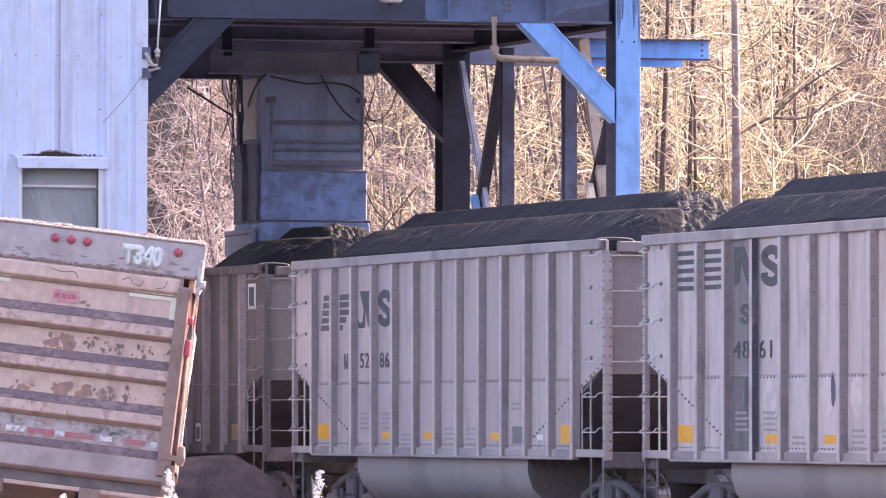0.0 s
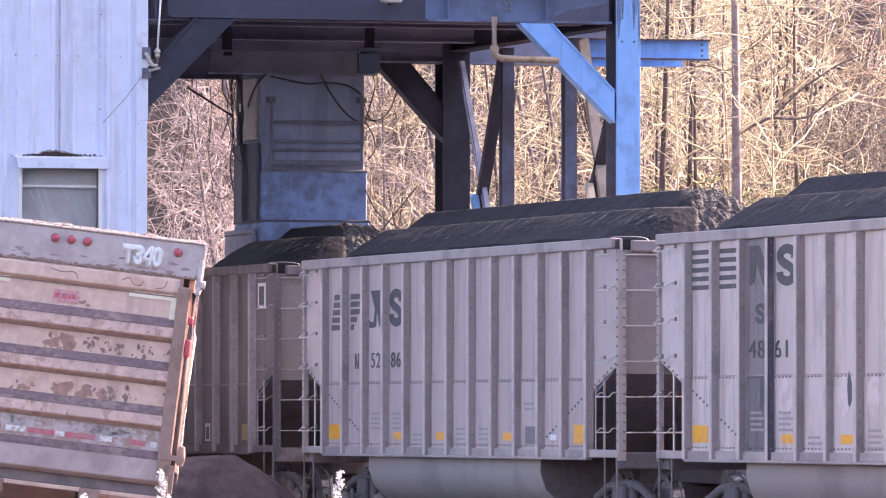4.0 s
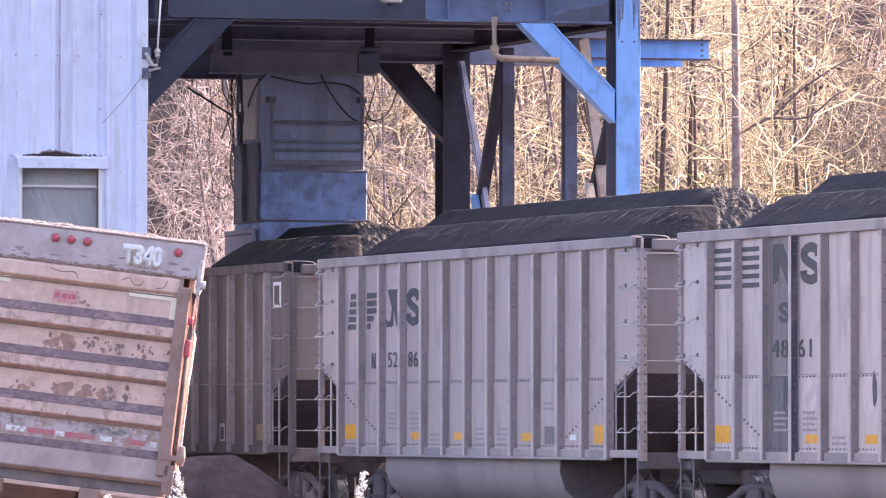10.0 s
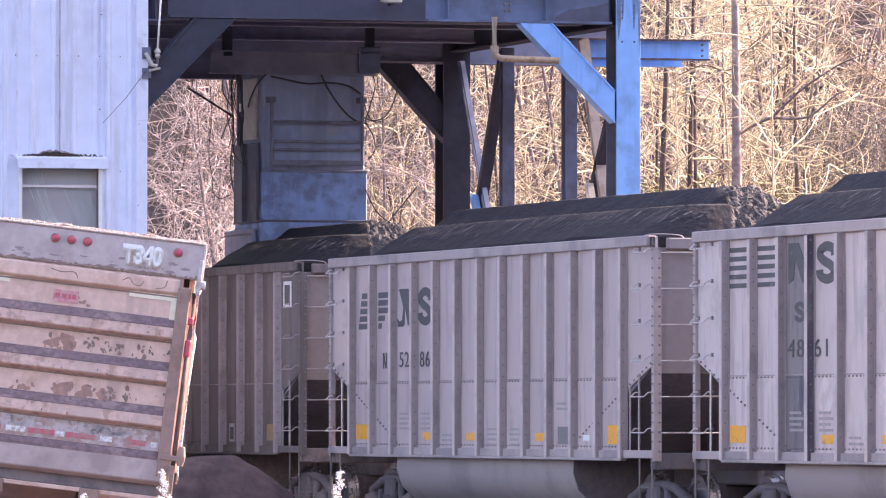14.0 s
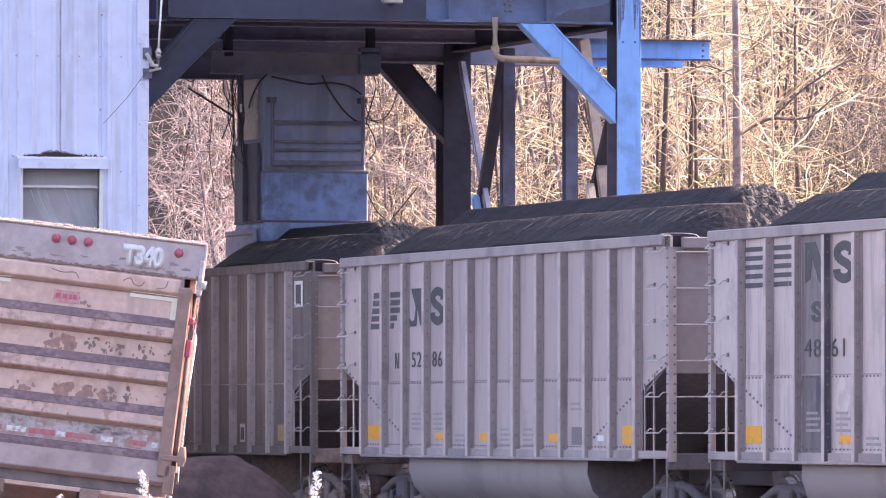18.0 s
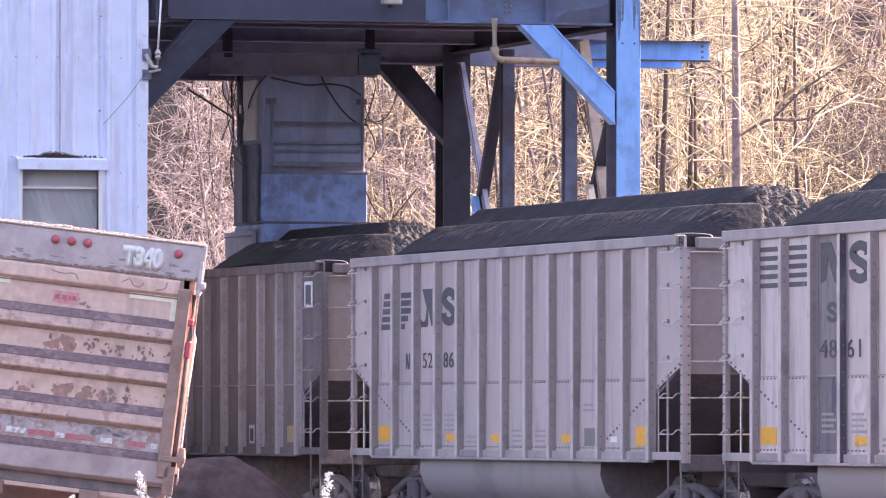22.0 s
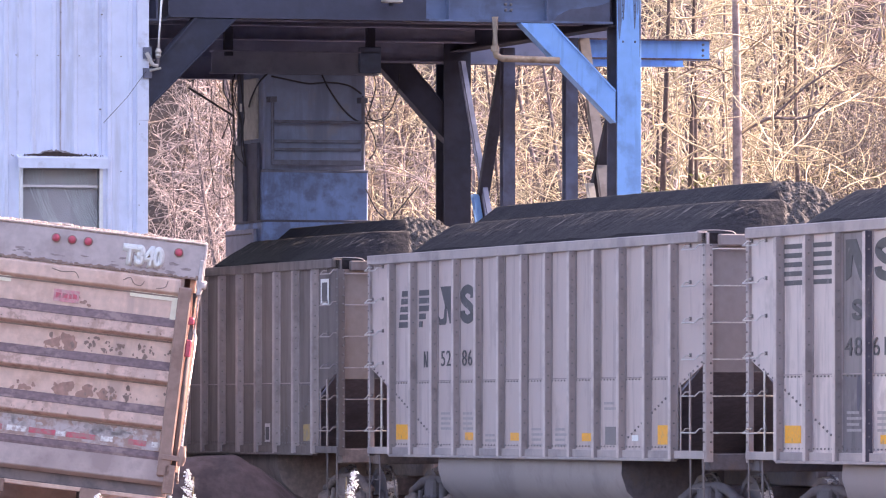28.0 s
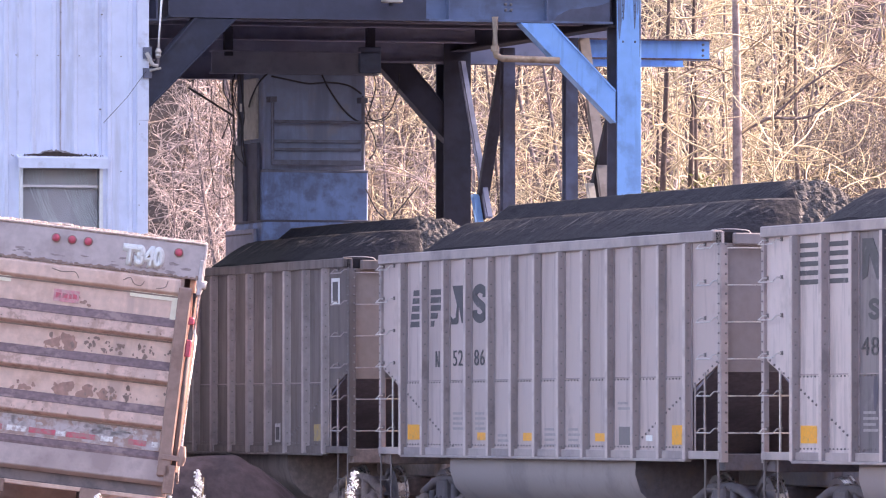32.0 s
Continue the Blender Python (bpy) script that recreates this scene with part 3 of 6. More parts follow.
        if e > 0:
            g = bmesh.new()
            rod(g, smooth_run([(LONG - 0.34, -SKIN - 0.02, TOP + 0.006), (LONG - 0.1, -SKIN + 0.02, TOP + 0.012), (LONG + 0.0, -SKIN + 0.16, TOP + 0.010), (LONG + 0.02, -SKIN + 0.30, TOP - 0.006), (LONG + 0.02, -SKIN + 0.34, TOP - 0.04)]), 0.0055, 6)
            part("top_grab", g, PALE_LIT, car, "bright bent grab rod", smooth=True)
        for s in (-1, 1):
            cp = bmesh.new()
            box(cp, e * (LONG - 0.03) - 0.05, e * (LONG - 0.03) + 0.05, s * (SKIN + 0.005) - 0.03, s * (SKIN + 0.005) + 0.03, SILL, TOP - (CHIN + 0.02 if e > 0 else 0.02))
            box(cp, e * (LONG + 0.02) - 0.012, e * (LONG + 0.02) + 0.012, s * (SKIN - 0.015) - 0.04, s * (SKIN - 0.015) + 0.04, SILL, TOP - 0.17)
            post = part("corner_post", cp, CHORD, car)
            if s < 0:
                rv = bmesh.new()
                for k in range(22):
                    z = SILL + 0.12 + k * 0.115
                    lathe(rv, (e * (LONG + 0.035), -SKIN + 0.03, z), (e * (LONG + 0.055), -SKIN + 0.03, z), [(0, 0.016), (1, 0.008)], 6)
                    lathe(rv, (e * (LONG - 0.03), -SKIN - 0.03, z), (e * (LONG - 0.03), -SKIN - 0.052, z), [(0, 0.016), (1, 0.008)], 6)
                part("rivets", rv, RIVET, post, "dark rivet heads", kind="stuff")
        # grab irons on the side and on the end, and the open corner's uprights
        for k in range(6):
            z = 3.56 - 0.43 * k
            g = bmesh.new()
            xa, xb = e * (LONG - 0.12), e * (LONG - 0.62)
            rod(g, [(xa, -SKIN - 0.0, z + 0.05), (xa, -SKIN - 0.07, z + 0.05), (xa, -SKIN - 0.12, z), (xb, -SKIN - 0.12, z), (xb, -SKIN - 0.07, z + 0.05), (xb, -SKIN, z + 0.05)], 0.0085)
            gi = part("grab_iron", g, GRAB, car, "pale steel grab iron")
            for xl in (xa, xb):
                part("lug", one(box, xl - 0.022, xl + 0.022, -SKIN - 0.02, -SKIN + 0.002, z + 0.03, z + 0.075), RIVET, gi)
            g = bmesh.new()
            rod(g, [(e * (LONG + 0.03), -SKIN + 0.05, z), (e * (LONG + 0.13), -SKIN + 0.09, z), (e * (LONG + 0.13), -SKIN + 1.0, z), (e * (LONG + 0.03), -SKIN + 1.04, z)], 0.0085)
            part("end_rung", g, GRAB, car, "pale steel ladder rung")
        # uprights at the trailing end are paler: their sun gleam is painted
        g = bmesh.new()
        rod(g, [(e * 6.55, -SKIN - 0.02, SILL + 0.1), (e * 6.55, -SKIN - 0.02, 2.12)], 0.015)
        part("corner_upright", g, GRAB if e < 0 else CHORD, car, "pale steel upright")
        g = bmesh.new()
        rod(g, [(e * 6.2, -SKIN - 0.02, SILL + 0.1), (e * 6.2, -SKIN - 0.02, 1.98)], 0.011)
        part("corner_upright", g, GRAB if e < 0 else CHORD, car, "pale steel upright")
        st = bmesh.new()
        for x in (6.6, 7.08):
            bar(st, (e * x, -SKIN - 0.03, SILL + 0.05), (e * x, -SKIN - 0.03, 0.42), 0.012, 0.05, Vector((1, 0, 0)))
        for z in (0.44, 0.76):
            bar(st, (e * 6.6, -SKIN - 0.03, z), (e * 7.08, -SKIN - 0.03, z), 0.05, 0.014)
        part("sill_step", st, CAR_DUST_SHADE, car, "grey steel sill step")
        en = bmesh.new()
        box(en, e * (LONG - 0.15) - 0.15, e * (LONG - 0.15) + 0.15, -SKIN + 0.02, SKIN - 0.02, SILL - 0.1, SILL + 0.1)
        part("end_sill", en, STEEL_DARK, car, bevel=0.015)
        cs = bmesh.new()
        box(cs, min(e * 3.9, e * 7.3), max(e * 3.9, e * 7.3), -0.22, 0.22, 0.78, 1.12)
        part("centre_sill", cs, STEEL_DARK, car, bevel=0.02)
        # made-up plate that keeps the space under the car dark
        part("bolster_web", one(box, min(e * 3.72, e * 6.7), max(e * 3.72, e * 6.7), 0.24, 0.27, 0.30, 1.07), STEEL_DARK, car, "added dark plate closing the view under the car")
        cp = bmesh.new()
        box(cp, min(e * 7.3, e * 7.78), max(e * 7.3, e * 7.78), -0.1, 0.1, 0.8, 0.98)
        box(cp, e * 7.78 - 0.13, e * 7.78 + 0.13, -0.16, 0.16, 0.74, 1.02)
        part("coupler", cp, STEEL_DARK, car, "dark knuckle coupler", bevel=0.02)
        hs = bmesh.new()
        tube(hs, [(e * 7.3, 0.3, 0.9), (e * 7.4, 0.34, 0.6), (e * 7.6, 0.3, 0.5), (e * 7.85, 0.2, 0.62)], 0.025, 6)
        part("air_hose", hs, CABLE, car, "black rubber air hose")
        bogie(car, e * 5.75)
    # the tub, rounded below and at its ends
    tb = bmesh.new()
    ring = [(-1.46, SILL + 0.04), (-1.47, 0.9), (-1.40, 0.68), (-1.22, 0.50), (-0.95, 0.38), (-0.5, 0.33), (0.5, 0.33), (0.95, 0.38), (1.22, 0.50), (1.40, 0.68), (1.47, 0.9), (1.46, SILL + 0.04)]
    loops = []
    for x, k in ((-4.10, 0.97), (-4.06, 1), (3.68, 1), (3.72, 0.97)):
        loops.append([tb.verts.new((x, y * (0.9 + 0.1 * k), SILL + 0.04 + (z - SILL - 0.04) * k)) for y, z in ring])
    for a, b in zip(loops, loops[1:]):
        for i in range(len(ring) - 1):
            tb.faces.new((a[i], b[i], b[i + 1], a[i + 1]))
    tb.faces.new(loops[0])
    tb.faces.new(loops[-1][::-1])
    tub = part("tub", tb, TUB, car, "grey round-bottomed tub")
    # end faces take a darker material, which paints their shade
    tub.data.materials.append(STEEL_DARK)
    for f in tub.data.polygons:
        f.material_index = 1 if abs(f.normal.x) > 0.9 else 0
        f.use_smooth = abs(f.normal.x) < 0.5
    return car


def sheet_mark(car, name, x0, x1, z0, z1, material, label="", slant=0.0, lift=0.0):
    """A painted or stuck-on rectangle on the car's near side; slant leans it forward."""
    bm = bmesh.new()
    y = -SKIN - (0.012 if z0 < SEAM else 0.006) - lift
    prism(bm, [(x0, z0), (x1, z0), (x1 + slant, z1), (x0 + slant, z1)], "y", y, y + 0.004)
    return part(name, bm, material, car, label)


def face_text(car, text, x, z, size, material, wide=1.0):
    for k, ch in enumerate(text):
        letters(ch, size, material, car, Matrix.Translation((x + (k - 0.5) * size * 0.56 * wide, -SKIN - 0.008, z)) @ Euler((radians(90), 0, 0)).to_matrix().to_4x4(), "number", "dark stencilled number", wide)


def bay(i):
    """The stretch of side sheet after post i, clear of the posts."""
    return POSTS[i] + 0.06, POSTS[i + 1] - 0.06


def ess(car, x0, x1, z0, z1, material):
    """A thick double-curved stroke."""
    w, h = x1 - x0, z1 - z0
    turns = [(0.84, 0.66), (0.80, 0.80), (0.5, 0.885), (0.21, 0.80), (0.20, 0.65), (0.38, 0.54), (0.62, 0.455), (0.80, 0.34), (0.79, 0.20), (0.5, 0.115), (0.20, 0.20), (0.16, 0.34)]
    line = [(p.x, p.y) for p in smooth_run([(u, v, 0) for u, v in turns], 4)]
    bm, ends = bmesh.new(), []
    for i, (u, v) in enumerate(line):
        p, q = line[max(0, i - 1)], line[min(len(line) - 1, i + 1)]
        dx, dz = (q[0] - p[0]) * w, (q[1] - p[1]) * h
        n = math.hypot(dx, dz)
        ox, oz = -dz / n * 0.16 * w, dx / n * 0.112 * h
        ends.append([bm.verts.new((x0 + u * w + k * ox, y, z0 + v * h + k * oz)) for k, y in ((1, -SKIN - 0.006), (-1, -SKIN - 0.006), (-1, -SKIN - 0.002), (1, -SKIN - 0.002))])
    for a, b in zip(ends, ends[1:]):
        for k in range(4):
            bm.faces.new((a[k], a[(k + 1) % 4], b[(k + 1) % 4], b[k]))
    bm.faces.new(ends[0])
    bm.faces.new(ends[-1][::-1])
    bmesh.ops.recalc_face_normals(bm, faces=bm.faces[:])
    part("painted_emblem", bm, material, car, "dark painted emblem block")


FULL_N = [(0, 1), (0.45, 1), (0.78, 0.4), (0.78, 1), (1, 1), (1, 0), (0.62, 0), (0.3, 0.62), (0.22, 0.1), (0, 0)]
CUT_N = [(0.14, 1), (1, 1), (1, 0.04), (0.88, 0.02), (0.62, 0.5), (0.6, 0.06), (0.5, 0), (0.04, 0), (0, 0.22), (0.15, 0.14), (0.38, 0.17), (0.5, 0.5)]


def wedge(car, x0, x1, z0, z1, material, out=FULL_N):
    w, h = x1 - x0, z1 - z0
    bm = bmesh.new()
    prism(bm, [(x0 + a * w, z0 + b * h) for a, b in out], "y", -SKIN - 0.006, -SKIN - 0.002)
    part("painted_emblem", bm, material, car, "dark painted emblem block")


car_mid = hopper_car()
car_near = copy_thing(car_mid, pose(CENTRE + PITCH, 0, 0))
car_far = copy_thing(car_mid, pose(CENTRE - PITCH, 0, 0))
tagged(car_mid, "light grey ribbed steel coal car with dark striped emblem")
tagged(car_near, "light grey coal car streaked with spilt coal, dented posts")
tagged(car_far, "dusty, shade-toned grey coal car being filled under the chute")


def repaint(ob, material):
    ob.material_slots[0].link = "OBJECT"
    ob.material_slots[0].material = material


# dust tones with the tower's shade put into the panels and light into ribs
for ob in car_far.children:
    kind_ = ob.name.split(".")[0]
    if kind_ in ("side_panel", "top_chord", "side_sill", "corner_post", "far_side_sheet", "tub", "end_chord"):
        repaint(ob, CAR_DUST_SHADE)
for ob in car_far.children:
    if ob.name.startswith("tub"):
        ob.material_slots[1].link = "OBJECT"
        ob.material_slots[1].material = STEEL_DUST_HAZE
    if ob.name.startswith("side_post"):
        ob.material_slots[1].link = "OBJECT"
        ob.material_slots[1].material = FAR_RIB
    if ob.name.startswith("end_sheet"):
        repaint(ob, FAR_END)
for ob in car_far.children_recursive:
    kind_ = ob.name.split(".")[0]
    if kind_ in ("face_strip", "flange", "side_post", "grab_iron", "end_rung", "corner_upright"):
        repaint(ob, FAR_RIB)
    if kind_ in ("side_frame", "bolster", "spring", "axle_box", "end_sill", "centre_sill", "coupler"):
        repaint(ob, STEEL_DUST_HAZE)
for ob in car_mid.children_recursive:
    if ob.name.split(".")[0] in ("end_sill", "centre_sill", "coupler") and ob.data.vertices[0].co.x < 0:
        repaint(ob, STEEL_DUST_HAZE)
# near car: sunlight put into paler panels, shade into darker post sides
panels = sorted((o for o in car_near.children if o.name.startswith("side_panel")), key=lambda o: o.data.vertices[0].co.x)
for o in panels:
    repaint(o, CAR_LIT)
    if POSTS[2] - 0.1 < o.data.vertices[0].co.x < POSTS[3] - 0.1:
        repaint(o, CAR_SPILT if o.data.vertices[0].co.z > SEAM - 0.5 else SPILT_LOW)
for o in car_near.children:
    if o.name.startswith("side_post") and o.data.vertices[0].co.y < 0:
        repaint(o, SPILT_SHADE if abs(o.data.vertices[0].co.x - POSTS[3]) < 0.2 else RIB_SHADE)

# middle car: slanting stripes, emblem and number
for i, (lean, shrink) in ((0, (0.10, 0.0)), (1, (0.10, 0.35))):
    a, b = bay(i)
    for k in range(5):
        z = 3.27 - k * 0.103
        x0 = a + 0.33 - 0.035 * k if i == 0 else a + 0.1
        x1 = b - 0.02 if i == 0 else b - 0.02 - 0.15 * k
        sheet_mark(car_mid, "painted_stripe", x0 - 0.04 if i == 0 else x0, x1 - 0.01 if i == 0 else x1, z - 0.075, z, LETTER, "dark painted stripe", 0.02)
wedge(car_mid, bay(2)[0] + 0.03, bay(2)[1] - 0.28, 2.80, 3.30, LETTER, CUT_N)
ess(car_mid, bay(3)[0] + 0.0, bay(3)[1] - 0.2, 2.80, 3.31, LETTER)
sheet_mark(car_mid, "reporting_mark", bay(1)[0] + 0.33, bay(1)[0] + 0.38, 2.25, 2.46, LETTER)
sheet_mark(car_mid, "reporting_mark", bay(1)[0] + 0.44, bay(1)[0] + 0.49, 2.25, 2.46, LETTER, slant=-0.11)
sheet_mark(car_mid, "reporting_mark", bay(1)[0] + 0.47, bay(1)[0] + 0.52, 2.25, 2.46, LETTER)
face_text(car_mid, "52", bay(2)[0] + 0.36, 2.35, 0.29, LETTER, 1.55)
face_text(car_mid, "86", bay(3)[0] + 0.33, 2.35, 0.29, LETTER, 1.55)
# near car: two ladders of level stripes
for i in (0, 1):
    a, b = bay(i)
    for k in range(5):
        z = 3.55 - k * 0.103
        sheet_mark(car_near, "painted_stripe", a + 0.02, b, z - 0.055, z, LETTER, "dark painted stripe")
wedge(car_near, bay(2)[0] + 0.1, bay(2)[1], 3.1, 3.56, LETTER)
ess(car_near, bay(3)[0] + 0.05, bay(3)[1] - 0.1, 3.08, 3.56, LETTER)
ess(car_near, bay(2)[0] + 0.30, bay(2)[1] - 0.2, 2.66, 2.90, LETTER)
face_text(car_near, "48", bay(2)[0] + 0.36, 2.36, 0.29, LETTER, 1.9)
face_text(car_near, "61", bay(3)[0] + 0.25, 2.36, 0.29, LETTER, 1.9)
for c, dusty in ((car_mid, 0), (car_near, 0), (car_far, 1)):
    y_mat = YELLOW_DUSTY if dusty else YELLOW
    for i, wide, z0, z1 in ((0, 0.55, 1.30, 1.50), (3, 0.40, 1.30, 1.40), (5, 0.40, 1.30, 1.40), (8, 0.40, 1.30, 1.40), (11, 0.40, 1.27, 1.50)):
        if dusty and i != 11:
            continue
        a, b = bay(i)
        x0 = a + (0.05 if i == 0 else 0.25)
        sheet_mark(c, "reflector", x0, x0 + wide, z0, z1, y_mat, "yellow reflector square")
    if dusty:
        continue
    for i, lines, z in ((2, 4, 1.66), (3, 4, 1.66), (4, 2, 1.38), (6, 4, 1.46), (7, 4, 1.46), (9, 2, 1.78)):
        a, b = bay(i)
        for k in range(lines):
            sheet_mark(c, "small_print", a + 0.15, b - (0.25 if k % 2 else 0.33), z - 0.065 * k - 0.03, z - 0.065 * k, LETTER_FAINT, "illegible small print")
    a, b = bay(9)
    sheet_mark(c, "placard", a + 0.2, b - 0.25, 1.26, 1.48, RIVET, "dark placard")
    a, b = bay(10)
    sheet_mark(c, "tag", a + 0.25, a + 0.5, 1.31, 1.38, WHITE, "pale tag")
sheet_mark(car_far, "plate", 6.2, 6.62, 3.14, 3.5, WHITE, "white-bordered black plate", lift=0.01)
sheet_mark(car_far, "plate", 6.28, 6.54, 3.19, 3.45, LETTER, lift=0.016)
sheet_mark(car_far, "placard", bay(9)[0] + 0.2, bay(9)[0] + 0.48, 1.25, 1.51, GRAB, "small pale-edged dark placard")
sheet_mark(car_far, "placard", bay(9)[0] + 0.25, bay(9)[0] + 0.43, 1.28, 1.46, LETTER, lift=0.004)


# near car: rubbed ovals, and dark ovals painting dent shade beside the posts
def smear(car, x, z, w, h, material, name, label, y=0.0165, seed=1):
    rng = random.Random(seed)
    ph = [rng.uniform(0, 6.28) for _ in range(3)]
    bm = bmesh.new()
    out = []
    for k in range(28):
        a = 2 * math.pi * k / 28
        q = 1 + 0.08 * math.sin(2 * a + ph[0]) + 0.07 * math.sin(3 * a + ph[1]) + 0.05 * math.sin(7 * a + ph[2])
        out.append((x + w * q * math.cos(a), z + h * q * math.sin(a)))
    prism(bm, out, "y", -SKIN - y, -SKIN - y + 0.001)
    part(name, bm, material, car, label)


for i, off in ((3, 0.36), (5, 0.32), (6, 0.32), (9, 0.32)):
    smear(car_near, bay(i)[0] + off, 1.83, 0.22, 0.22, RUBBED, "wear_mark", "oval patch rubbed to pale primer", 0.0078, i)


for i, z in ((2, 1.86), (5, 1.9), (8, 1.88)):
    smear(car_near, bay(i)[1] - 0.34, z, 0.075, 0.20, SPILT_SHADE, "coal_smear", "dark oval painting a dent's shade beside the post", 0.0082, 60 + i)


# ---- coal in the cars ----
def heap_depth(x, y, x_lo, x_hi, seed):
    """How far a spot lies inside the heap's outline; the leading end runs out gently, then drops."""
    u = max(0.0, x - (x_hi - 2.2))
    ex = max(0.0, x_lo + 1.35 - x, u * 0.25 if u < 1.3 else 0.325 + (u - 1.3) * 1.18)
    d = 1.43 - math.hypot(ex, max(0.0, abs(y) - 0.08))
    p = Vector((x, y, seed))
    d += noise.noise(p * 0.7) * 0.05 + noise.noise(p * 2.1) * 0.015
    near_crest = math.exp(-((d - 0.47) / 0.15) ** 2)
    return d + near_crest * (noise.noise(Vector((x * 1.3, y * 3.0, seed))) * 0.025 + noise.noise(Vector((x * 6.0 - y * 2.0, y * 1.6, seed))) * 0.022)


def crumbled(x, y, x_hi):
    """1 on the dry crumbled leading end, where sunlight is painted: all of the end, and further back on top than on the
    flank.
    """
    return ease(x - (x_hi - 2.2 + 2.2 * ease(-y, -0.1, 0.55)), 0.0, 0.3)


def heap_height(x, y, x_lo, x_hi, seed):
    """Height of the coal over the top chord: steep flanks, a first crest, a shelf and a higher spine behind it."""
    d = heap_depth(x, y, x_lo, x_hi, seed)
    p = Vector((x, y, seed))
    h = max(-0.3, d * 0.70) if d < 0.36 else 0.252 + (d - 0.36) * 0.585 if d < 0.64 else 0.416 + (d - 0.64) * 0.07
    if d > 0.92:
        h += min(0.155 if seed == 5.0 else 0.20, (d - 0.92) * 0.75)
    h += noise.noise(p * 5) * 0.006 + noise.noise(p * 13) * 0.005
    rough = crumbled(x, y, x_hi)
    if rough > 0:
        near = noise.voronoi(Vector((x * 9.0, y * 11.0, seed)))[0][0]
        small = noise.voronoi(p * 19.0)[0][0]
        h += rough * (0.038 - 0.09 * near + 0.016 - 0.045 * small + noise.noise(p * 2.5) * 0.03)
    return h


def heap_mesh(x_lo, x_hi, x_from, x_to, seed, step=0.055):
    bm = bmesh.new()
    ny = 104
    fine_from = max(x_from, x_hi - 2.6)
    xs = steps((x_from, fine_from, step), (fine_from, x_to, 0.03)) if x_from < fine_from < x_to else steps((x_from, x_to, step))
    top = []
    for x in xs:
        top.append([bm.verts.new((x, y, heap_height(x, y, x_lo, x_hi, seed))) for y in (-1.43 + 2.86 * j / ny for j in range(ny + 1))])
    for a, b in zip(top, top[1:]):
        for j in range(ny):
            bm.faces.new((a[j], b[j], b[j + 1], a[j + 1]))
    rim = [r[0] for r in top] + top[-1][1:] + [r[-1] for r in reversed(top[:-1])] + list(reversed(top[0][1:-1]))
    low = [bm.verts.new((v.co.x, v.co.y, -0.9)) for v in rim]
    for i in range(len(rim)):
        j = (i + 1) % len(rim)
        bm.faces.new((rim[i], rim[j], low[j], low[i]))
    bm.faces.new(low)
    return bm


def lumps(bm, count, rng, x0, x1, x_lo, x_hi, seed, big=0.07):
    for _ in range(count):
        x, y = rng.uniform(x0, x1), rng.uniform(-1.0, 1.1)
        if big > 0.02 and crumbled(x, y, x_hi) < 0.6:
            continue
        z = heap_height(x, y, x_lo, x_hi, seed)
        r = big * rng.uniform(0.35, 1.0) ** 1.5
        turn = Euler([rng.uniform(0, 6) for _ in range(3)]).to_matrix()
        vs = [bm.verts.new(Vector((x, y, z)) + turn @ Vector(p) * r * rng.uniform(0.7, 1.2)) for p in ((1, 0, 0), (-1, 0, 0), (0, 1, 0), (0, -1, 0), (0, 0, 0.8), (0, 0, -0.8))]
        for f in ((0, 2, 4), (2, 1, 4), (1, 3, 4), (3, 0, 4), (2, 0, 5), (1, 2, 5), (3, 1, 5), (0, 3, 5)):
            bm.faces.new([vs[i] for i in f])


def lit_dry_end(ob, x_lo, x_hi, seed):
    """Dry crumbled leading end and crest streaks, with sunlight put into their paler colours."""
    ob.data.materials.append(COAL_DRY_LIT)
    ob.data.materials.append(COAL_CREST)
    for f in ob.data.polygons:
        c = f.center
        if c.z < -0.5:
            continue
        if crumbled(c.x + 0.25 * noise.noise(c * 2.2), c.y, x_hi) > 0.5:
            f.material_index = 1
        elif 0.30 < heap_depth(c.x, c.y, x_lo, x_hi, seed) < 0.60:
            f.material_index = 2


loads = []
for car_x, x_lo, x_hi, seed, label in ((CENTRE, -6.55, 6.95, 2.0, "long heap of black coal with dry, sunlit-toned crumbled end, in a car"),
                                       (CENTRE + PITCH, -6.55, 6.95, 9.0, "long smooth heap of black coal in a car")):
    load = thing("coal_load", pose(car_x, 0, TOP - 0.03), label, "coal heap", "coal loads")
    lit_dry_end(part("coal_body", heap_mesh(x_lo, x_hi, -6.95, 6.95, seed), COAL, load), x_lo, x_hi, seed)
    rng = random.Random(int(seed))
    bm = bmesh.new()
    lumps(bm, 900, rng, 5.3, 6.9, x_lo, x_hi, seed, 0.026)
    lumps(bm, 90, rng, -6.4, 6.4, x_lo, x_hi, seed, 0.012)
    part("loose_coal", bm, COAL_CRUMB, load, "dry coal lumps in a paler sunlit tone", kind="stuff")
    loads.append((load, car_x))

# the car under the chute fills slice by slice as it passes
fill = thing("coal_load", pose(CENTRE - PITCH, 0, TOP - 0.03), "black coal heap growing under the loading chute", "coal heap", "coal loads")
FRONT = -12.35                                # where the heap has reached its height, in the place
SET = FRONT - (CENTRE - PITCH)                # the same at the start, in the car
lit_dry_end(part("coal_body", heap_mesh(-9.0, 6.95, SET, 6.95, 5.0), COAL, fill), -9.0, 6.95, 5.0)
rng = random.Random(5)
bm = bmesh.new()
lumps(bm, 900, rng, 5.3, 6.9, -9.0, 6.95, 5.0, 0.026)
lumps(bm, 40, rng, SET, 6.4, -9.0, 6.95, 5.0, 0.012)
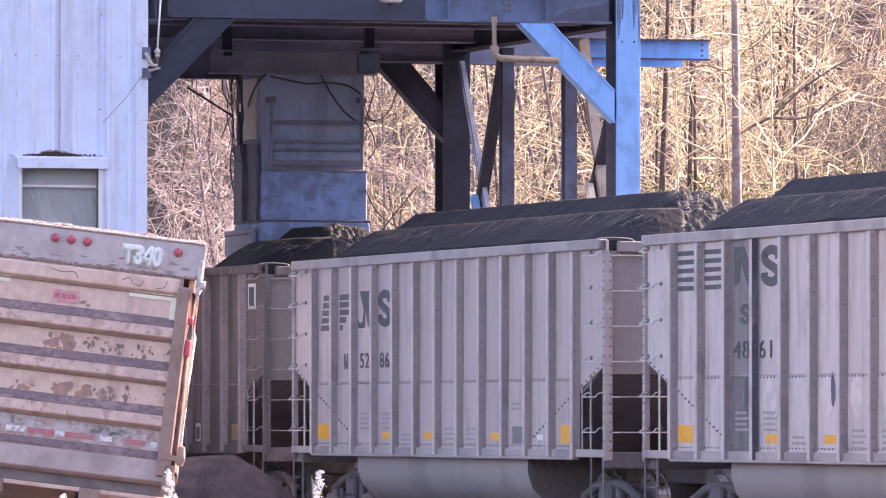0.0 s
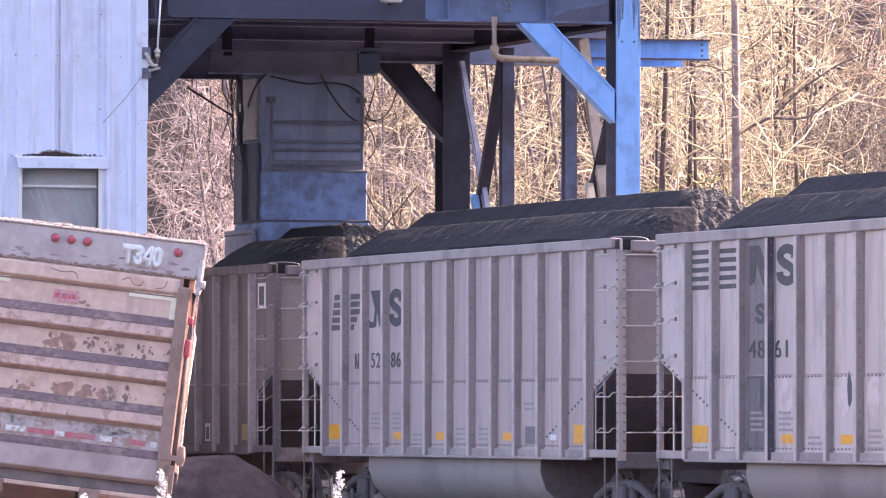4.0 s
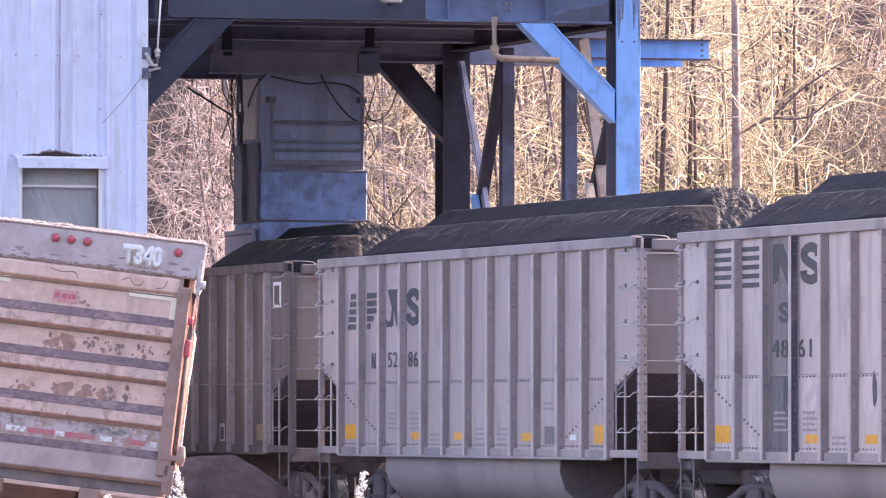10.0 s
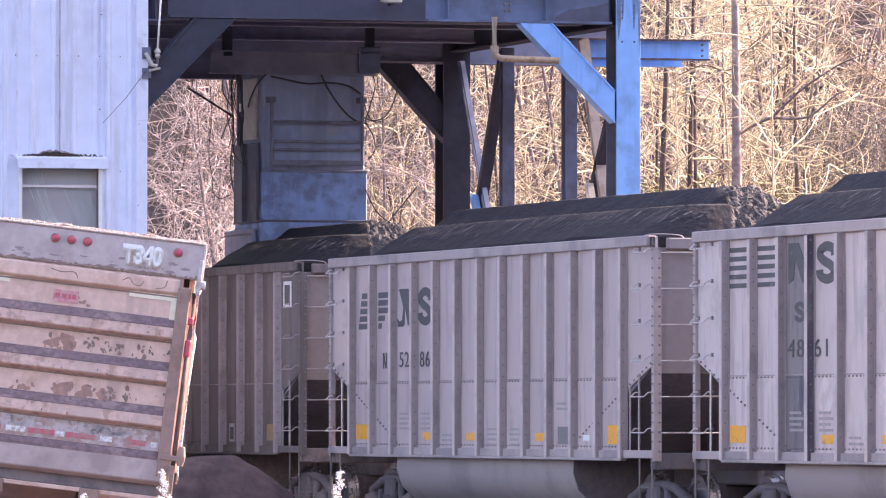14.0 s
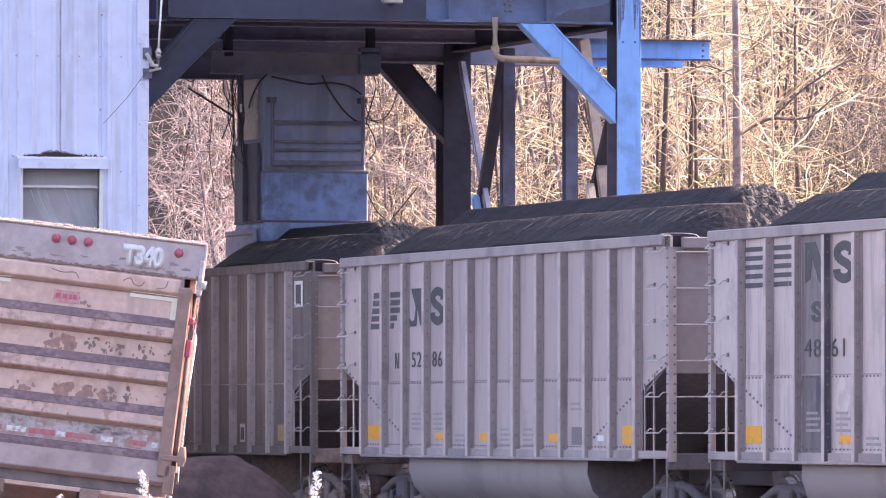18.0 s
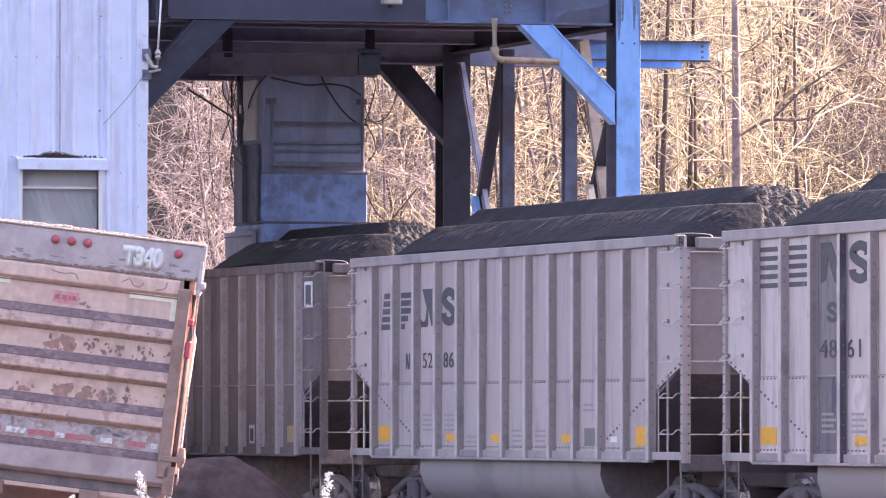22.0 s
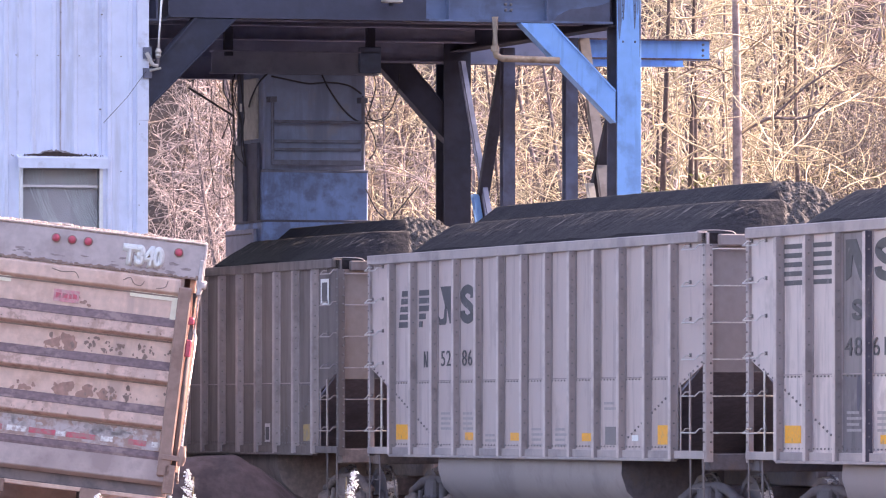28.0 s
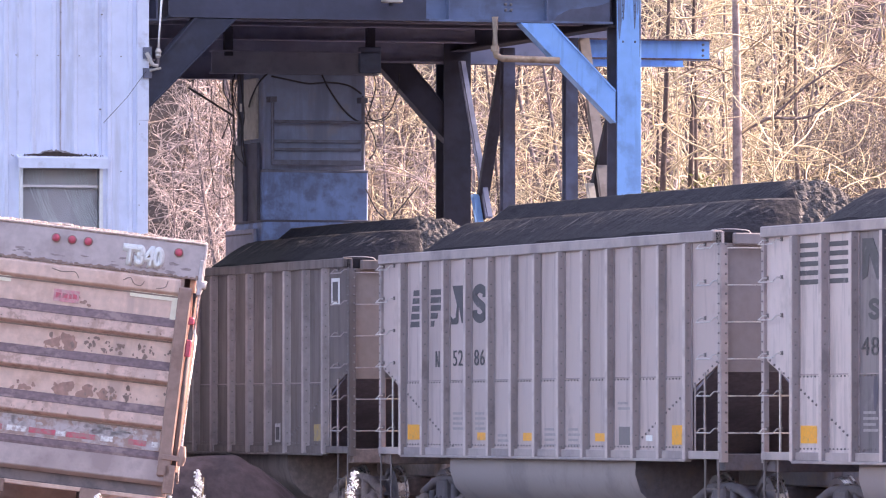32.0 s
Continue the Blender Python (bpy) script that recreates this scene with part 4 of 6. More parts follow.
part("loose_coal", bm, COAL_CRUMB, fill, "dry coal lumps in a paler sunlit tone", kind="stuff")
SLICE = 0.25
slices = []
for i in range(26):
    x1 = SET - i * SLICE
    if x1 - SLICE < -7.0:
        break
    bm = heap_mesh(-9.0, 6.95, x1 - SLICE, x1 + 0.03, 5.0, 0.06)
    slices.append((part("heap_slice", bm, COAL, fill), x1 - SLICE / 2))
    lit_dry_end(slices[-1][0], -9.0, 6.95, 5.0)
loads.append((fill, CENTRE - PITCH))


# ---- the loading tower over the track ----
tower = thing("loading_tower", pose(-8, 0, BED), "blue steel coal loading tower straddling the track, soot and painted shade underneath", "loading tower")
UP = Matrix.Translation((8, 0, -BED))          # parts below are given in the place's own metres


def tower_part(name, bm, material, label="", bevel=0.0, smooth=False, parent=None):
    bm.transform(UP)
    return part(name, bm, material, parent or tower, label, bevel, smooth, kind="stuff" if name == "bolts" else "")


X_, Y_ = Vector((1, 0, 0)), Vector((0, 1, 0))
FOOT = BED - 0.3
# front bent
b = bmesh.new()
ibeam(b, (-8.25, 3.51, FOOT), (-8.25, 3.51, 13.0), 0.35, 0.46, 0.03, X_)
front_col = tower_part("column", b, BLUE_SOOT_SHADE, "blue wide-flange column, its inner faces darkened as shade")
# bright front plate against the darkened column: light and shade put into colour
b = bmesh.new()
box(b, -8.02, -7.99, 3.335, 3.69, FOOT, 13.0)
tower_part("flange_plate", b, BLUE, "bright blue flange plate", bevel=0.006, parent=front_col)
b = bmesh.new()
for z in (6.93, 7.27, 7.36, 7.45):
    for y in (3.42, 3.60):
        lathe(b, (-7.99, y, z), (-7.975, y, z), [(0, 0.018), (1, 0.012)], 6)
tower_part("bolts", b, BLUE_DIRTY, "dark bolt heads", parent=front_col)
# soot that has run down the upper flange
rng = random.Random(77)
for y0, y1, low_ in ((3.337, 3.40, 6.95), (3.40, 3.45, 7.22), (3.57, 3.62, 7.1), (3.62, 3.66, 7.30), (3.655, 3.688, 6.7)):
    b = bmesh.new()
    prism(b, [(y0 + 0.01 * rng.random(), 8.4), (y0, 7.5), (y0 + 0.008, low_ + 0.2), (y0 + 0.35 * (y1 - y0), low_), (y0 + 0.6 * (y1 - y0), low_ + 0.03), (y1, low_ + 0.28), (y1 - 0.006, 7.7), (y1, 8.4)], "x", -7.9895, -7.9885)
    tower_part("soot_run", b, BLUE_RUN, "sooty run on the blue paint", parent=front_col)
b = bmesh.new()
ibeam(b, (-8.4, -3.85, FOOT), (-8.4, -3.85, 13.0), 0.24, 0.3, 0.03, X_)
tower_part("column", b, BLUE_SOOT_SHADE, "blue column darkened by soot and painted shade")
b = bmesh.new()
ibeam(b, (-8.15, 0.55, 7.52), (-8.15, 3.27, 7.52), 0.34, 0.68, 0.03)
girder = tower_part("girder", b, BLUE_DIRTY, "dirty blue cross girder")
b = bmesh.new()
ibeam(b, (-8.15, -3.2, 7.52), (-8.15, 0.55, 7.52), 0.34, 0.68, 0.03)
tower_part("girder", b, GIRDER_SOOT_SHADE, "cross girder blackened by soot and painted shade")
b = bmesh.new()
for y in (0.85, 2.3):
    tower_part("stiffener", one(box, -8.13, -7.99, y - 0.01, y + 0.01, 7.2, 7.84), BLUE_DIRTY, parent=girder)
for y in (1.72, 1.80):
    for z in (7.36, 7.44, 7.52):
        lathe(b, (-8.13, y, z), (-8.10, y, z), [(0, 0.025), (1, 0.018)], 6)
tower_part("bolts", b, RIVET, parent=girder)
b = bmesh.new()
prism(b, [(2.40, 7.205), (3.27, 7.205), (3.27, 7.50), (3.16, 7.46), (3.05, 7.43), (2.93, 7.42), (2.80, 7.39), (2.68, 7.385), (2.58, 7.34), (2.49, 7.29), (2.45, 7.24)], "x", -8.127, -8.122)
tower_part("soot_patch", b, BLUE_SOOT_SHADE, "soot patch beside the column", parent=girder)


def knee(outline, x, m_, label, rims):
    """A knee brace: a plate cut to the girder and the column, with raised edges."""
    b = bmesh.new()
    prism(b, outline, "x", x - 0.2, x)
    k = tower_part("knee_brace", b, m_, label)
    for i, j in rims:
        b = bmesh.new()
        (y0, z0), (y1, z1) = outline[i], outline[j]
        bar(b, (x - 0.1, y0, z0), (x - 0.1, y1, z1), 0.26, 0.022, Y_)
        tower_part("rim", b, m_, parent=k)


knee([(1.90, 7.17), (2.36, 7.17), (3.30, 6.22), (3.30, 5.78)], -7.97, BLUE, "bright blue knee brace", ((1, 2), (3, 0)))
knee([(-2.27, 7.17), (-2.85, 7.17), (-3.52, 6.40), (-3.52, 5.92)], -8.0, SOOT_SHADE, "knee brace darkened by soot and painted shade", ((1, 2), (3, 0)))
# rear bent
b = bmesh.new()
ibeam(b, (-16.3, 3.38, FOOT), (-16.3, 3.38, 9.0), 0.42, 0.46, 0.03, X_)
tower_part("column", b, SOOT_SHADE, "near-black column, soot and painted shade")
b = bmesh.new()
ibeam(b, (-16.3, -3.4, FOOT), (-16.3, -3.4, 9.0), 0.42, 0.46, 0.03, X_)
tower_part("column", b, BLUE_SOOT_SHADE, "blue column darkened by soot and painted shade")
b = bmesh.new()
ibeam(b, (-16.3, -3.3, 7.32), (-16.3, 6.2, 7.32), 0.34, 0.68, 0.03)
tower_part("girder", b, DECK_SOOT_HAZE, "soot-grey rear girder, lightened as haze")
knee([(2.14, 6.97), (2.66, 6.97), (3.24, 6.30), (3.24, 5.78)], -16.15, SOOT_SHADE, "near-black knee brace, soot and painted shade", ((1, 2), (3, 0)))
# posts along the far side and the braces between them
for x, m_ in ((-13.6, POST_BLUE), (-10.5, POST_BLUE)):
    b = bmesh.new()
    ibeam(b, (x, 3.42, FOOT), (x, 3.42, 7.1), 0.18, 0.2, 0.018, X_)
    tower_part("post", b, m_, "dark blue intermediate post")
for a, c, m_, w in (((-15.98, 3.42, 7.0), (-14.55, 3.42, 4.6), BRACE_BLUE, 0.17), ((-13.75, 3.42, 6.95), (-15.05, 3.42, 4.6), SOOT_SHADE, 0.17),
                    ((-9.85, 3.42, 7.05), (-8.75, 3.42, 4.6), BRACE_GREY, 0.15), ((-8.35, 3.42, 6.1), (-9.5, 3.42, 4.6), SOOT_SHADE, 0.15)):
    b = bmesh.new()
    if m_ is BRACE_BLUE:
        for dx in (-0.052, 0.052):
            bar(b, (a[0] + dx, a[1], a[2]), (c[0] + dx, c[1], c[2]), 0.05, 0.075, Y_)
        tower_part("cross_brace", b, m_, "double blue angle brace")
    else:
        bar(b, a, c, 0.10, w, Y_)
        tower_part("cross_brace", b, m_)
for x, m_ in ((-14.75, BLUE), (-9.05, CREAM)):
    for dx in (-0.06, 0.06):
        b = bmesh.new()
        bar(b, (x - 0.14 + dx, 3.30, 4.95), (x + 0.22 + dx, 3.30, 4.3), 0.02, 0.095, Y_)
        tower_part("gusset", b, m_, "pale gusset plate")
b = bmesh.new()
ibeam(b, (-8.2, 3.42, 7.45), (-16.2, 3.42, 7.45), 0.3, 0.6, 0.025)
tower_part("edge_beam", b, SOOT_SHADE)
b = bmesh.new()
ibeam(b, (-8.4, -3.3, 7.45), (-16.2, -3.3, 7.45), 0.3, 0.6, 0.025)
tower_part("edge_beam", b, DECK_SOOT_HAZE)
# outrigger beam
b = bmesh.new()
ibeam(b, (-10.5, 3.52, 6.95), (-10.5, 5.55, 6.95), 0.2, 0.30, 0.02)
outrigger = tower_part("outrigger_beam", b, BLUE, "bright blue outrigger beam")
b = bmesh.new()
for z in (6.87, 6.95, 7.03):
    lathe(b, (-10.49, 5.45, z), (-10.46, 5.45, z), [(0, 0.022), (1, 0.016)], 6)
tower_part("bolts", b, RIVET, parent=outrigger)
for z in (6.797, 7.076):
    tower_part("flange_edge", one(box, -10.402, -10.396, 3.53, 5.548, z, z + 0.026), DARK_EDGE, "dark flange edge", parent=outrigger)
b = bmesh.new()
ibeam(b, (-12.0, 3.70, 6.835), (-12.0, 5.64, 6.85), 0.16, 0.15, 0.02)
tower_part("outrigger_beam", b, BLUE, "bright blue outrigger beam")
# deck, joists and the storey above
b = bmesh.new()
box(b, -16.6, -8.35, -3.5, 3.6, 7.66, 7.78)
tower_part("deck", b, DECK_DUST_HAZE, "dusty deck underside, lightened as haze")
for x in (-14.9, -10.9, -9.6):
    b = bmesh.new()
    ibeam(b, (x, -3.2, 7.44), (x, 3.3, 7.44), 0.2, 0.42, 0.02)
    tower_part("joist", b, DECK_SOOT_HAZE)
for x in (-12.05, -13.85):
    b = bmesh.new()
    ibeam(b, (x, -1.55, 6.76), (x, 0.95, 6.76), 0.24, 0.34, 0.02)
    tower_part("chute_beam", b, DECK_SOOT_HAZE)
b = bmesh.new()
box(b, -12.02, -11.93, 0.66, 0.98, 6.62, 7.0)
tower_part("hanger_plate", b, BLUE_DIRTY, "dirty blue hanger plate", bevel=0.01)
for y in (-1.3, 0.85):
    b = bmesh.new()
    bar(b, (-12.05, y, 6.85), (-12.05, y, 7.66), 0.12, 0.12)
    tower_part("hanger", b, SOOT_SHADE)
b = bmesh.new()
box(b, -16.5, -8.3, -3.45, -3.3, 7.8, 14)
box(b, -16.5, -8.3, 3.55, 3.7, 7.8, 14)
box(b, -16.6, -16.45, -3.45, 3.7, 7.8, 14)
box(b, -8.42, -8.3, -3.3, 3.3, 7.86, 14)
tower_part("upper_wall", b, BLUE_DIRTY, "dirty blue upper storey wall")
b = bmesh.new()
box(b, -16.8, -8.1, -3.7, 3.9, 14, 14.15)
tower_part("roof", b, BLUE_SOOT_SHADE)

pipe_ = bmesh.new()
tube(pipe_, [(-7.92, 1.50, 7.25), (-7.92, 1.50, 6.78), (-7.92, 1.52, 6.70), (-7.92, 1.60, 6.665), (-7.92, 2.45, 6.645)], 0.048, 8)
tower_part("pipe", pipe_, PIPE, "tan service pipe with elbow", smooth=True)
b = bmesh.new()
lathe(b, (-7.92, 1.50, 6.84), (-7.92, 1.50, 6.76), [(0, 0.064), (1, 0.064)], 10)
tower_part("pipe_collar", b, PIPE)
lamp = thing("flood_lamp", pose(-7.9, -0.02, 7.42), "pale rectangular flood lamp on the dark girder", "lamp")
part("housing", one(box, -0.08, 0.08, -0.14, 0.14, 0, 0.12), CREAM, lamp, bevel=0.015)
part("bracket", one(box, -0.1, 0.0, -0.02, 0.02, -0.04, 0.02), SOOT_SHADE, lamp)

# ---- the chute ----
chute = thing("loading_chute", pose(-12.8, 0, 4.1), "dirty blue coal loading chute with ladder frame", "chute")
b = bmesh.new()
box(b, -0.62, 0.70, -0.75, 0.79, 1.05, 2.55)
part("upper_box", b, CHUTE_BLUE, chute, "grey-blue upper chute box", bevel=0.02)
b = bmesh.new()
box(b, -0.68, 0.74, -0.78, 0.82, 0.33, 1.10)
part("lower_sleeve", b, SLEEVE, chute, "dirty blue lower sleeve", bevel=0.02)
b = bmesh.new()
box(b, -0.69, 0.748, -0.788, 0.828, 1.06, 1.105)
part("sleeve_lip", b, RAIL_GREY, chute, bevel=0.01)
b = bmesh.new()
prism(b, [(-0.77, 0.36), (-0.80, 0.30), (-0.83, -0.12), (0.87, -0.12), (0.84, 0.30), (0.81, 0.36)], "x", -0.72, 0.80)
part("skirt", b, SLEEVE, chute, "flared blue skirt", bevel=0.015)
part("hem", one(box, -0.725, 0.806, -0.822, 0.852, 0.335, 0.372), BLUE_SOOT_SHADE, chute, "dark hem strip", bevel=0.008)
part("cream_side_plate", one(box, -0.60, 0.42, -0.79, -0.75, 1.56, 2.45), CREAM, chute, "cream side plate", bevel=0.008)
part("side_plate", one(box, -0.66, 0.62, -0.83, -0.78, 0.36, 1.50), BLUE_SOOT_SHADE, chute, "dark side plate", bevel=0.008)
part("conduit", one(box, 0.36, 0.44, -1.06, -0.98, 1.45, 2.66), BLUE_SOOT_SHADE, chute, "dark upright conduit", bevel=0.01)
for k, sway in enumerate((0.06, -0.05, 0.10)):
    part("cable", one(tube, smooth_run([(0.46, -1.02 - 0.04 * k, 2.6), (0.46, -1.06 - sway, 2.2), (0.46, -1.0 - 0.3 * sway, 1.8), (0.46, -1.08 + sway, 1.4), (0.46, -0.95, 1.15)]), 0.009, 5), CABLE, chute, "black sagging cable", smooth=True)
part("tag", one(box, 0.44, 0.446, -1.04, -1.01, 1.95, 2.07), WHITE, chute, "small white tag")
part("side_plate_rib", one(box, 0.0, 0.08, -0.90, -0.83, 0.36, 1.50), BLUE_SOOT_SHADE, chute)
part("foot_plate", one(box, -0.95, 0.62, -0.885, -0.835, -0.14, 0.24), DECK_DUST_HAZE, chute, "pale dusty foot plate", bevel=0.008)
b = bmesh.new()
for k in range(20):
    lathe(b, (-0.90 + k * 0.075, -0.885, 0.17), (-0.90 + k * 0.075, -0.905, 0.17), [(0, 0.016), (1, 0.01)], 6)
part("rivets", b, RIVET, chute, kind="stuff")
ladder = new("ladder_frame")
ladder.parent = chute
tagged(ladder, "blue pipe rail frame on the chute's face")
for y in (-0.66, 0.71):
    part("stile", one(tube, [(0.86, y, 1.18), (0.86, y, 2.12)], 0.026, 8), RAIL_GREY, ladder)
    part("stile_cap", one(box, 0.70, 0.92, y - 0.05, y + 0.05, 2.08, 2.16), RAIL_GREY, ladder)
for z in (1.22, 1.80):
    part("rail", one(tube, [(0.86, -0.66, z), (0.86, 0.71, z)], 0.022, 8), RAIL_GREY, ladder)
part("rail", one(box, 0.80, 0.90, -0.66, 0.71, 1.17, 1.24), RAIL_GREY, ladder)
for z, m_ in ((1.40, RAIL_GREY), (1.52, RAIL_GREY)):
    part("slat", one(box, 0.70, 0.78, -0.64, 0.70, z - 0.02, z + 0.02), m_, ladder)
for pts, r in (([(-0.66, 2.46), (-0.45, 2.42), (-0.1, 2.36), (0.2, 2.38), (0.5, 2.34), (0.7, 2.22)], 0.014), ([(0.1, 2.5), (0.2, 2.3), (0.4, 2.02), (0.6, 1.84), (0.8, 1.78)], 0.014),
               ([(-0.72, 2.5), (-0.86, 2.35), (-0.97, 2.12), (-1.0, 2.0)], 0.013)):
    part("cable", one(tube, smooth_run([(0.80, p, z) for p, z in pts]), r, 5), CABLE, chute, "black sagging cable", smooth=True)


def hung_cable(pts, r=0.009, label="black cable hanging below the deck"):
    bm = bmesh.new()
    fine = smooth_run(pts)
    tube(bm, fine, r, 5)
    return solid("cable", bm, CABLE, label, "cable", group="cables under the deck", smooth=True)


hung_cable([(-13.9, -1.5, 6.82), (-13.9, -1.48, 6.65), (-13.9, -1.4, 6.56), (-13.9, -1.29, 6.62), (-13.9, -1.25, 6.82)], 0.01)
hung_cable([(-13.9, -0.84, 6.83), (-13.9, -0.88, 6.61), (-13.9, -0.86, 6.38), (-13.9, -0.75, 6.2)], 0.01)
hung_cable([(-13.9, -0.73, 6.85), (-13.9, -0.75, 6.35), (-13.9, -0.71, 5.85), (-13.9, -0.76, 5.34), (-13.9, -0.71, 4.93)], 0.012)
hung_cable([(-13.9, -0.79, 6.8), (-13.9, -0.77, 6.51), (-13.9, -0.81, 6.09), (-13.9, -0.75, 5.76), (-13.9, -0.79, 5.58)], 0.008)
hung_cable([(-13.9, -0.9, 5.71), (-13.9, -0.79, 5.98), (-13.9, -0.71, 6.13)], 0.009)
hung_cable([(-13.9, -1.04, 5.11), (-13.9, -1.02, 4.92), (-13.9, -0.91, 4.83), (-13.9, -0.77, 4.88)], 0.007)
hung_cable([(-13.9, -1.07, 6.51), (-13.9, -1.05, 6.01), (-13.9, -1.09, 5.51), (-13.9, -1.03, 5.11)], 0.006)
hung_cable([(-13.9, -1.41, 6.46), (-13.9, -1.12, 6.29), (-13.9, -0.72, 6.05)], 0.018, "thin pole reaching down to the chute")
hung_cable([(-12.0, 0.84, 6.7), (-12.0, 0.92, 6.45), (-12.0, 0.82, 6.07), (-12.0, 0.78, 5.92), (-12.0, 0.89, 5.71), (-12.0, 0.92, 5.51), (-12.0, 0.82, 5.36)], 0.01)
hung_cable([(-12.0, 1.28, 6.62), (-12.0, 1.23, 6.29), (-12.0, 1.09, 6.01), (-12.0, 0.89, 5.93), (-12.0, 0.71, 6.0)], 0.01)
hung_cable([(-12.0, 0.72, 6.29), (-12.0, 0.82, 6.0), (-12.0, 0.95, 5.91), (-12.0, 1.14, 5.99)], 0.008)
hung_cable([(-12.0, 1.56, 4.97), (-12.0, 1.23, 4.58), (-12.0, 0.92, 4.19)], 0.011, "thin pole leaning beside the chute")
hung_cable([(-12.0, 0.77, 4.93), (-12.0, 0.95, 4.6), (-12.0, 1.23, 4.39), (-12.0, 1.44, 4.3)], 0.01)
chain = thing("chain", pose(-13.0, -0.97, 5.3), "hanging steel chain beside the chute", "chain")
link_ = None
for i in range(24):
    if link_ is None:
        bm = bmesh.new()
        tube(bm, [(0.018 * math.sin(k), 0, 0.032 * math.cos(k)) for k in (2 * math.pi * n / 8 for n in range(9))], 0.007, 5)
        link_ = part("link", bm, STEEL_DARK, chain)
    else:
        again(link_, chain, pose(0, 0, i * 0.055, 0, 0, 90 * (i % 2)))

# ---- the building beside the tower ----
house = thing("metal_building", pose(-8, -3.55, BED - 0.2), "pale blue corrugated metal building with a curtained window", "building")
HX, HY, HZ = -8.0, -3.55, BED - 0.2


def house_part(name, bm, material, label="", bevel=0.0, parent=None, kind=""):
    bm.transform(Matrix.Translation((-HX, -HY, -HZ)))
    return part(name, bm, material, parent or house, label, bevel, kind=kind)


WIN = (-5.33, -4.24, 3.75, 5.06)        # the opening: across and up


def siding(y_from, y_to, z0, z1):
    """One sheet with a raised trapezoid every 0.30 m."""
    bm = bmesh.new()
    prof, y = [], y_from
    k = 0
    while y < y_to - 1e-6:
        e = min(y + 0.30, y_to)
        prof.append((y, 0.0))
        for dy, h in ((0.10, 0.0), (0.125, 0.038), (0.165, 0.038), (0.19, 0.0)):
            if y + dy < e:
                prof.append((y + dy, h))
        y = e
    prof.append((y_to, 0.0))
    outer = [[bm.verts.new((HX + h, yy, z)) for yy, h in prof] for z in (z0, z1)]
    inner = [[bm.verts.new((HX - 0.06, yy, z)) for yy in (y_from, y_to)] for z in (z0, z1)]
    for i in range(len(prof) - 1):
        bm.faces.new((outer[0][i], outer[0][i + 1], outer[1][i + 1], outer[1][i]))
    bm.faces.new((inner[0][0], inner[1][0], inner[1][1], inner[0][1]))
    bm.faces.new([*outer[0], inner[0][1], inner[0][0]])
    bm.faces.new([*outer[1][::-1], inner[1][0], inner[1][1]])
    bm.faces.new((outer[0][0], outer[1][0], inner[1][0], inner[0][0]))
    bm.faces.new((outer[0][-1], inner[0][1], inner[1][1], outer[1][-1]))
    return bm


for y0, y1, spans in ((-12.19, -6.01, ((HZ, 13.0),)), (-6.01, WIN[0], ((HZ, 13.0),)), (WIN[0], WIN[1], ((HZ, WIN[2]), (WIN[3], 13.0))), (WIN[1], -3.70, ((HZ, 13.0),))):
    for z0, z1 in spans:
        house_part("siding_sheet", siding(y0, y1, z0, z1), SIDING)
b = bmesh.new()
box(b, HX + 0.0, HX + 0.028, -4.80, -4.782, 5.28, 13)
house_part("lap_joint", b, SEAM_DIRT, "stained sheet lap")
for y, z0 in ((-4.19, 5.0), (-5.4, 5.3)):
    b = bmesh.new()
    box(b, HX + 0.0, HX + 0.028, y - 0.012, y + 0.012, z0, 13)
    house_part("lap_joint", b, TRIM)
b = bmesh.new()
box(b, HX - 0.06, HX + 0.035, -3.70, -3.54, HZ, 5.73)
house_part("corner_trim", b, TRIM, "pale corner flashing", bevel=0.005)
b = bmesh.new()
box(b, HX - 0.06, HX + 0.045, -3.70, -3.53, 5.73, 13.0)
house_part("corner_trim", b, TRIM, "pale corner flashing", bevel=0.005)
b = bmesh.new()
for z in (6.62, 5.02, 8.2):
    for i in range(14):
        y = -3.62 - 0.30 * i
        if z < 5.5 and WIN[0] - 0.1 < y < WIN[1] + 0.1:
            continue
        lathe(b, (HX + 0.002, y, z), (HX + 0.012, y, z), [(0, 0.010), (1, 0.007)], 6)
for y, z in ((-4.20, 7.2), (-4.22, 5.88), (-4.79, 7.22), (-3.66, 5.68), (-3.67, 4.55)):
    lathe(b, (HX + 0.002, y, z), (HX + 0.04, y, z), [(0, 0.012), (1, 0.008)], 6)
house_part("screws", b, RIVET, "dark screw heads", kind="stuff")
b = bmesh.new()
box(b, -16.5, HX - 0.07, -12.1, -12.0, HZ, 13)
box(b, -16.5, -16.4, -12.0, -3.6, HZ, 13)
box(b, -16.5, HX - 0.07, -3.66, -3.58, HZ, 13)
house_part("wall", b, SIDING)
b = bmesh.new()
prism(b, [(-12.4, 12.95), (-3.4, 13.4), (-3.4, 13.5), (-12.4, 13.05)], "x", -16.8, HX + 0.3)
house_part("roof", b, TRIM)
window = new("window")
window.parent = house
tagged(window, "aluminium-framed window with a net curtain")
w0, w1, w2, w3 = WIN


def win_part(name, bm, material, label=""):
    return house_part(name, bm, material, label, parent=window)


b = bmesh.new()
for y0, y1, z0, z1 in ((w0 - 0.05, w0 + 0.0, w2 - 0.04, w3 + 0.02), (w1, w1 + 0.05, w2 - 0.04, w3 + 0.02), (w0, w1, w2 - 0.04, w2 + 0.02)):
    box(b, HX - 0.07, HX + 0.05, y0, y1, z0, z1)
win_part("frame", b, WHITE, "white window frame")
b = bmesh.new()
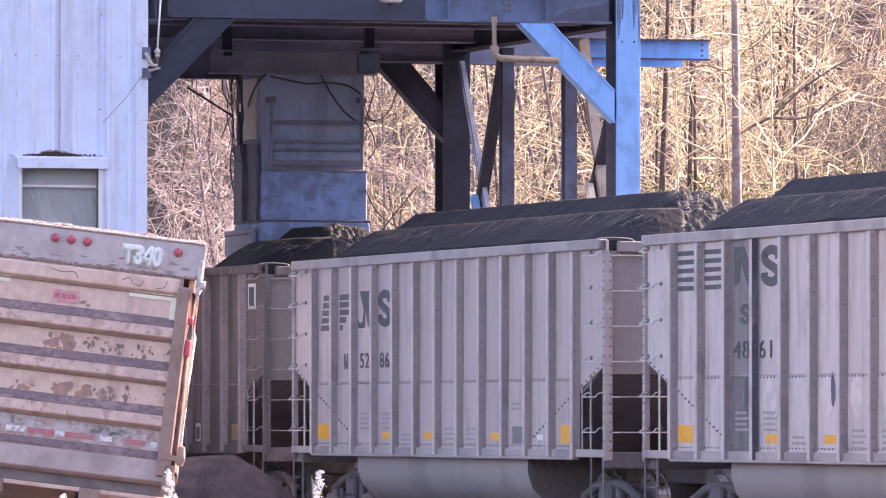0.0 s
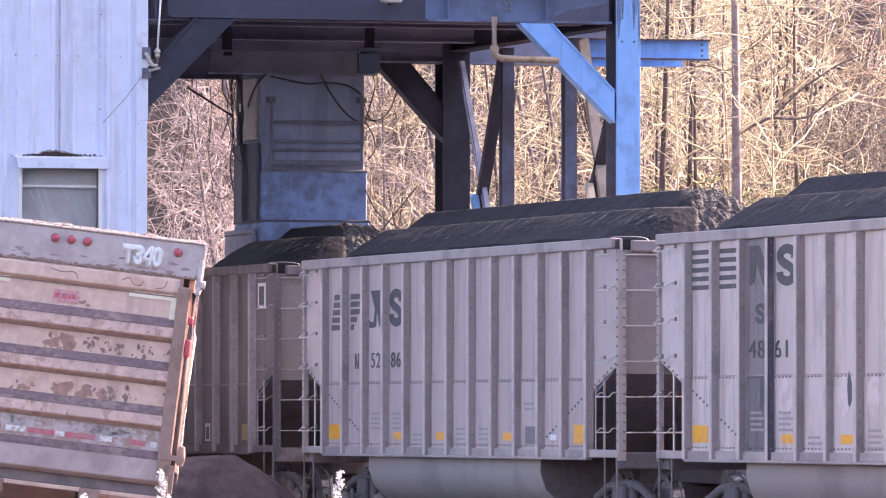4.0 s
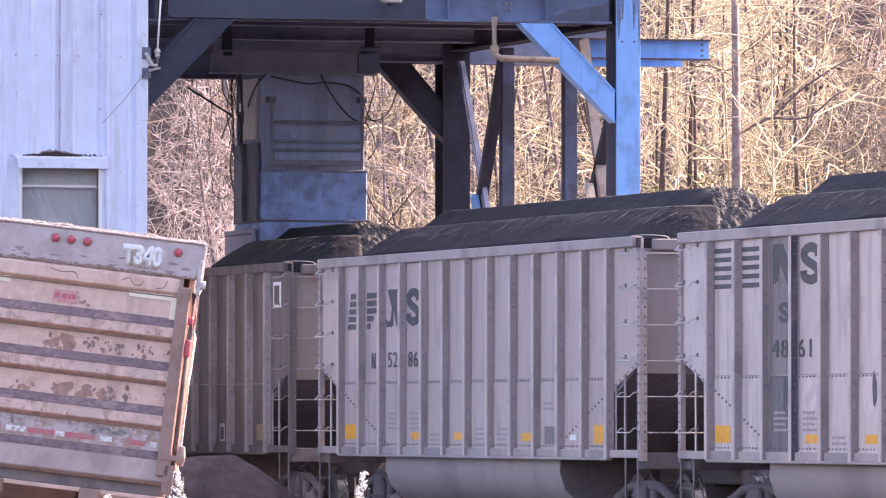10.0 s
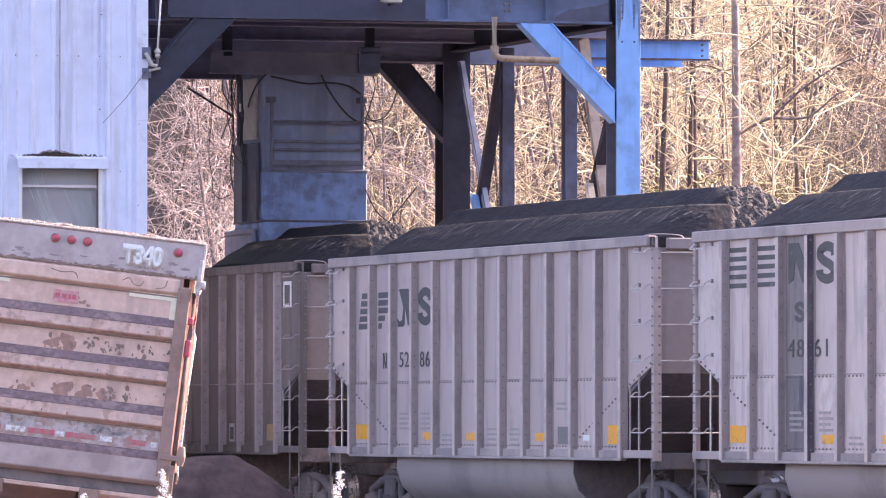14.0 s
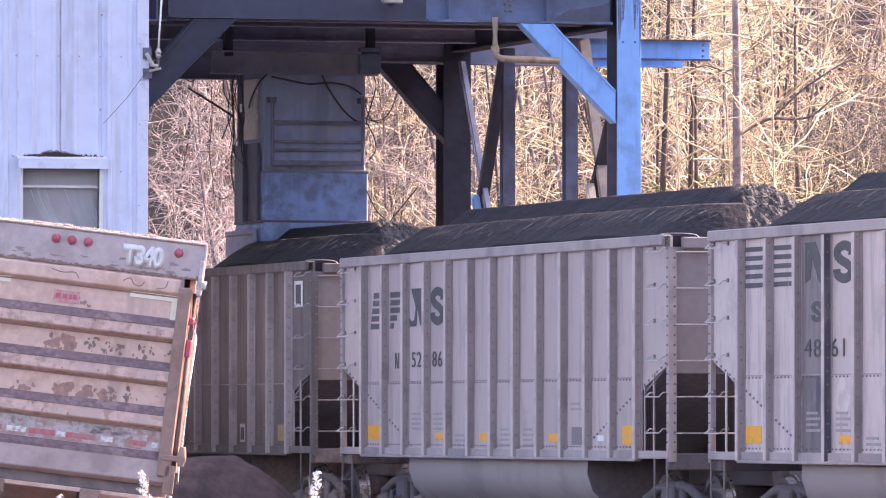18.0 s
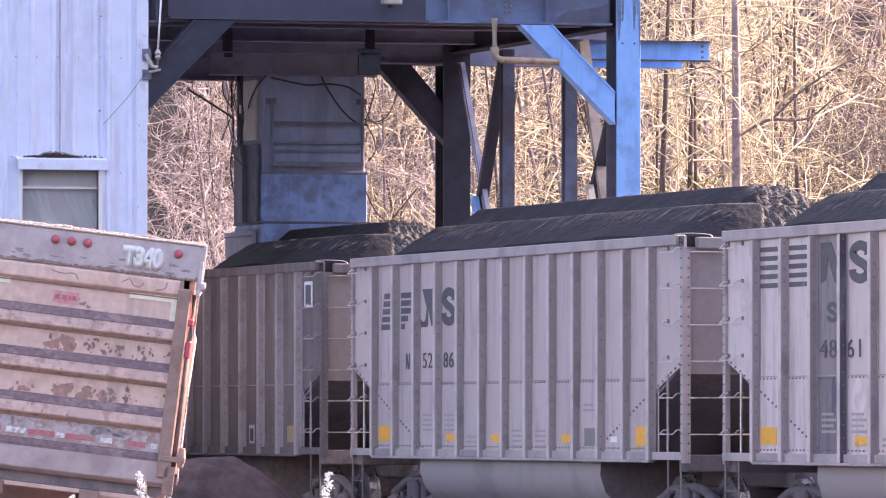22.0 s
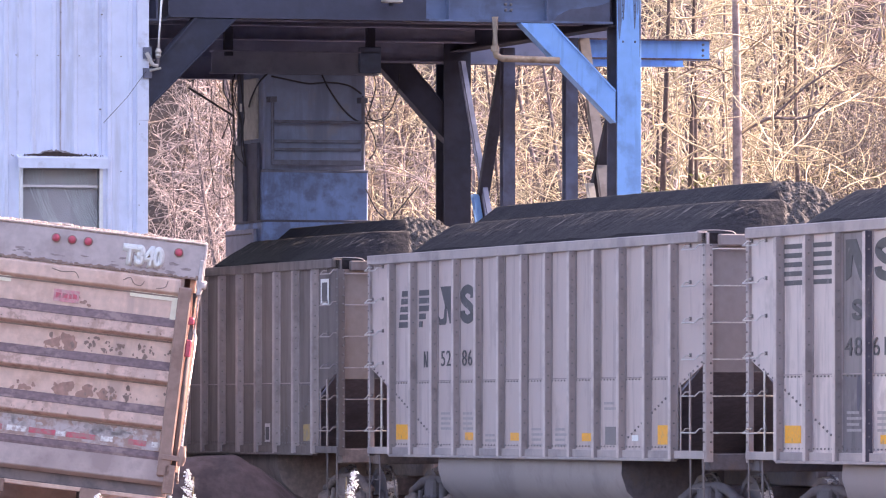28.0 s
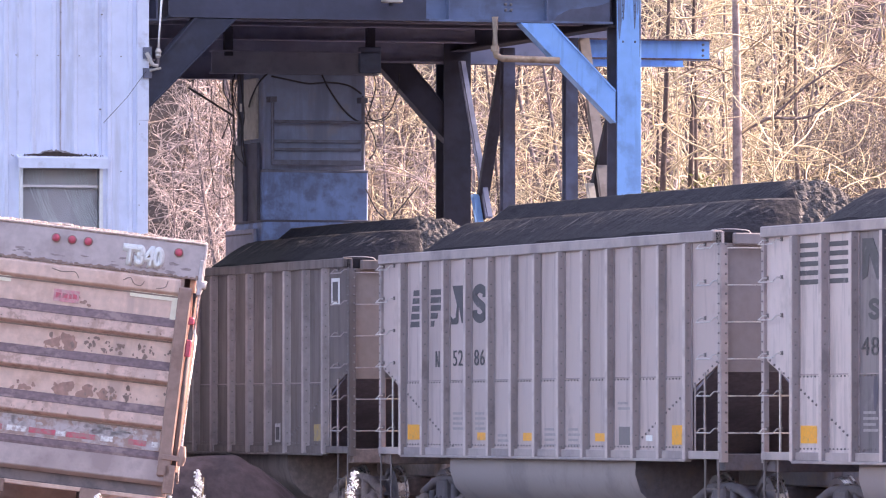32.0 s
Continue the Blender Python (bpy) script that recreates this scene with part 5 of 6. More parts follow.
prism(b, [(HX, w3 + 0.18), (HX + 0.16, w3 + 0.13), (HX + 0.16, w3 - 0.01), (HX + 0.14, w3 - 0.01), (HX + 0.14, w3 + 0.11), (HX, w3 + 0.14)], "y", w0 - 0.09, w1 + 0.10)
win_part("head_flashing", b, TRIM, "pale metal drip cap")
b = bmesh.new()
box(b, HX - 0.055, HX - 0.05, w0, w1, w2, w3)
pane = win_part("pane", b, GLASS)
pane.visible_shadow = False
b = bmesh.new()
box(b, HX - 0.06, HX - 0.03, w0, w1, w3 - 0.27, w3 - 0.235)
win_part("meeting_rail", b, BLIND)
rng = random.Random(3)
b = bmesh.new()
for base_y in (w0 + 0.06, w0 + 0.16, w0 + 0.55, w0 + 0.66, w0 + 0.78):
    for k in range(4):
        y = base_y + 0.038 * k
        run_ = [(HX - 0.075 - 0.002 * k, y + 0.5 * s ** 1.6 + 0.03 * math.sin(3.0 * s + k * 0.5), w3 - 0.02 - 1.1 * s) for s in (i / 8 for i in range(9))]
        for i in range(8):
            bar(b, run_[i], run_[i + 1], 0.010 + 0.005 * ((k + i) % 3), 0.003, Vector((1, 0, 0)))
win_part("curtain", b, CURTAIN, "thin gathered net curtain")
b = bmesh.new()
box(b, HX - 1.6, HX - 1.55, w0 - 0.6, w1 + 0.5, w2 - 0.6, w3 + 0.5)
box(b, HX - 1.55, HX - 0.08, w0 - 0.6, w1 + 0.5, w2 - 0.65, w2 - 0.6)
box(b, HX - 1.55, HX - 0.08, w0 - 0.6, w1 + 0.5, w3 + 0.45, w3 + 0.5)
win_part("room_lining", b, ROOM)
# sheet added behind the pane to give the window its mid tone
b = bmesh.new()
box(b, HX - 0.125, HX - 0.115, w0 - 0.1, w1 + 0.1, w2 - 0.1, w3 + 0.1)
win_part("inner_screen", b, ROOM, "added grey sheet giving the pane its tone")
b = bmesh.new()
box(b, HX - 0.112, HX - 0.106, w0 - 0.05, w1 + 0.05, w3 - 0.25, w3 + 0.05)
win_part("blind", b, BLIND, "beige blind drawn a little way down")
b = bmesh.new()
box(b, HX - 0.065, HX - 0.062, w0 + 0.02, w0 + 0.16, w3 - 0.85, w3 - 0.70)
win_part("paper_note", b, WHITE, "white paper in the window")
b = bmesh.new()
for k in range(420):
    y = rng.gauss(-4.82, 0.22)
    z = w3 + 0.155 + 0.03 * rng.random()
    r = 0.004 + 0.010 * rng.random()
    x = HX + 0.02 + 0.06 * rng.random()
    lathe(b, (x, y, z - r), (x + 0.004, y, z + r), [(0, r * 0.5), (0.5, r), (1, r * 0.4)], 5)
wash, core = bmesh.new(), bmesh.new()
for k in range(64):
    y = rng.gauss(-4.84, 0.22)
    tall = math.exp(-((y + 4.88) / 0.30) ** 2)
    for bm, reach, at_x in ((wash, 0.085, HX + 0.041), (core, 0.06, HX + 0.0435)):
        w, h, ph = rng.uniform(0.02, 0.06), reach * tall * rng.uniform(0.4, 1.0), rng.uniform(0, 6.28)
        prism(bm, [(y + w * (1 + 0.2 * math.sin(3 * a + ph)) * math.cos(a), w3 + 0.165 + h * 0.5 + 0.6 * h * math.sin(a)) for a in (math.tau * i / 12 for i in range(12))], "x", at_x + 0.00003 * k, at_x + 0.00003 * k + 0.001)
house_part("grime_stain", wash, GRIME_WASH, "grey grime washed up the siding", parent=window, kind="stuff")
house_part("grime_stain", core, GRIME, "dark grime above the drip cap", parent=window, kind="stuff")
win_part("moss", b, GRIME, "dark grime heaped on the drip cap")

arm = thing("cable_bracket", pose(-7.93, -3.56, 6.52), "grey steel bracket on the building's corner", "bracket")
part("plate", one(box, -0.03, 0.02, -0.06, 0.06, -0.2, -0.06), RAIL_GREY, arm)
part("plate", one(box, -0.03, 0.02, -0.06, 0.06, 0.07, 0.23), RAIL_GREY, arm)
part("strut", one(tube, [(0.03, -0.02, 0.15), (0.08, 0.06, -0.02), (0.08, 0.13, -0.03)], 0.03, 6), CREAM, arm)
part("arm", one(tube, [(0.05, 0.02, -0.1), (0.06, 0.18, -0.06)], 0.02, 6), CREAM, arm)
rodt = thing("white_pole", pose(-7.86, -3.42, 6.60), "thin white insulated pole with fitting", "pole")
part("shaft", one(tube, [(0, 0, 0.12), (0, 0.05, 0.9)], 0.015, 8), WHITE, rodt, smooth=True)
part("fitting", one(lathe, (0, 0, 0), (0, 0, 0.14), [(0, 0.02), (0.2, 0.045), (0.4, 0.03), (0.6, 0.05), (1, 0.02)], 10), CREAM, rodt)
part("stem", one(tube, [(0, -0.01, -0.12), (0, 0, 0.02)], 0.02, 6), STEEL_DARK, rodt)
bm = bmesh.new()
tube(bm, [(-7.9, -3.58, 6.42), (-7.93, -3.85, 6.05), (-7.96, -4.18, 5.69)], 0.0035, 4)
solid("wire", bm, CABLE, "thin dark stay wire against the siding", "wire")


# ---- the coal truck, leaning on the bank ----
dump = thing("dump_truck", Matrix.Translation(sight(TRUCK_R, TRUCK_D, 1.236)) @ pose(0, 0, 0, 0, TRUCK_ROLL, HEADING + 3.2),
             "mauve-grey rusty dump truck body with ribbed tailgate", "truck")
HALF = 1.22
gate = new("tailgate")
gate.parent = dump
tagged(gate, "scuffed ribbed steel tailgate with rust spots")
part("gate_sheet", one(box, -1.05, 1.05, 0.0, 0.03, 0.02, 1.75), TRUCK, gate)
part("gate_cap", one(box, -HALF, HALF, -0.03, 0.10, 1.74, 2.06), TRUCK_CAP, gate, "flat grey upper plate", bevel=0.012)
part("top_lip", one(box, -HALF, HALF, -0.045, 0.14, 2.055, 2.08), GRIT_SUNLIT, gate, bevel=0.008)
bm = bmesh.new()
prism(bm, [(0.0, 1.74), (-0.05, 1.72), (-0.05, 1.60), (0.0, 1.57)], "x", -1.04, 1.02)
part("gate_rib", bm, TRUCK, gate, bevel=0.008)
for w in (1.332, 0.938, 0.535):
    bm = bmesh.new()
    prism(bm, [(0.0, w + 0.03), (-0.075, w - 0.04), (-0.075, w - 0.14), (0.0, w - 0.17)], "x", -1.04, 1.02)
    rb_ = part("gate_rib", bm, RIB_PAINT, gate, bevel=0.008)
    bm = bmesh.new()
    prism(bm, [(0.0, w + 0.037), (-0.078, w - 0.036), (-0.078, w - 0.045), (-0.07, w - 0.045), (0.004, w + 0.02)], "x", -1.03, 1.01)
    part("ledge_dust", bm, TRUCK_DUST, rb_, "dark dust on the ledge")
bm = bmesh.new()
prism(bm, [(0.0, 0.16), (-0.06, 0.11), (-0.07, -0.10), (0.0, -0.14)], "x", -1.12, 1.10)
part("gate_foot", bm, FOOT_GRIME, gate, bevel=0.008)
bm = bmesh.new()
prism(bm, [(0.0, 0.167), (-0.063, 0.116), (-0.063, 0.09), (0.004, 0.14)], "x", -1.10, 1.08)
part("ledge_dust", bm, TRUCK_DUST, gate, "dark dust on the ledge")
for s in (-1, 1):
    part("gate_post", one(box, s * 1.065 - 0.06, s * 1.065 + 0.06, -0.10, 0.04, -0.05, 1.66), TRUCK_RUST, gate, "rusty brown gate post", bevel=0.012)


def blob(bm, u, w, r, y, rng, tall=1.0, n=22):
    ph = [rng.uniform(0, 6.28) for _ in range(3)]
    out = []
    for k in range(n):
        a = 2 * math.pi * k / n
        q = r * (1 + 0.22 * math.sin(2 * a + ph[0]) + 0.2 * math.sin(3 * a + ph[1]) + 0.12 * math.sin(5 * a + ph[2]) + 0.08 * math.sin(9 * a + 3 * ph[0]))
        out.append((u + q * math.cos(a), w + tall * q * math.sin(a)))
    prism(bm, out, "y", y, y + 0.004)


rng = random.Random(21)
bm = bmesh.new()
for u, w, r, tall in ((-0.055, 1.03, 0.06, 0.8), (0.087, 1.03, 0.075, 1.2), (0.08, 0.615, 0.085, 0.9), (0.285, 0.62, 0.07, 0.9), (0.44, 0.615, 0.055, 0.8), (-0.27, 0.60, 0.05, 0.6), (-0.62, 0.62, 0.08, 0.7), (-0.8, 1.03, 0.06, 0.8), (0.17, 1.42, 0.03, 0.6)):
    blob(bm, u, w, r, -0.005, rng, tall)
    for _ in range(3):
        blob(bm, u + rng.uniform(-0.12, 0.12), w + rng.uniform(-0.05, 0.05), rng.uniform(0.008, 0.02), -0.0062, rng)
part("rust_patch", bm, RUST_SPOT, gate, "orange rust patches", kind="stuff")
bm = bmesh.new()
for _ in range(70):
    u, w = rng.gauss(0.55, 0.22), rng.choice((0.62, 0.66, 1.0, 1.04, 1.06)) + rng.uniform(-0.06, 0.06)
    blob(bm, max(-1, min(1.0, u)), w, rng.uniform(0.006, 0.022), -0.0085, rng, rng.uniform(0.7, 1.6), 7)
for _ in range(26):
    blob(bm, rng.uniform(-1.0, 1.0), rng.choice((1.25, 1.24, 0.85, 0.44)) + rng.uniform(-0.05, 0.05), rng.uniform(0.004, 0.012), -0.082, rng, 1.0, 6)
part("scuffing", bm, SCUFF_SHADE, gate, "dark scuffs and chips", kind="stuff")
part("peeling_strip", one(box, -1.0, 1.0, -0.004, 0.0, 0.17, 0.35), PEEL, gate, "peeling patchy lower strip")
bm = bmesh.new()
for _ in range(150):
    u = rng.choice((rng.uniform(-1.0, -0.55), rng.gauss(-0.28, 0.12), rng.gauss(0.45, 0.2), rng.gauss(0.55, 0.12)))
    blob(bm, max(-1.0, min(0.98, u)), rng.uniform(0.25, 0.345), rng.uniform(0.008, 0.035), -0.0062, rng, rng.uniform(0.4, 0.9), 9)
part("paint_flaking", bm, SCRAPE, gate, "pale lavender paint flakes", kind="stuff")
# thin brown bars paint the shadow gap below each rib
for w in (1.565, 1.155, 0.762, 0.358):
    part("rib_seam", one(box, -1.03, 1.01, -0.012, 0.0, w - 0.008, w + 0.006), SCUFF_SHADE, gate, "rust-brown bar painting the shadow gap under the rib")
bm = bmesh.new()
for _ in range(40):
    u = rng.uniform(-1.15, 1.15)
    blob(bm, u, rng.uniform(1.75, 1.86), rng.uniform(0.01, 0.05), -0.034, rng, rng.uniform(0.2, 0.5), 8)
part("cap_grime", bm, CAP_GRIME, gate, "grimy smears along the upper plate", kind="stuff")
for u0, u1, m_ in ((-1.05, -0.86, TAPE_WHITE), (-0.86, -0.42, TAPE_RED), (-0.38, -0.20, TAPE_WHITE), (-0.18, 0.06, TAPE_RED), (0.07, 0.15, TAPE_WHITE), (0.16, 0.42, TAPE_RED), (0.47, 0.58, TAPE_WHITE), (0.72, 0.88, TAPE_RED), (0.93, 1.04, TAPE_WHITE)):
    part("tape", one(box, u0, u1, -0.0105, -0.0065, 0.20, 0.248), m_, gate, "red and white reflective tape")
for u0, u1, w0_, w1_ in ((0.575, 1.01, 1.525, 1.580), (0.955, 1.01, 1.345, 1.525), (-1.01, -0.50, 1.525, 1.580)):
    part("cream_tape", one(box, u0, u1, -0.0105, -0.0065, w0_, w1_), TAPE_TAN, gate, "faded cream corner tape")
part("sign", one(box, -0.105, 0.125, -0.0105, -0.0065, 1.40, 1.51), SIGN_RED, gate, "faded red sign")
bm = bmesh.new()
for k, (u0, u1) in enumerate(((-0.085, -0.04), (-0.025, 0.02), (0.035, 0.06), (0.07, 0.105))):
    box(bm, u0, u1, -0.013, -0.011, 1.435, 1.478)
part("sign_print", bm, TAPE_RED, gate, "illegible worn print")
letters("T340", 0.212, WHITE, gate, Matrix.Translation((0.655, -0.034, 1.885)) @ Euler((radians(90), 0, 0)).to_matrix().to_4x4(), "fleet_number", "white stencilled fleet number", 0.78, 0.026)
for u in (-0.145, 0.0, 0.145, 0.965, -0.965):
    bz = bmesh.new()
    lathe(bz, (u, -0.03, 1.965), (u, -0.055, 1.965), [(0, 0.042), (1, 0.038)], 16)
    hold = part("marker_lamp", bz, SCUFF_SHADE, gate, "round marker lamp")
    bz = bmesh.new()
    lathe(bz, (u, -0.055, 1.965), (u, -0.078, 1.965), [(0, 0.034), (0.6, 0.03), (1, 0.012)], 16)
    part("lens", bz, LAMP_RED, hold, "red lens")
# grime on the cap's lower edge, its shadow line painted in
bm = bmesh.new()
for k in range(46):
    u = -1.18 + 2.34 * k / 45
    blob(bm, u, 1.752 + rng.uniform(-0.006, 0.008), rng.uniform(0.022, 0.045), -0.0345, rng, rng.uniform(0.25, 0.5), 10)
part("cap_seam_grime", bm, SCUFF_SHADE, gate, "dark grime and painted shadow line along the cap's lower edge", kind="stuff")
for pts in ([(0.5, 1.66), (0.56, 1.69), (0.6, 1.64), (0.66, 1.63), (0.69, 1.67)], [(-0.15, 1.69), (-0.05, 1.67), (0.06, 1.68), (0.1, 1.63)], [(0.9, 1.70), (0.88, 1.64), (0.8, 1.62)]):
    bm = bmesh.new()
    tube(bm, smooth_run([(u, -0.052, w) for u, w in pts]), 0.004, 4)
    part("crack", bm, SCUFF_SHADE, gate, "dark weld crack")

body_ = new("dump_body")
body_.parent = dump
tagged(body_, "steel dump body loaded with coal and grit")
for s in (-1, 1):
    part("side_wall", one(box, s * 1.13 - 0.03, s * 1.13 + 0.03, 0.10, 7.4, 0.0, 2.02), TRUCK, body_, bevel=0.006)
    for k in range(10):
        part("side_stake", one(box, s * 1.18 - 0.03, s * 1.18 + 0.03, 0.3 + k * 0.75, 0.4 + k * 0.75, 0.0, 1.95), TRUCK, body_)
    part("side_rail", one(box, s * 1.15 - 0.07, s * 1.15 + 0.07, 0.12, 7.45, 1.98, 2.08), TRUCK_CAP, body_, bevel=0.015)
    bm = bmesh.new()
    tube(bm, [(s * 1.150, -0.02, 0.02), (s * 1.160, -0.02, 1.25), (s * 1.155, -0.02, 1.62)], 0.022, 8)
    part("corner_bar", bm, BEAM_GRIME, body_, "brown corner bar", smooth=True)
    # white rod added to paint sunlight along the body's edge
    bm = bmesh.new()
    tube(bm, [(s * 1.20, -0.03, -0.10), (s * 1.20, -0.03, 0.20), (s * 1.21, -0.03, 1.22), (s * 1.19, -0.03, 1.27), (s * 1.19, -0.03, 1.60), (s * 1.21, -0.03, 1.66)], 0.014, 6)
    part("edge_bead", bm, TAPE_WHITE, body_, "white rod painting the sunlit body edge", smooth=True)
    part("corner_plate", one(box, s * 1.205 - 0.014, s * 1.205 + 0.014, -0.05, 0.08, 1.74, 2.07), TRUCK_CAP, body_, "pale corner plate", bevel=0.006)
    bm = bmesh.new()
    box(bm, s * 1.20 - 0.035, s * 1.20 + 0.035, -0.09, 0.06, 1.67, 1.73)
    box(bm, s * 1.185 - 0.02, s * 1.185 + 0.02, -0.09, 0.02, 1.60, 1.92)
    lathe(bm, (s * 1.20 - 0.045, -0.05, 1.70), (s * 1.20 + 0.045, -0.05, 1.70), [(0, 0.04), (1, 0.04)], 10)
    part("gate_hinge", bm, SCRAPE, body_, "worn steel gate hinge", bevel=0.006)
    bm = bmesh.new()
    box(bm, s * 1.13 - 0.10, s * 1.13 + 0.12, -0.11, 0.04, 0.10, 0.15)
    lathe(bm, (s * 1.21, -0.08, 0.06), (s * 1.21, -0.08, 0.24), [(0, 0.03), (0.5, 0.045), (1, 0.03)], 8)
    box(bm, s * 1.12 - 0.05, s * 1.12 + 0.05, -0.10, 0.0, -0.2, 0.06)
    part("latch", bm, TRUCK_RUST, body_, "worn latch", bevel=0.006)
    for w0_, w1_ in ((1.33, 1.40), (1.04, 1.20)):
        part("side_lamp", one(box, s * 1.15 - 0.03, s * 1.15 + 0.03, -0.07, 0.0, w0_, w1_), LAMP_RED, body_, "red side lamp", bevel=0.012)
    ch_ = bmesh.new()
    pts = [(s * (1.14 + 0.01 * (k % 2)), -0.06, -0.02 - 0.03 * k) for k in range(10)]
    for k, p in enumerate(pts):
        lathe(ch_, (p[0] - 0.02, p[1], p[2]), (p[0] + 0.02, p[1], p[2]), [(0, 0.018), (0.5, 0.028), (1, 0.018)], 6)
    part("latch_chain", ch_, GRAB, body_, "bright latch chain")
part("floor_plate", one(box, -1.17, 1.17, 0.05, 7.4, -0.06, 0.02), TRUCK, body_)
part("front_wall", one(box, -1.17, 1.17, 7.34, 7.42, 0.02, 2.2), TRUCK, body_)
bm = bmesh.new()
nx, ny = 30, 40
gridv = []
for i in range(nx + 1):
    line = []
    for j in range(ny + 1):
        u, y = -1.16 + 2.32 * i / nx, 0.11 + 7.2 * j / ny
        line.append(bm.verts.new((u, y, 1.9 + 0.10 * math.sin(3.1 * j / ny) + 0.05 * noise.noise(Vector((u * 3, y * 3, 1))))))
    gridv.append(line)
for a, b in zip(gridv, gridv[1:]):
    for j in range(ny):
        bm.faces.new((a[j], b[j], b[j + 1], a[j + 1]))
tagged(solid("truck_load", bm, GRIT_SUNLIT, "pale gritty load in the truck body", "truck load", smooth=True,
             at=Matrix.Translation(sight(TRUCK_R, TRUCK_D, 1.236)) @ pose(0, 0, 0, 0, TRUCK_ROLL, HEADING + 3.2)))
bm = bmesh.new()
rng = random.Random(4)
for _ in range(1000):
    u, y = rng.uniform(-1.2, 1.2), rng.uniform(-0.03, 0.13)
    r = rng.uniform(0.004, 0.017) * (1.0 if u < 0.6 else 0.7)
    z = 2.078 + r * 0.5 + max(0, noise.noise(Vector((u * 5, 0, 2)))) * 0.03
    lathe(bm, (u, y, z - r), (u + 0.004, y, z + r * 0.8), [(0, r * 0.5), (0.5, r), (1, r * 0.45)], 5)
part("spilt_grit", bm, GRIT_SUNLIT, gate, "grit along the top edge in a pale sunlit tone", kind="stuff")
frame_ = new("chassis")
frame_.parent = dump
for s in (-1, 1):
    part("chassis_rail", one(box, s * 0.43 - 0.05, s * 0.43 + 0.05, 0.3, 7.6, -0.52, -0.24), STEEL_DARK, frame_)
    part("body_sill", one(box, s * 0.43 - 0.08, s * 0.43 + 0.08, 0.05, 7.4, -0.24, -0.06), WOOD, frame_, "timber body sill")
    part("hinge_block", one(box, s * 0.43 - 0.09, s * 0.43 + 0.09, -0.03, 0.05, -0.36, -0.235), TRUCK_RUST, frame_, "brown hinge block", bevel=0.01)
part("rear_beam", one(box, -1.10, 1.12, 0.04, 0.2, -0.24, -0.06), BEAM_GRIME, frame_, "dark rear cross beam", bevel=0.012)
part("under_rail", one(box, -1.10, 1.12, 0.0, 0.08, -0.275, -0.235), TRUCK, frame_, "pale worn rail under the beam", bevel=0.006)
part("bumper", one(box, -1.05, 1.05, 0.12, 0.24, -0.62, -0.44), TRUCK_RUST, frame_, bevel=0.012)
for y in (1.5, 2.9):
    bm = bmesh.new()
    tube(bm, [(-0.95, y, -1.12), (0.95, y, -1.12)], 0.08, 8)
    part("axle", bm, STEEL_DARK, frame_)
    for u in (-1.05, -0.70, 0.70, 1.05):
        bm = bmesh.new()
        lathe(bm, (u - 0.14, y, -1.12), (u + 0.14, y, -1.12), [(0, 0.34), (0.05, 0.47), (0.25, 0.52), (0.75, 0.52), (0.95, 0.47), (1, 0.34)], 24)
        wh = part("wheel", bm, RUBBER, dump, "dusty black tyre", smooth=True)
        bm = bmesh.new()
        lathe(bm, (u - 0.145, y, -1.12), (u + 0.145, y, -1.12), [(0, 0.12), (0.05, 0.30), (0.95, 0.30), (1, 0.12)], 16)
        part("rim", bm, CREAM, wh)
bm = bmesh.new()
box(bm, -1.15, 1.15, 7.7, 9.6, -0.55, 1.75)
cab = part("cab", bm, TRUCK_CAP, dump, "boxy truck cab", bevel=0.08)
for u in (-1.0, 1.0):
    bm = bmesh.new()
    lathe(bm, (u - 0.14, 8.9, -1.12), (u + 0.14, 8.9, -1.12), [(0, 0.34), (0.05, 0.47), (0.25, 0.52), (0.75, 0.52), (0.95, 0.47), (1, 0.34)], 24)
    part("wheel", bm, RUBBER, dump, "dusty black tyre", smooth=True)


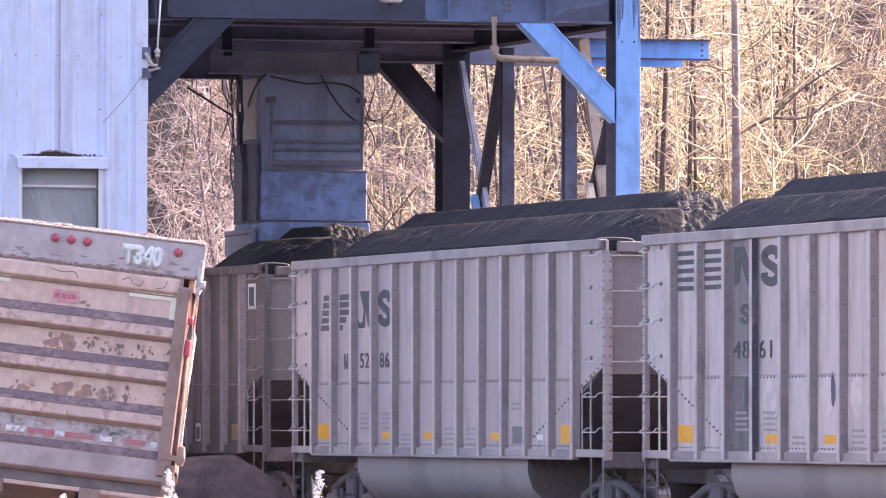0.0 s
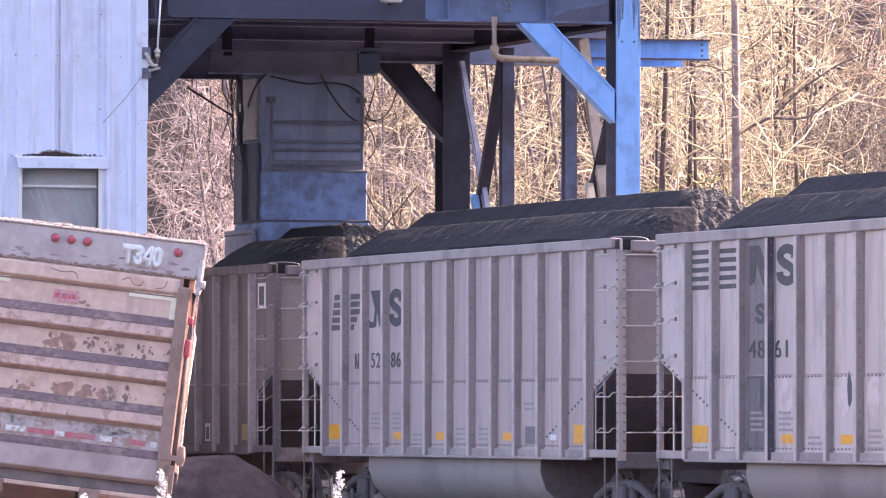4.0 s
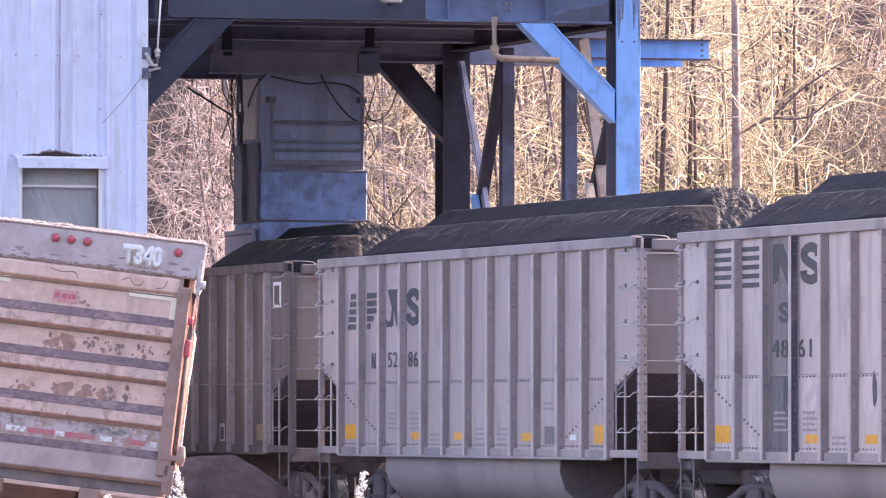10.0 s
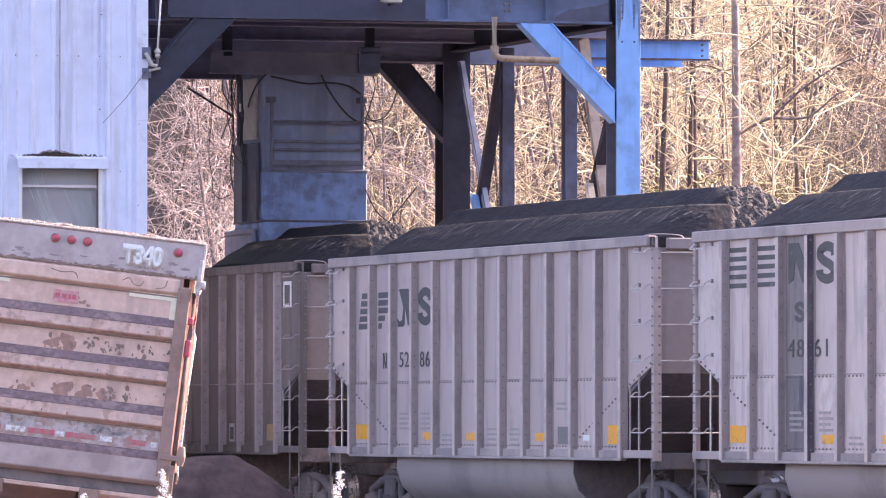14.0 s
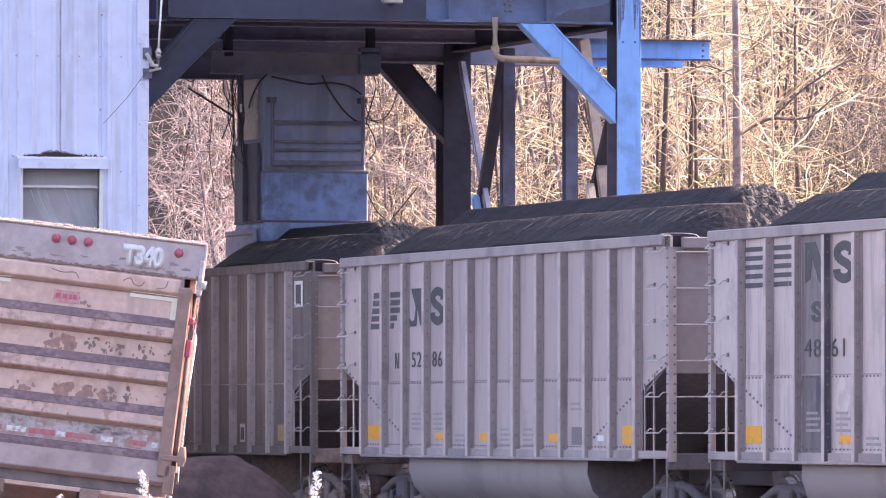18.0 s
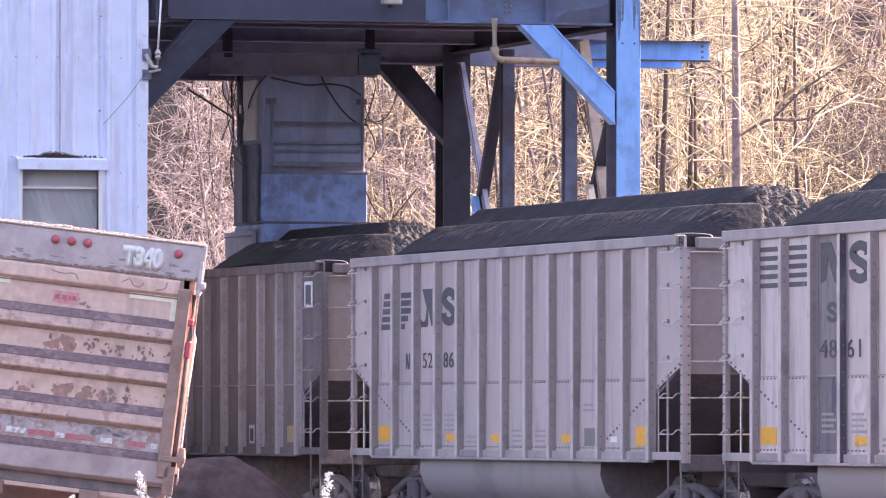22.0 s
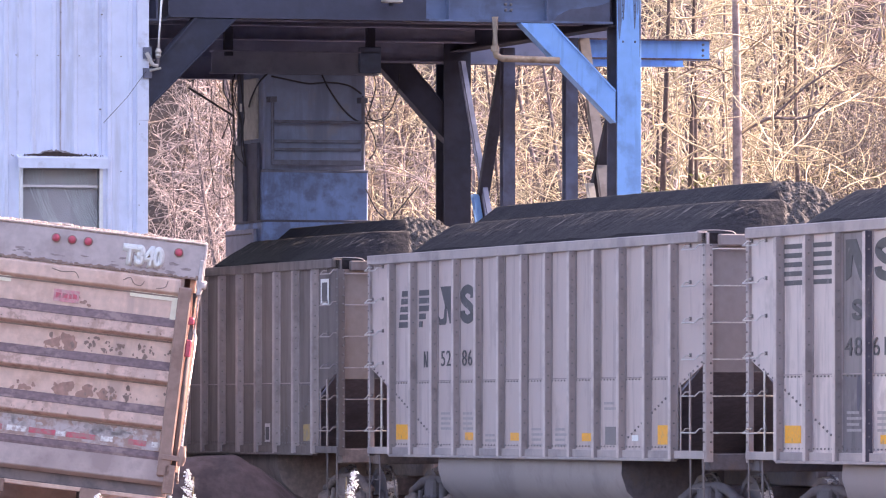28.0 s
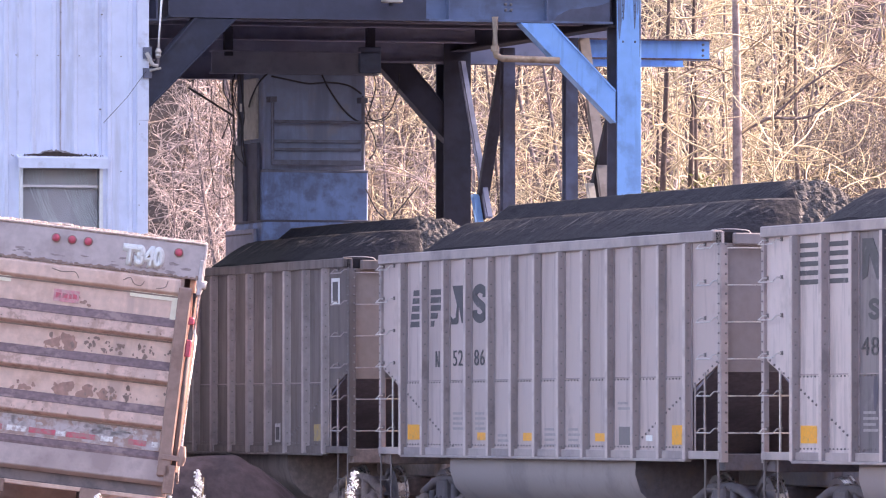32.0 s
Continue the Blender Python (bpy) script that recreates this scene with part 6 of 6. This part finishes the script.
# ---- weeds before the truck ----
def weed(r, d, tip, seed, plume=0.30):
    rng = random.Random(seed)
    p = sight(r, d, 0)
    z0 = ground_height(p.x, p.y)
    h = tip - z0
    w = thing("goldenrod_stalk", Matrix.Translation((p.x, p.y, z0)) @ pose(0, 0, 0, 0, 0, HEADING), "dry weed stalk with white fluffy seed plume", "weed", "roadside weeds")
    part("stem", one(tube, [(0, 0, -0.05), (0.01, 0, h * 0.5), (0, 0, h - 0.02)], [0.006, 0.005, 0.002], 5), STALK, w)
    bm = bmesh.new()
    lean = rng.uniform(-0.25, 0.25)
    for i in range(34):
        k = (i + rng.random()) / 34
        root = Vector((lean * 0.1 * (1 - k) ** 2, 0, h - plume * k))
        a = rng.uniform(0, 6.283)
        reach = 0.006 + 0.040 * min(1.0, 1.6 * k) * rng.uniform(0.5, 1.1)
        tip = root + Vector((math.cos(a) * reach + lean * 0.04, math.sin(a) * reach, reach * rng.uniform(0.2, 0.9)))
        for _ in range(26):
            c = root.lerp(tip, rng.random() ** 0.7) + Vector((rng.gauss(0, 0.0045), rng.gauss(0, 0.0045), rng.gauss(0, 0.0045)))
            out = Vector((rng.gauss(0, 1), rng.gauss(0, 1), rng.gauss(0.4, 1))).normalized() * rng.uniform(0.003, 0.007)
            u, v, _w = basis(c, c + out)
            s = rng.uniform(0.0015, 0.0035)
            vs = [bm.verts.new(c + u * s), bm.verts.new(c + v * s), bm.verts.new(c - u * s), bm.verts.new(c - v * s), bm.verts.new(c + out)]
            for f in ((0, 1, 4), (1, 2, 4), (2, 3, 4), (3, 0, 4), (3, 2, 1, 0)):
                bm.faces.new([vs[q] for q in f])
    part("plume", bm, PLUME, w, "white fluffy seed plume")
    return w, h


weeds = [weed(-0.968, 27, 1.395, 1), weed(-0.408, 27, 1.395, 2), weed(-1.27, 27, 1.305, 3, 0.2)]


# ---- the wood on the hillside ----
class Net:
    """Tapered limbs gathered into one mesh."""

    def __init__(self):
        self.v, self.f = [], []

    def limb(self, pts, r0, r1, sides):
        start, n = len(self.v), len(pts)
        for i, p in enumerate(pts):
            u, v, _ = basis(pts[max(0, i - 1)], pts[min(n - 1, i + 1)])
            r = r0 + (r1 - r0) * i / (n - 1)
            for k in range(sides):
                a = 2 * math.pi * k / sides
                self.v.append(p + u * (r * math.cos(a)) + v * (r * math.sin(a)))
        for i in range(n - 1):
            for k in range(sides):
                a, b = start + i * sides + k, start + i * sides + (k + 1) % sides
                self.f.append((a, b, b + sides, a + sides))
        self.f.append(tuple(start + (n - 1) * sides + k for k in range(sides)))

    def mesh(self, name, material):
        me = bpy.data.meshes.new(name)
        me.from_pydata([tuple(v) for v in self.v], [], self.f)
        me.materials.append(material)
        for p in me.polygons:
            p.use_smooth = True
        return me


def wander(rng, start, way, length, n, bend, lift):
    pts, p, w = [start], start, way.normalized()
    for _ in range(n):
        w = (w + Vector((rng.gauss(0, bend), rng.gauss(0, bend), rng.gauss(lift, bend)))).normalized()
        p = p + w * (length / n)
        pts.append(p)
    return pts


def arc(rng, start, way, length, n, turn, sag=0.0):
    """A smoothly bent branch: it keeps turning one way, with a little wandering."""
    w = way.normalized()
    side = w.cross(Vector((rng.gauss(0, 1), rng.gauss(0, 1), rng.gauss(0, 1))))
    swing = Matrix.Rotation(turn / n, 3, side.normalized() if side.length > 0.01 else Vector((1, 0, 0)))
    pts, p = [start], start
    for _ in range(n):
        w = (swing @ w + Vector((rng.gauss(0, 0.12), rng.gauss(0, 0.12), rng.gauss(sag, 0.12)))).normalized()
        p = p + w * (length / n)
        pts.append(p)
    return pts


def twigs(rng, net, pts, length, count, r, depth, sag):
    for _ in range(count):
        i = rng.randrange(1, len(pts))
        way = (pts[i] - pts[i - 1]).normalized()
        off = Vector((rng.gauss(0, 1), rng.gauss(0, 1), rng.gauss(0.1, 0.6)))
        sub = arc(rng, pts[i], way * 0.7 + off * 0.6, length * rng.uniform(0.5, 1.3), 6 if depth else 4, rng.choice((-1, 1)) * rng.uniform(0.5, 1.8), sag)
        net.limb(sub, r, r * 0.55, 3)
        if depth:
            twigs(rng, net, sub, length * 0.55, 2, r * 0.8, depth - 1, sag)


def bare_tree(seed, height, girth, limbs, twig_len, bark, lean=0.04):
    rng = random.Random(seed)
    trunk, crown = Net(), Net()
    spine = wander(rng, Vector((0, 0, -0.4)), Vector((rng.gauss(0, lean), rng.gauss(0, lean), 1)), height, 10, lean, 0.05)
    trunk.limb(spine, girth, girth * 0.22, 8)
    for k in range(limbs):
        s = 0.12 + 0.86 * (k + rng.random()) / limbs
        i = min(len(spine) - 2, int(s * 10))
        at = spine[i].lerp(spine[i + 1], s * 10 - i)
        a = rng.uniform(0, 6.283)
        reach = height * (0.34 - 0.20 * s) * rng.uniform(0.7, 1.25)
        bough = arc(rng, at, Vector((math.cos(a), math.sin(a), rng.uniform(-0.1, 1.1))), reach, 9, rng.choice((-1, 1)) * rng.uniform(0.2, 1.3), 0.03)
        crown.limb(bough, min(0.017, girth * rng.uniform(0.13, 0.25) + 0.005), 0.008, 4)
        twigs(rng, crown, bough, twig_len, 6, 0.0078, 1, 0.02)
    t = thing("bare_tree", pose(0, 0, 0), "leafless hardwood tree with fine bare branches", "tree", "trees on the hillside")
    o = new("trunk", trunk.mesh("trunk", bark))
    o.parent = t
    o = new("crown", crown.mesh("crown", TWIG_PINK if seed in (30, 31, 32, 34) else TWIG_SHADED if seed in (33, 35) else TWIG_LIT))
    o.parent = t
    tagged(o, "tangle of bare branches")
    return t


def shrub(seed):
    rng = random.Random(seed)
    crown = Net()
    for _ in range(15):
        a = rng.uniform(0, 6.283)
        stem = arc(rng, Vector((rng.gauss(0, 0.3), rng.gauss(0, 0.3), -0.2)), Vector((0.6 * math.cos(a), 0.6 * math.sin(a), 1)), rng.uniform(2.4, 5.0), 12, rng.uniform(0.2, 0.9), -0.10)
        crown.limb(stem, rng.uniform(0.012, 0.02), 0.007, 4)
        twigs(rng, crown, stem, 0.9, 6, 0.0078, 1, -0.07)
    dark = seed % 5 in (1, 3)
    t = thing("arching_shrub", pose(0, 0, 0), "leafless thicket of %s arching stems" % ("brown" if dark else "pale"), "shrub", "shrubs on the hillside")
    o = new("thicket", crown.mesh("thicket", TWIG_SHADED if dark else TWIG_PINK))
    o.parent = t
    return t


kinds = [bare_tree(30 + i, 8.5 + 0.5 * (i % 4), 0.05 + 0.012 * (i % 5), 20, 0.95, BARK_DARK if i % 4 == 1 else BARK, 0.06) for i in range(8)]
bushes = [shrub(60 + i) for i in range(5)]


def planted(ob, r, d, sink=0.1, turn=0.0, first=False, size=1.0):
    p = sight(r, d, 0)
    m = pose(p.x, p.y, ground_height(p.x, p.y) - sink, 0, 0, turn)
    if first:
        ob.matrix_basis = m
        return ob
    return copy_thing(ob, m)


def edge_distance(k, y):
    """How far out a sight line (k metres to the right per metre) reaches the depth y across the track."""
    return (y + 29.8) / (0.2845 + 0.9587 * k)


rng = random.Random(77)
used = set()
for i in range(56):
    k = (rng.uniform(190, 1570) - 784) / 13500
    d = edge_distance(k, 10.5) + 38 * rng.random() ** 1.6
    j = rng.randrange(5) if k < -0.001 else rng.randrange(3, 8)
    planted(kinds[j], k * d, d, 0.1, rng.uniform(0, 360), j not in used)
    used.add(j)
for i in range(20):
    k = (rng.uniform(520, 1010) - 784) / 13500
    d = edge_distance(k, 10.5) + 26 * rng.random()
    planted(kinds[rng.choice((3, 4, 5, 6, 7))], k * d, d, 0.1, rng.uniform(0, 360))
used = set()
for i in range(48):
    k = (rng.uniform(190, 1500) if i % 2 else rng.uniform(230, 500)) / 13500 - 784 / 13500
    d = edge_distance(k, 8.8) + 30 * rng.random() ** 1.3
    j = rng.randrange(5)
    planted(bushes[j], k * d, d, 0.1, rng.uniform(0, 360), j not in used)
    used.add(j)
for k, d, girth, h, seed, bark in ((0.0386, 118, 0.135, 12.0, 91, BARK_PALE), (0.0397, 122, 0.032, 11.0, 92, TWIG_LIT), (0.0275, 128, 0.055, 10.5, 93, BARK_DARK),
                                   (0.0320, 121, 0.085, 10.5, 94, BARK_DARK), (-0.0077, 150, 0.055, 11, 95, BARK), (0.0255, 134, 0.03, 10, 96, BARK), (0.0430, 117, 0.026, 11, 97, TWIG_LIT),
                                   (0.0304, 121, 0.026, 10.5, 98, TWIG_LIT), (0.0336, 122, 0.062, 10.5, 99, BARK_DARK), (0.0363, 124, 0.06, 10.5, 100, BARK), (0.0275, 120, 0.092, 10.5, 101, BARK_DARK)):
    big = planted(bare_tree(seed, h, girth, 14, 0.9, bark, 0.008), k * d, d, 0.1, HEADING if seed == 91 else seed * 40.0, True)
    if seed == 91:
        base_z = big.matrix_basis.translation.z
        for pts, r0, r1, m_ in (([(0.05, 6.0), (0.26, 6.12), (0.52, 6.23), (0.83, 6.22), (1.09, 6.25), (1.28, 6.37), (1.53, 6.59), (1.70, 6.66)], 0.034, 0.010, BARK),
                                ([(0.52, 6.23), (0.74, 6.43), (0.96, 6.64), (1.22, 6.83), (1.62, 7.08), (1.97, 7.22)], 0.026, 0.009, BARK),
                                ([(0.10, 6.03), (0.35, 5.89), (0.70, 5.70), (1.05, 5.63), (1.27, 5.77), (1.42, 6.05), (1.49, 6.47)], 0.016, 0.009, TWIG_LIT),
                                ([(0.12, 5.87), (0.52, 5.63), (1.0, 5.55), (1.44, 5.63), (1.84, 5.80), (2.0, 6.09), (2.04, 6.27)], 0.014, 0.008, TWIG_LIT),
                                ([(0.06, 7.2), (0.40, 7.50), (0.75, 7.56), (1.2, 7.40)], 0.016, 0.008, TWIG_SHADED),
                                ([(0.10, 7.75), (0.7, 7.9), (1.4, 7.62), (2.1, 7.2)], 0.014, 0.008, TWIG_LIT),
                                ([(-0.1, 6.9), (-0.5, 7.05), (-0.9, 6.9)], 0.015, 0.008, TWIG_SHADED)):
            bm = bmesh.new()
            run = smooth_run([(x, 0.0, z - base_z) for x, z in pts])
            tube(bm, run, [r0 + (r1 - r0) * i / (len(run) - 1) for i in range(len(run))], 6)
            part("limb", bm, m_, big, "long curving bare limb", smooth=True)


def sapling(seed):
    """A thin dark pole of a tree with few short branches."""
    rng = random.Random(seed)
    trunk, crown = Net(), Net()
    spine = wander(rng, Vector((0, 0, -0.4)), Vector((rng.gauss(0, 0.05), rng.gauss(0, 0.05), 1)), 9.5, 9, 0.03, 0.04)
    trunk.limb(spine, 0.045, 0.02, 7)
    for _ in range(9):
        i = rng.randrange(3, 9)
        a = rng.uniform(0, 6.283)
        b = wander(rng, spine[i], Vector((math.cos(a), math.sin(a), 0.5)), rng.uniform(0.8, 1.8), 5, 0.25, 0.05)
        crown.limb(b, 0.015, 0.006, 3)
        twigs(rng, crown, b, 0.6, 3, 0.009, 0, 0.05)
    t = thing("sapling", pose(0, 0, 0), "slender dark-barked leafless sapling", "tree", "saplings on the hillside")
    o = new("trunk", trunk.mesh("trunk", BARK_DARK))
    o.parent = t
    o = new("crown", crown.mesh("crown", TWIG_LIT))
    o.parent = t
    return t


poles = [sapling(120 + i) for i in range(4)]
used = set()
for i in range(15):
    k = (rng.uniform(540, 1500) - 784) / 13500
    d = edge_distance(k, 9.8) + 16 * rng.random()
    j = i % 4
    planted(poles[j], k * d, d, 0.1, rng.uniform(0, 360), j not in used)
    used.add(j)


def leafy(name, label, seed, spots, leaf, material, stem_h):
    """Many single leaves round the given spots (centre, spread, count), on a few stems."""
    rng = random.Random(seed)
    stems, v, f = Net(), [], []
    for c, spread, count in spots:
        c = Vector(c)
        stems.limb(wander(rng, Vector((c.x * 0.3, c.y * 0.3, -0.3)), c + Vector((0, 0, 0.3)), c.length + 0.3, 5, 0.06, 0.0), 0.02, 0.008, 4)
        for _ in range(count):
            p = c + Vector((rng.gauss(0, spread), rng.gauss(0, spread), rng.gauss(0, spread * 0.6)))
            turn = Euler((rng.gauss(0.2, 0.5), rng.gauss(0, 0.5), rng.uniform(0, 6.28))).to_matrix()
            n = len(v)
            for q in ((0, -1, 0), (0.32, -0.1, 0.08), (0, 1, 0), (-0.32, -0.1, 0.08)):
                v.append(p + turn @ Vector(q) * leaf * rng.uniform(0.6, 1.2))
            f.append((n, n + 1, n + 2, n + 3))
    t = thing(name, pose(0, 0, 0), label, "shrub" if "shrub" in name else "tree")
    me = bpy.data.meshes.new("foliage")
    me.from_pydata([tuple(q) for q in v], [], f)
    me.materials.append(material)
    o = new("foliage", me)
    o.parent = t
    o = new("branchwork", stems.mesh("branchwork", BARK_DARK))
    o.parent = t
    return t


for side, d, seed in ((0.0312, 122, 1), (0.0345, 122, 2), (0.0385, 121, 3), (0.0285, 125, 4), (0.053, 123, 5)):
    rng2 = random.Random(seed)
    spots = [((rng2.gauss(0, 0.55), rng2.gauss(0, 0.55), 3.4 + 2.6 * rng2.random() ** 0.7), 0.16, 60) for _ in range(14)]
    planted(leafy("evergreen_shrub", "tall sunlit yellow-green evergreen shrub on the slope", seed, spots, 0.06, LEAF, 1.5), side * d, d, 0.1, 0, True)
# pines added to dim a hazy patch, with haze in the needle colour
spots = []
rng2 = random.Random(8)
for i in range(46):
    h = 1.0 + 6.4 * i / 46
    a = rng2.uniform(0, 6.283)
    r = (1.35 - 0.12 * h) * rng2.uniform(0.3, 1.0)
    spots.append(((r * math.cos(a), r * math.sin(a), h), 0.36, 620))
pine = planted(leafy("pine_tree", "dim mauve pine added for the hazy patch among the bare trees", 9, spots, 0.028, PINE_HAZE, 9), 0.0565 * 124, 124, 0.1, 0, True)
for side, d, turn in ((0.0528, 122, 70), (0.0478, 124, 200), (0.0585, 120, 140)):
    planted(pine, side * d, d, 0.6, turn)


def grass_patch(r0, r1, d0, d1, count, seed):
    rng = random.Random(seed)
    v, f = [], []
    for _ in range(count):
        p = sight(rng.uniform(r0, r1), rng.uniform(d0, d1), 0)
        p.z = ground_height(p.x, p.y) - 0.02
        a, h = rng.uniform(0, 6.283), rng.uniform(0.2, 0.55)
        side = Vector((math.cos(a), math.sin(a), 0)) * rng.uniform(0.008, 0.016)
        bow = Vector((rng.gauss(0, 0.12), rng.gauss(0, 0.12), 0))
        n = len(v)
        v.extend((p - side, p + side, p + side * 0.7 + bow * 0.4 + Vector((0, 0, h * 0.6)), p - side * 0.7 + bow * 0.4 + Vector((0, 0, h * 0.6)), p + bow + Vector((0, 0, h))))
        f.extend(((n, n + 1, n + 2, n + 3), (n + 3, n + 2, n + 4)))
    me = bpy.data.meshes.new("dry_grass")
    me.from_pydata([tuple(q) for q in v], [], f)
    me.materials.append(DRY_GRASS)
    tagged(new("dry_grass", me), "dry yellow grass on the slope below the trees", "grass", kind="stuff")


grass_patch(7.6, 10.2, 143, 156, 9000, 44)


# ---- what moves ----
def motions():
    stops = [0, 8, 16, 24, SPAN]
    for c, x in ((car_mid, CENTRE), (car_near, CENTRE + PITCH), (car_far, CENTRE - PITCH)):
        walk(c, [(t, pose(x + SPEED * t, 0, 0)) for t in stops])
        for o in c.children_recursive:
            if o.name.startswith("wheelset"):
                p = o.matrix_basis.translation.copy()
                walk(o, [(t, pose(*p, 0, math.degrees(SPEED * t / 0.457), 0)) for t in range(0, 33, 4)])
    for load_, x in loads:
        walk(load_, [(t, pose(x + SPEED * t, 0, TOP - 0.03)) for t in stops])
    for ob, x in slices:
        walk(ob, [(t, pose(0, 0, -min(0.9, max(0.0, FRONT - (CENTRE - PITCH + x + SPEED * t)) * 0.62))) for t in range(0, 33, 2)])
    sway_left = [(0, 309), (.5, 310), (1, 321), (1.5, 312), (2, 293), (2.5, 310), (3, 295), (5, 300), (6, 334), (6.5, 315), (7, 339), (7.5, 321), (8, 294), (8.5, 318), (9, 275), (9.5, 285), (10, 325), (11, 309), (12, 296), (13, 267), (14, 298), (15.5, 280), (17, 249), (18, 260), (19, 291), (20, 278), (21, 275), (22, 257), (23, 261), (24, 284), (25, 321), (26.5, 330), (28, 342), (30, 360), (32, 360)]
    sway_right = [(0, 552), (.5, 592), (1, 558), (1.5, 585), (2, 592), (2.5, 566), (3, 576), (5, 595), (6, 609), (6.5, 590), (7, 582), (7.5, 585), (8, 578), (8.5, 587), (9, 587), (9.5, 597), (10, 630), (11, 587), (12, 557), (13, 572), (14, 588), (15.5, 570), (17, 551), (18, 545), (19, 552), (20, 578), (21, 578), (22, 567), (23, 548), (24, 569), (25, 584), (26.5, 600), (28, 612), (30, 610), (32, 612)]
    for (w, h), rows, mid in zip(weeds, (sway_left, sway_right, sway_right), (300, 580, 580)):
        p = w.matrix_basis.translation.copy()
        walk(w, [(t, pose(*p, 0, math.degrees(math.atan((s - mid) / 500 / h)), HEADING)) for t, s in rows])


motions()
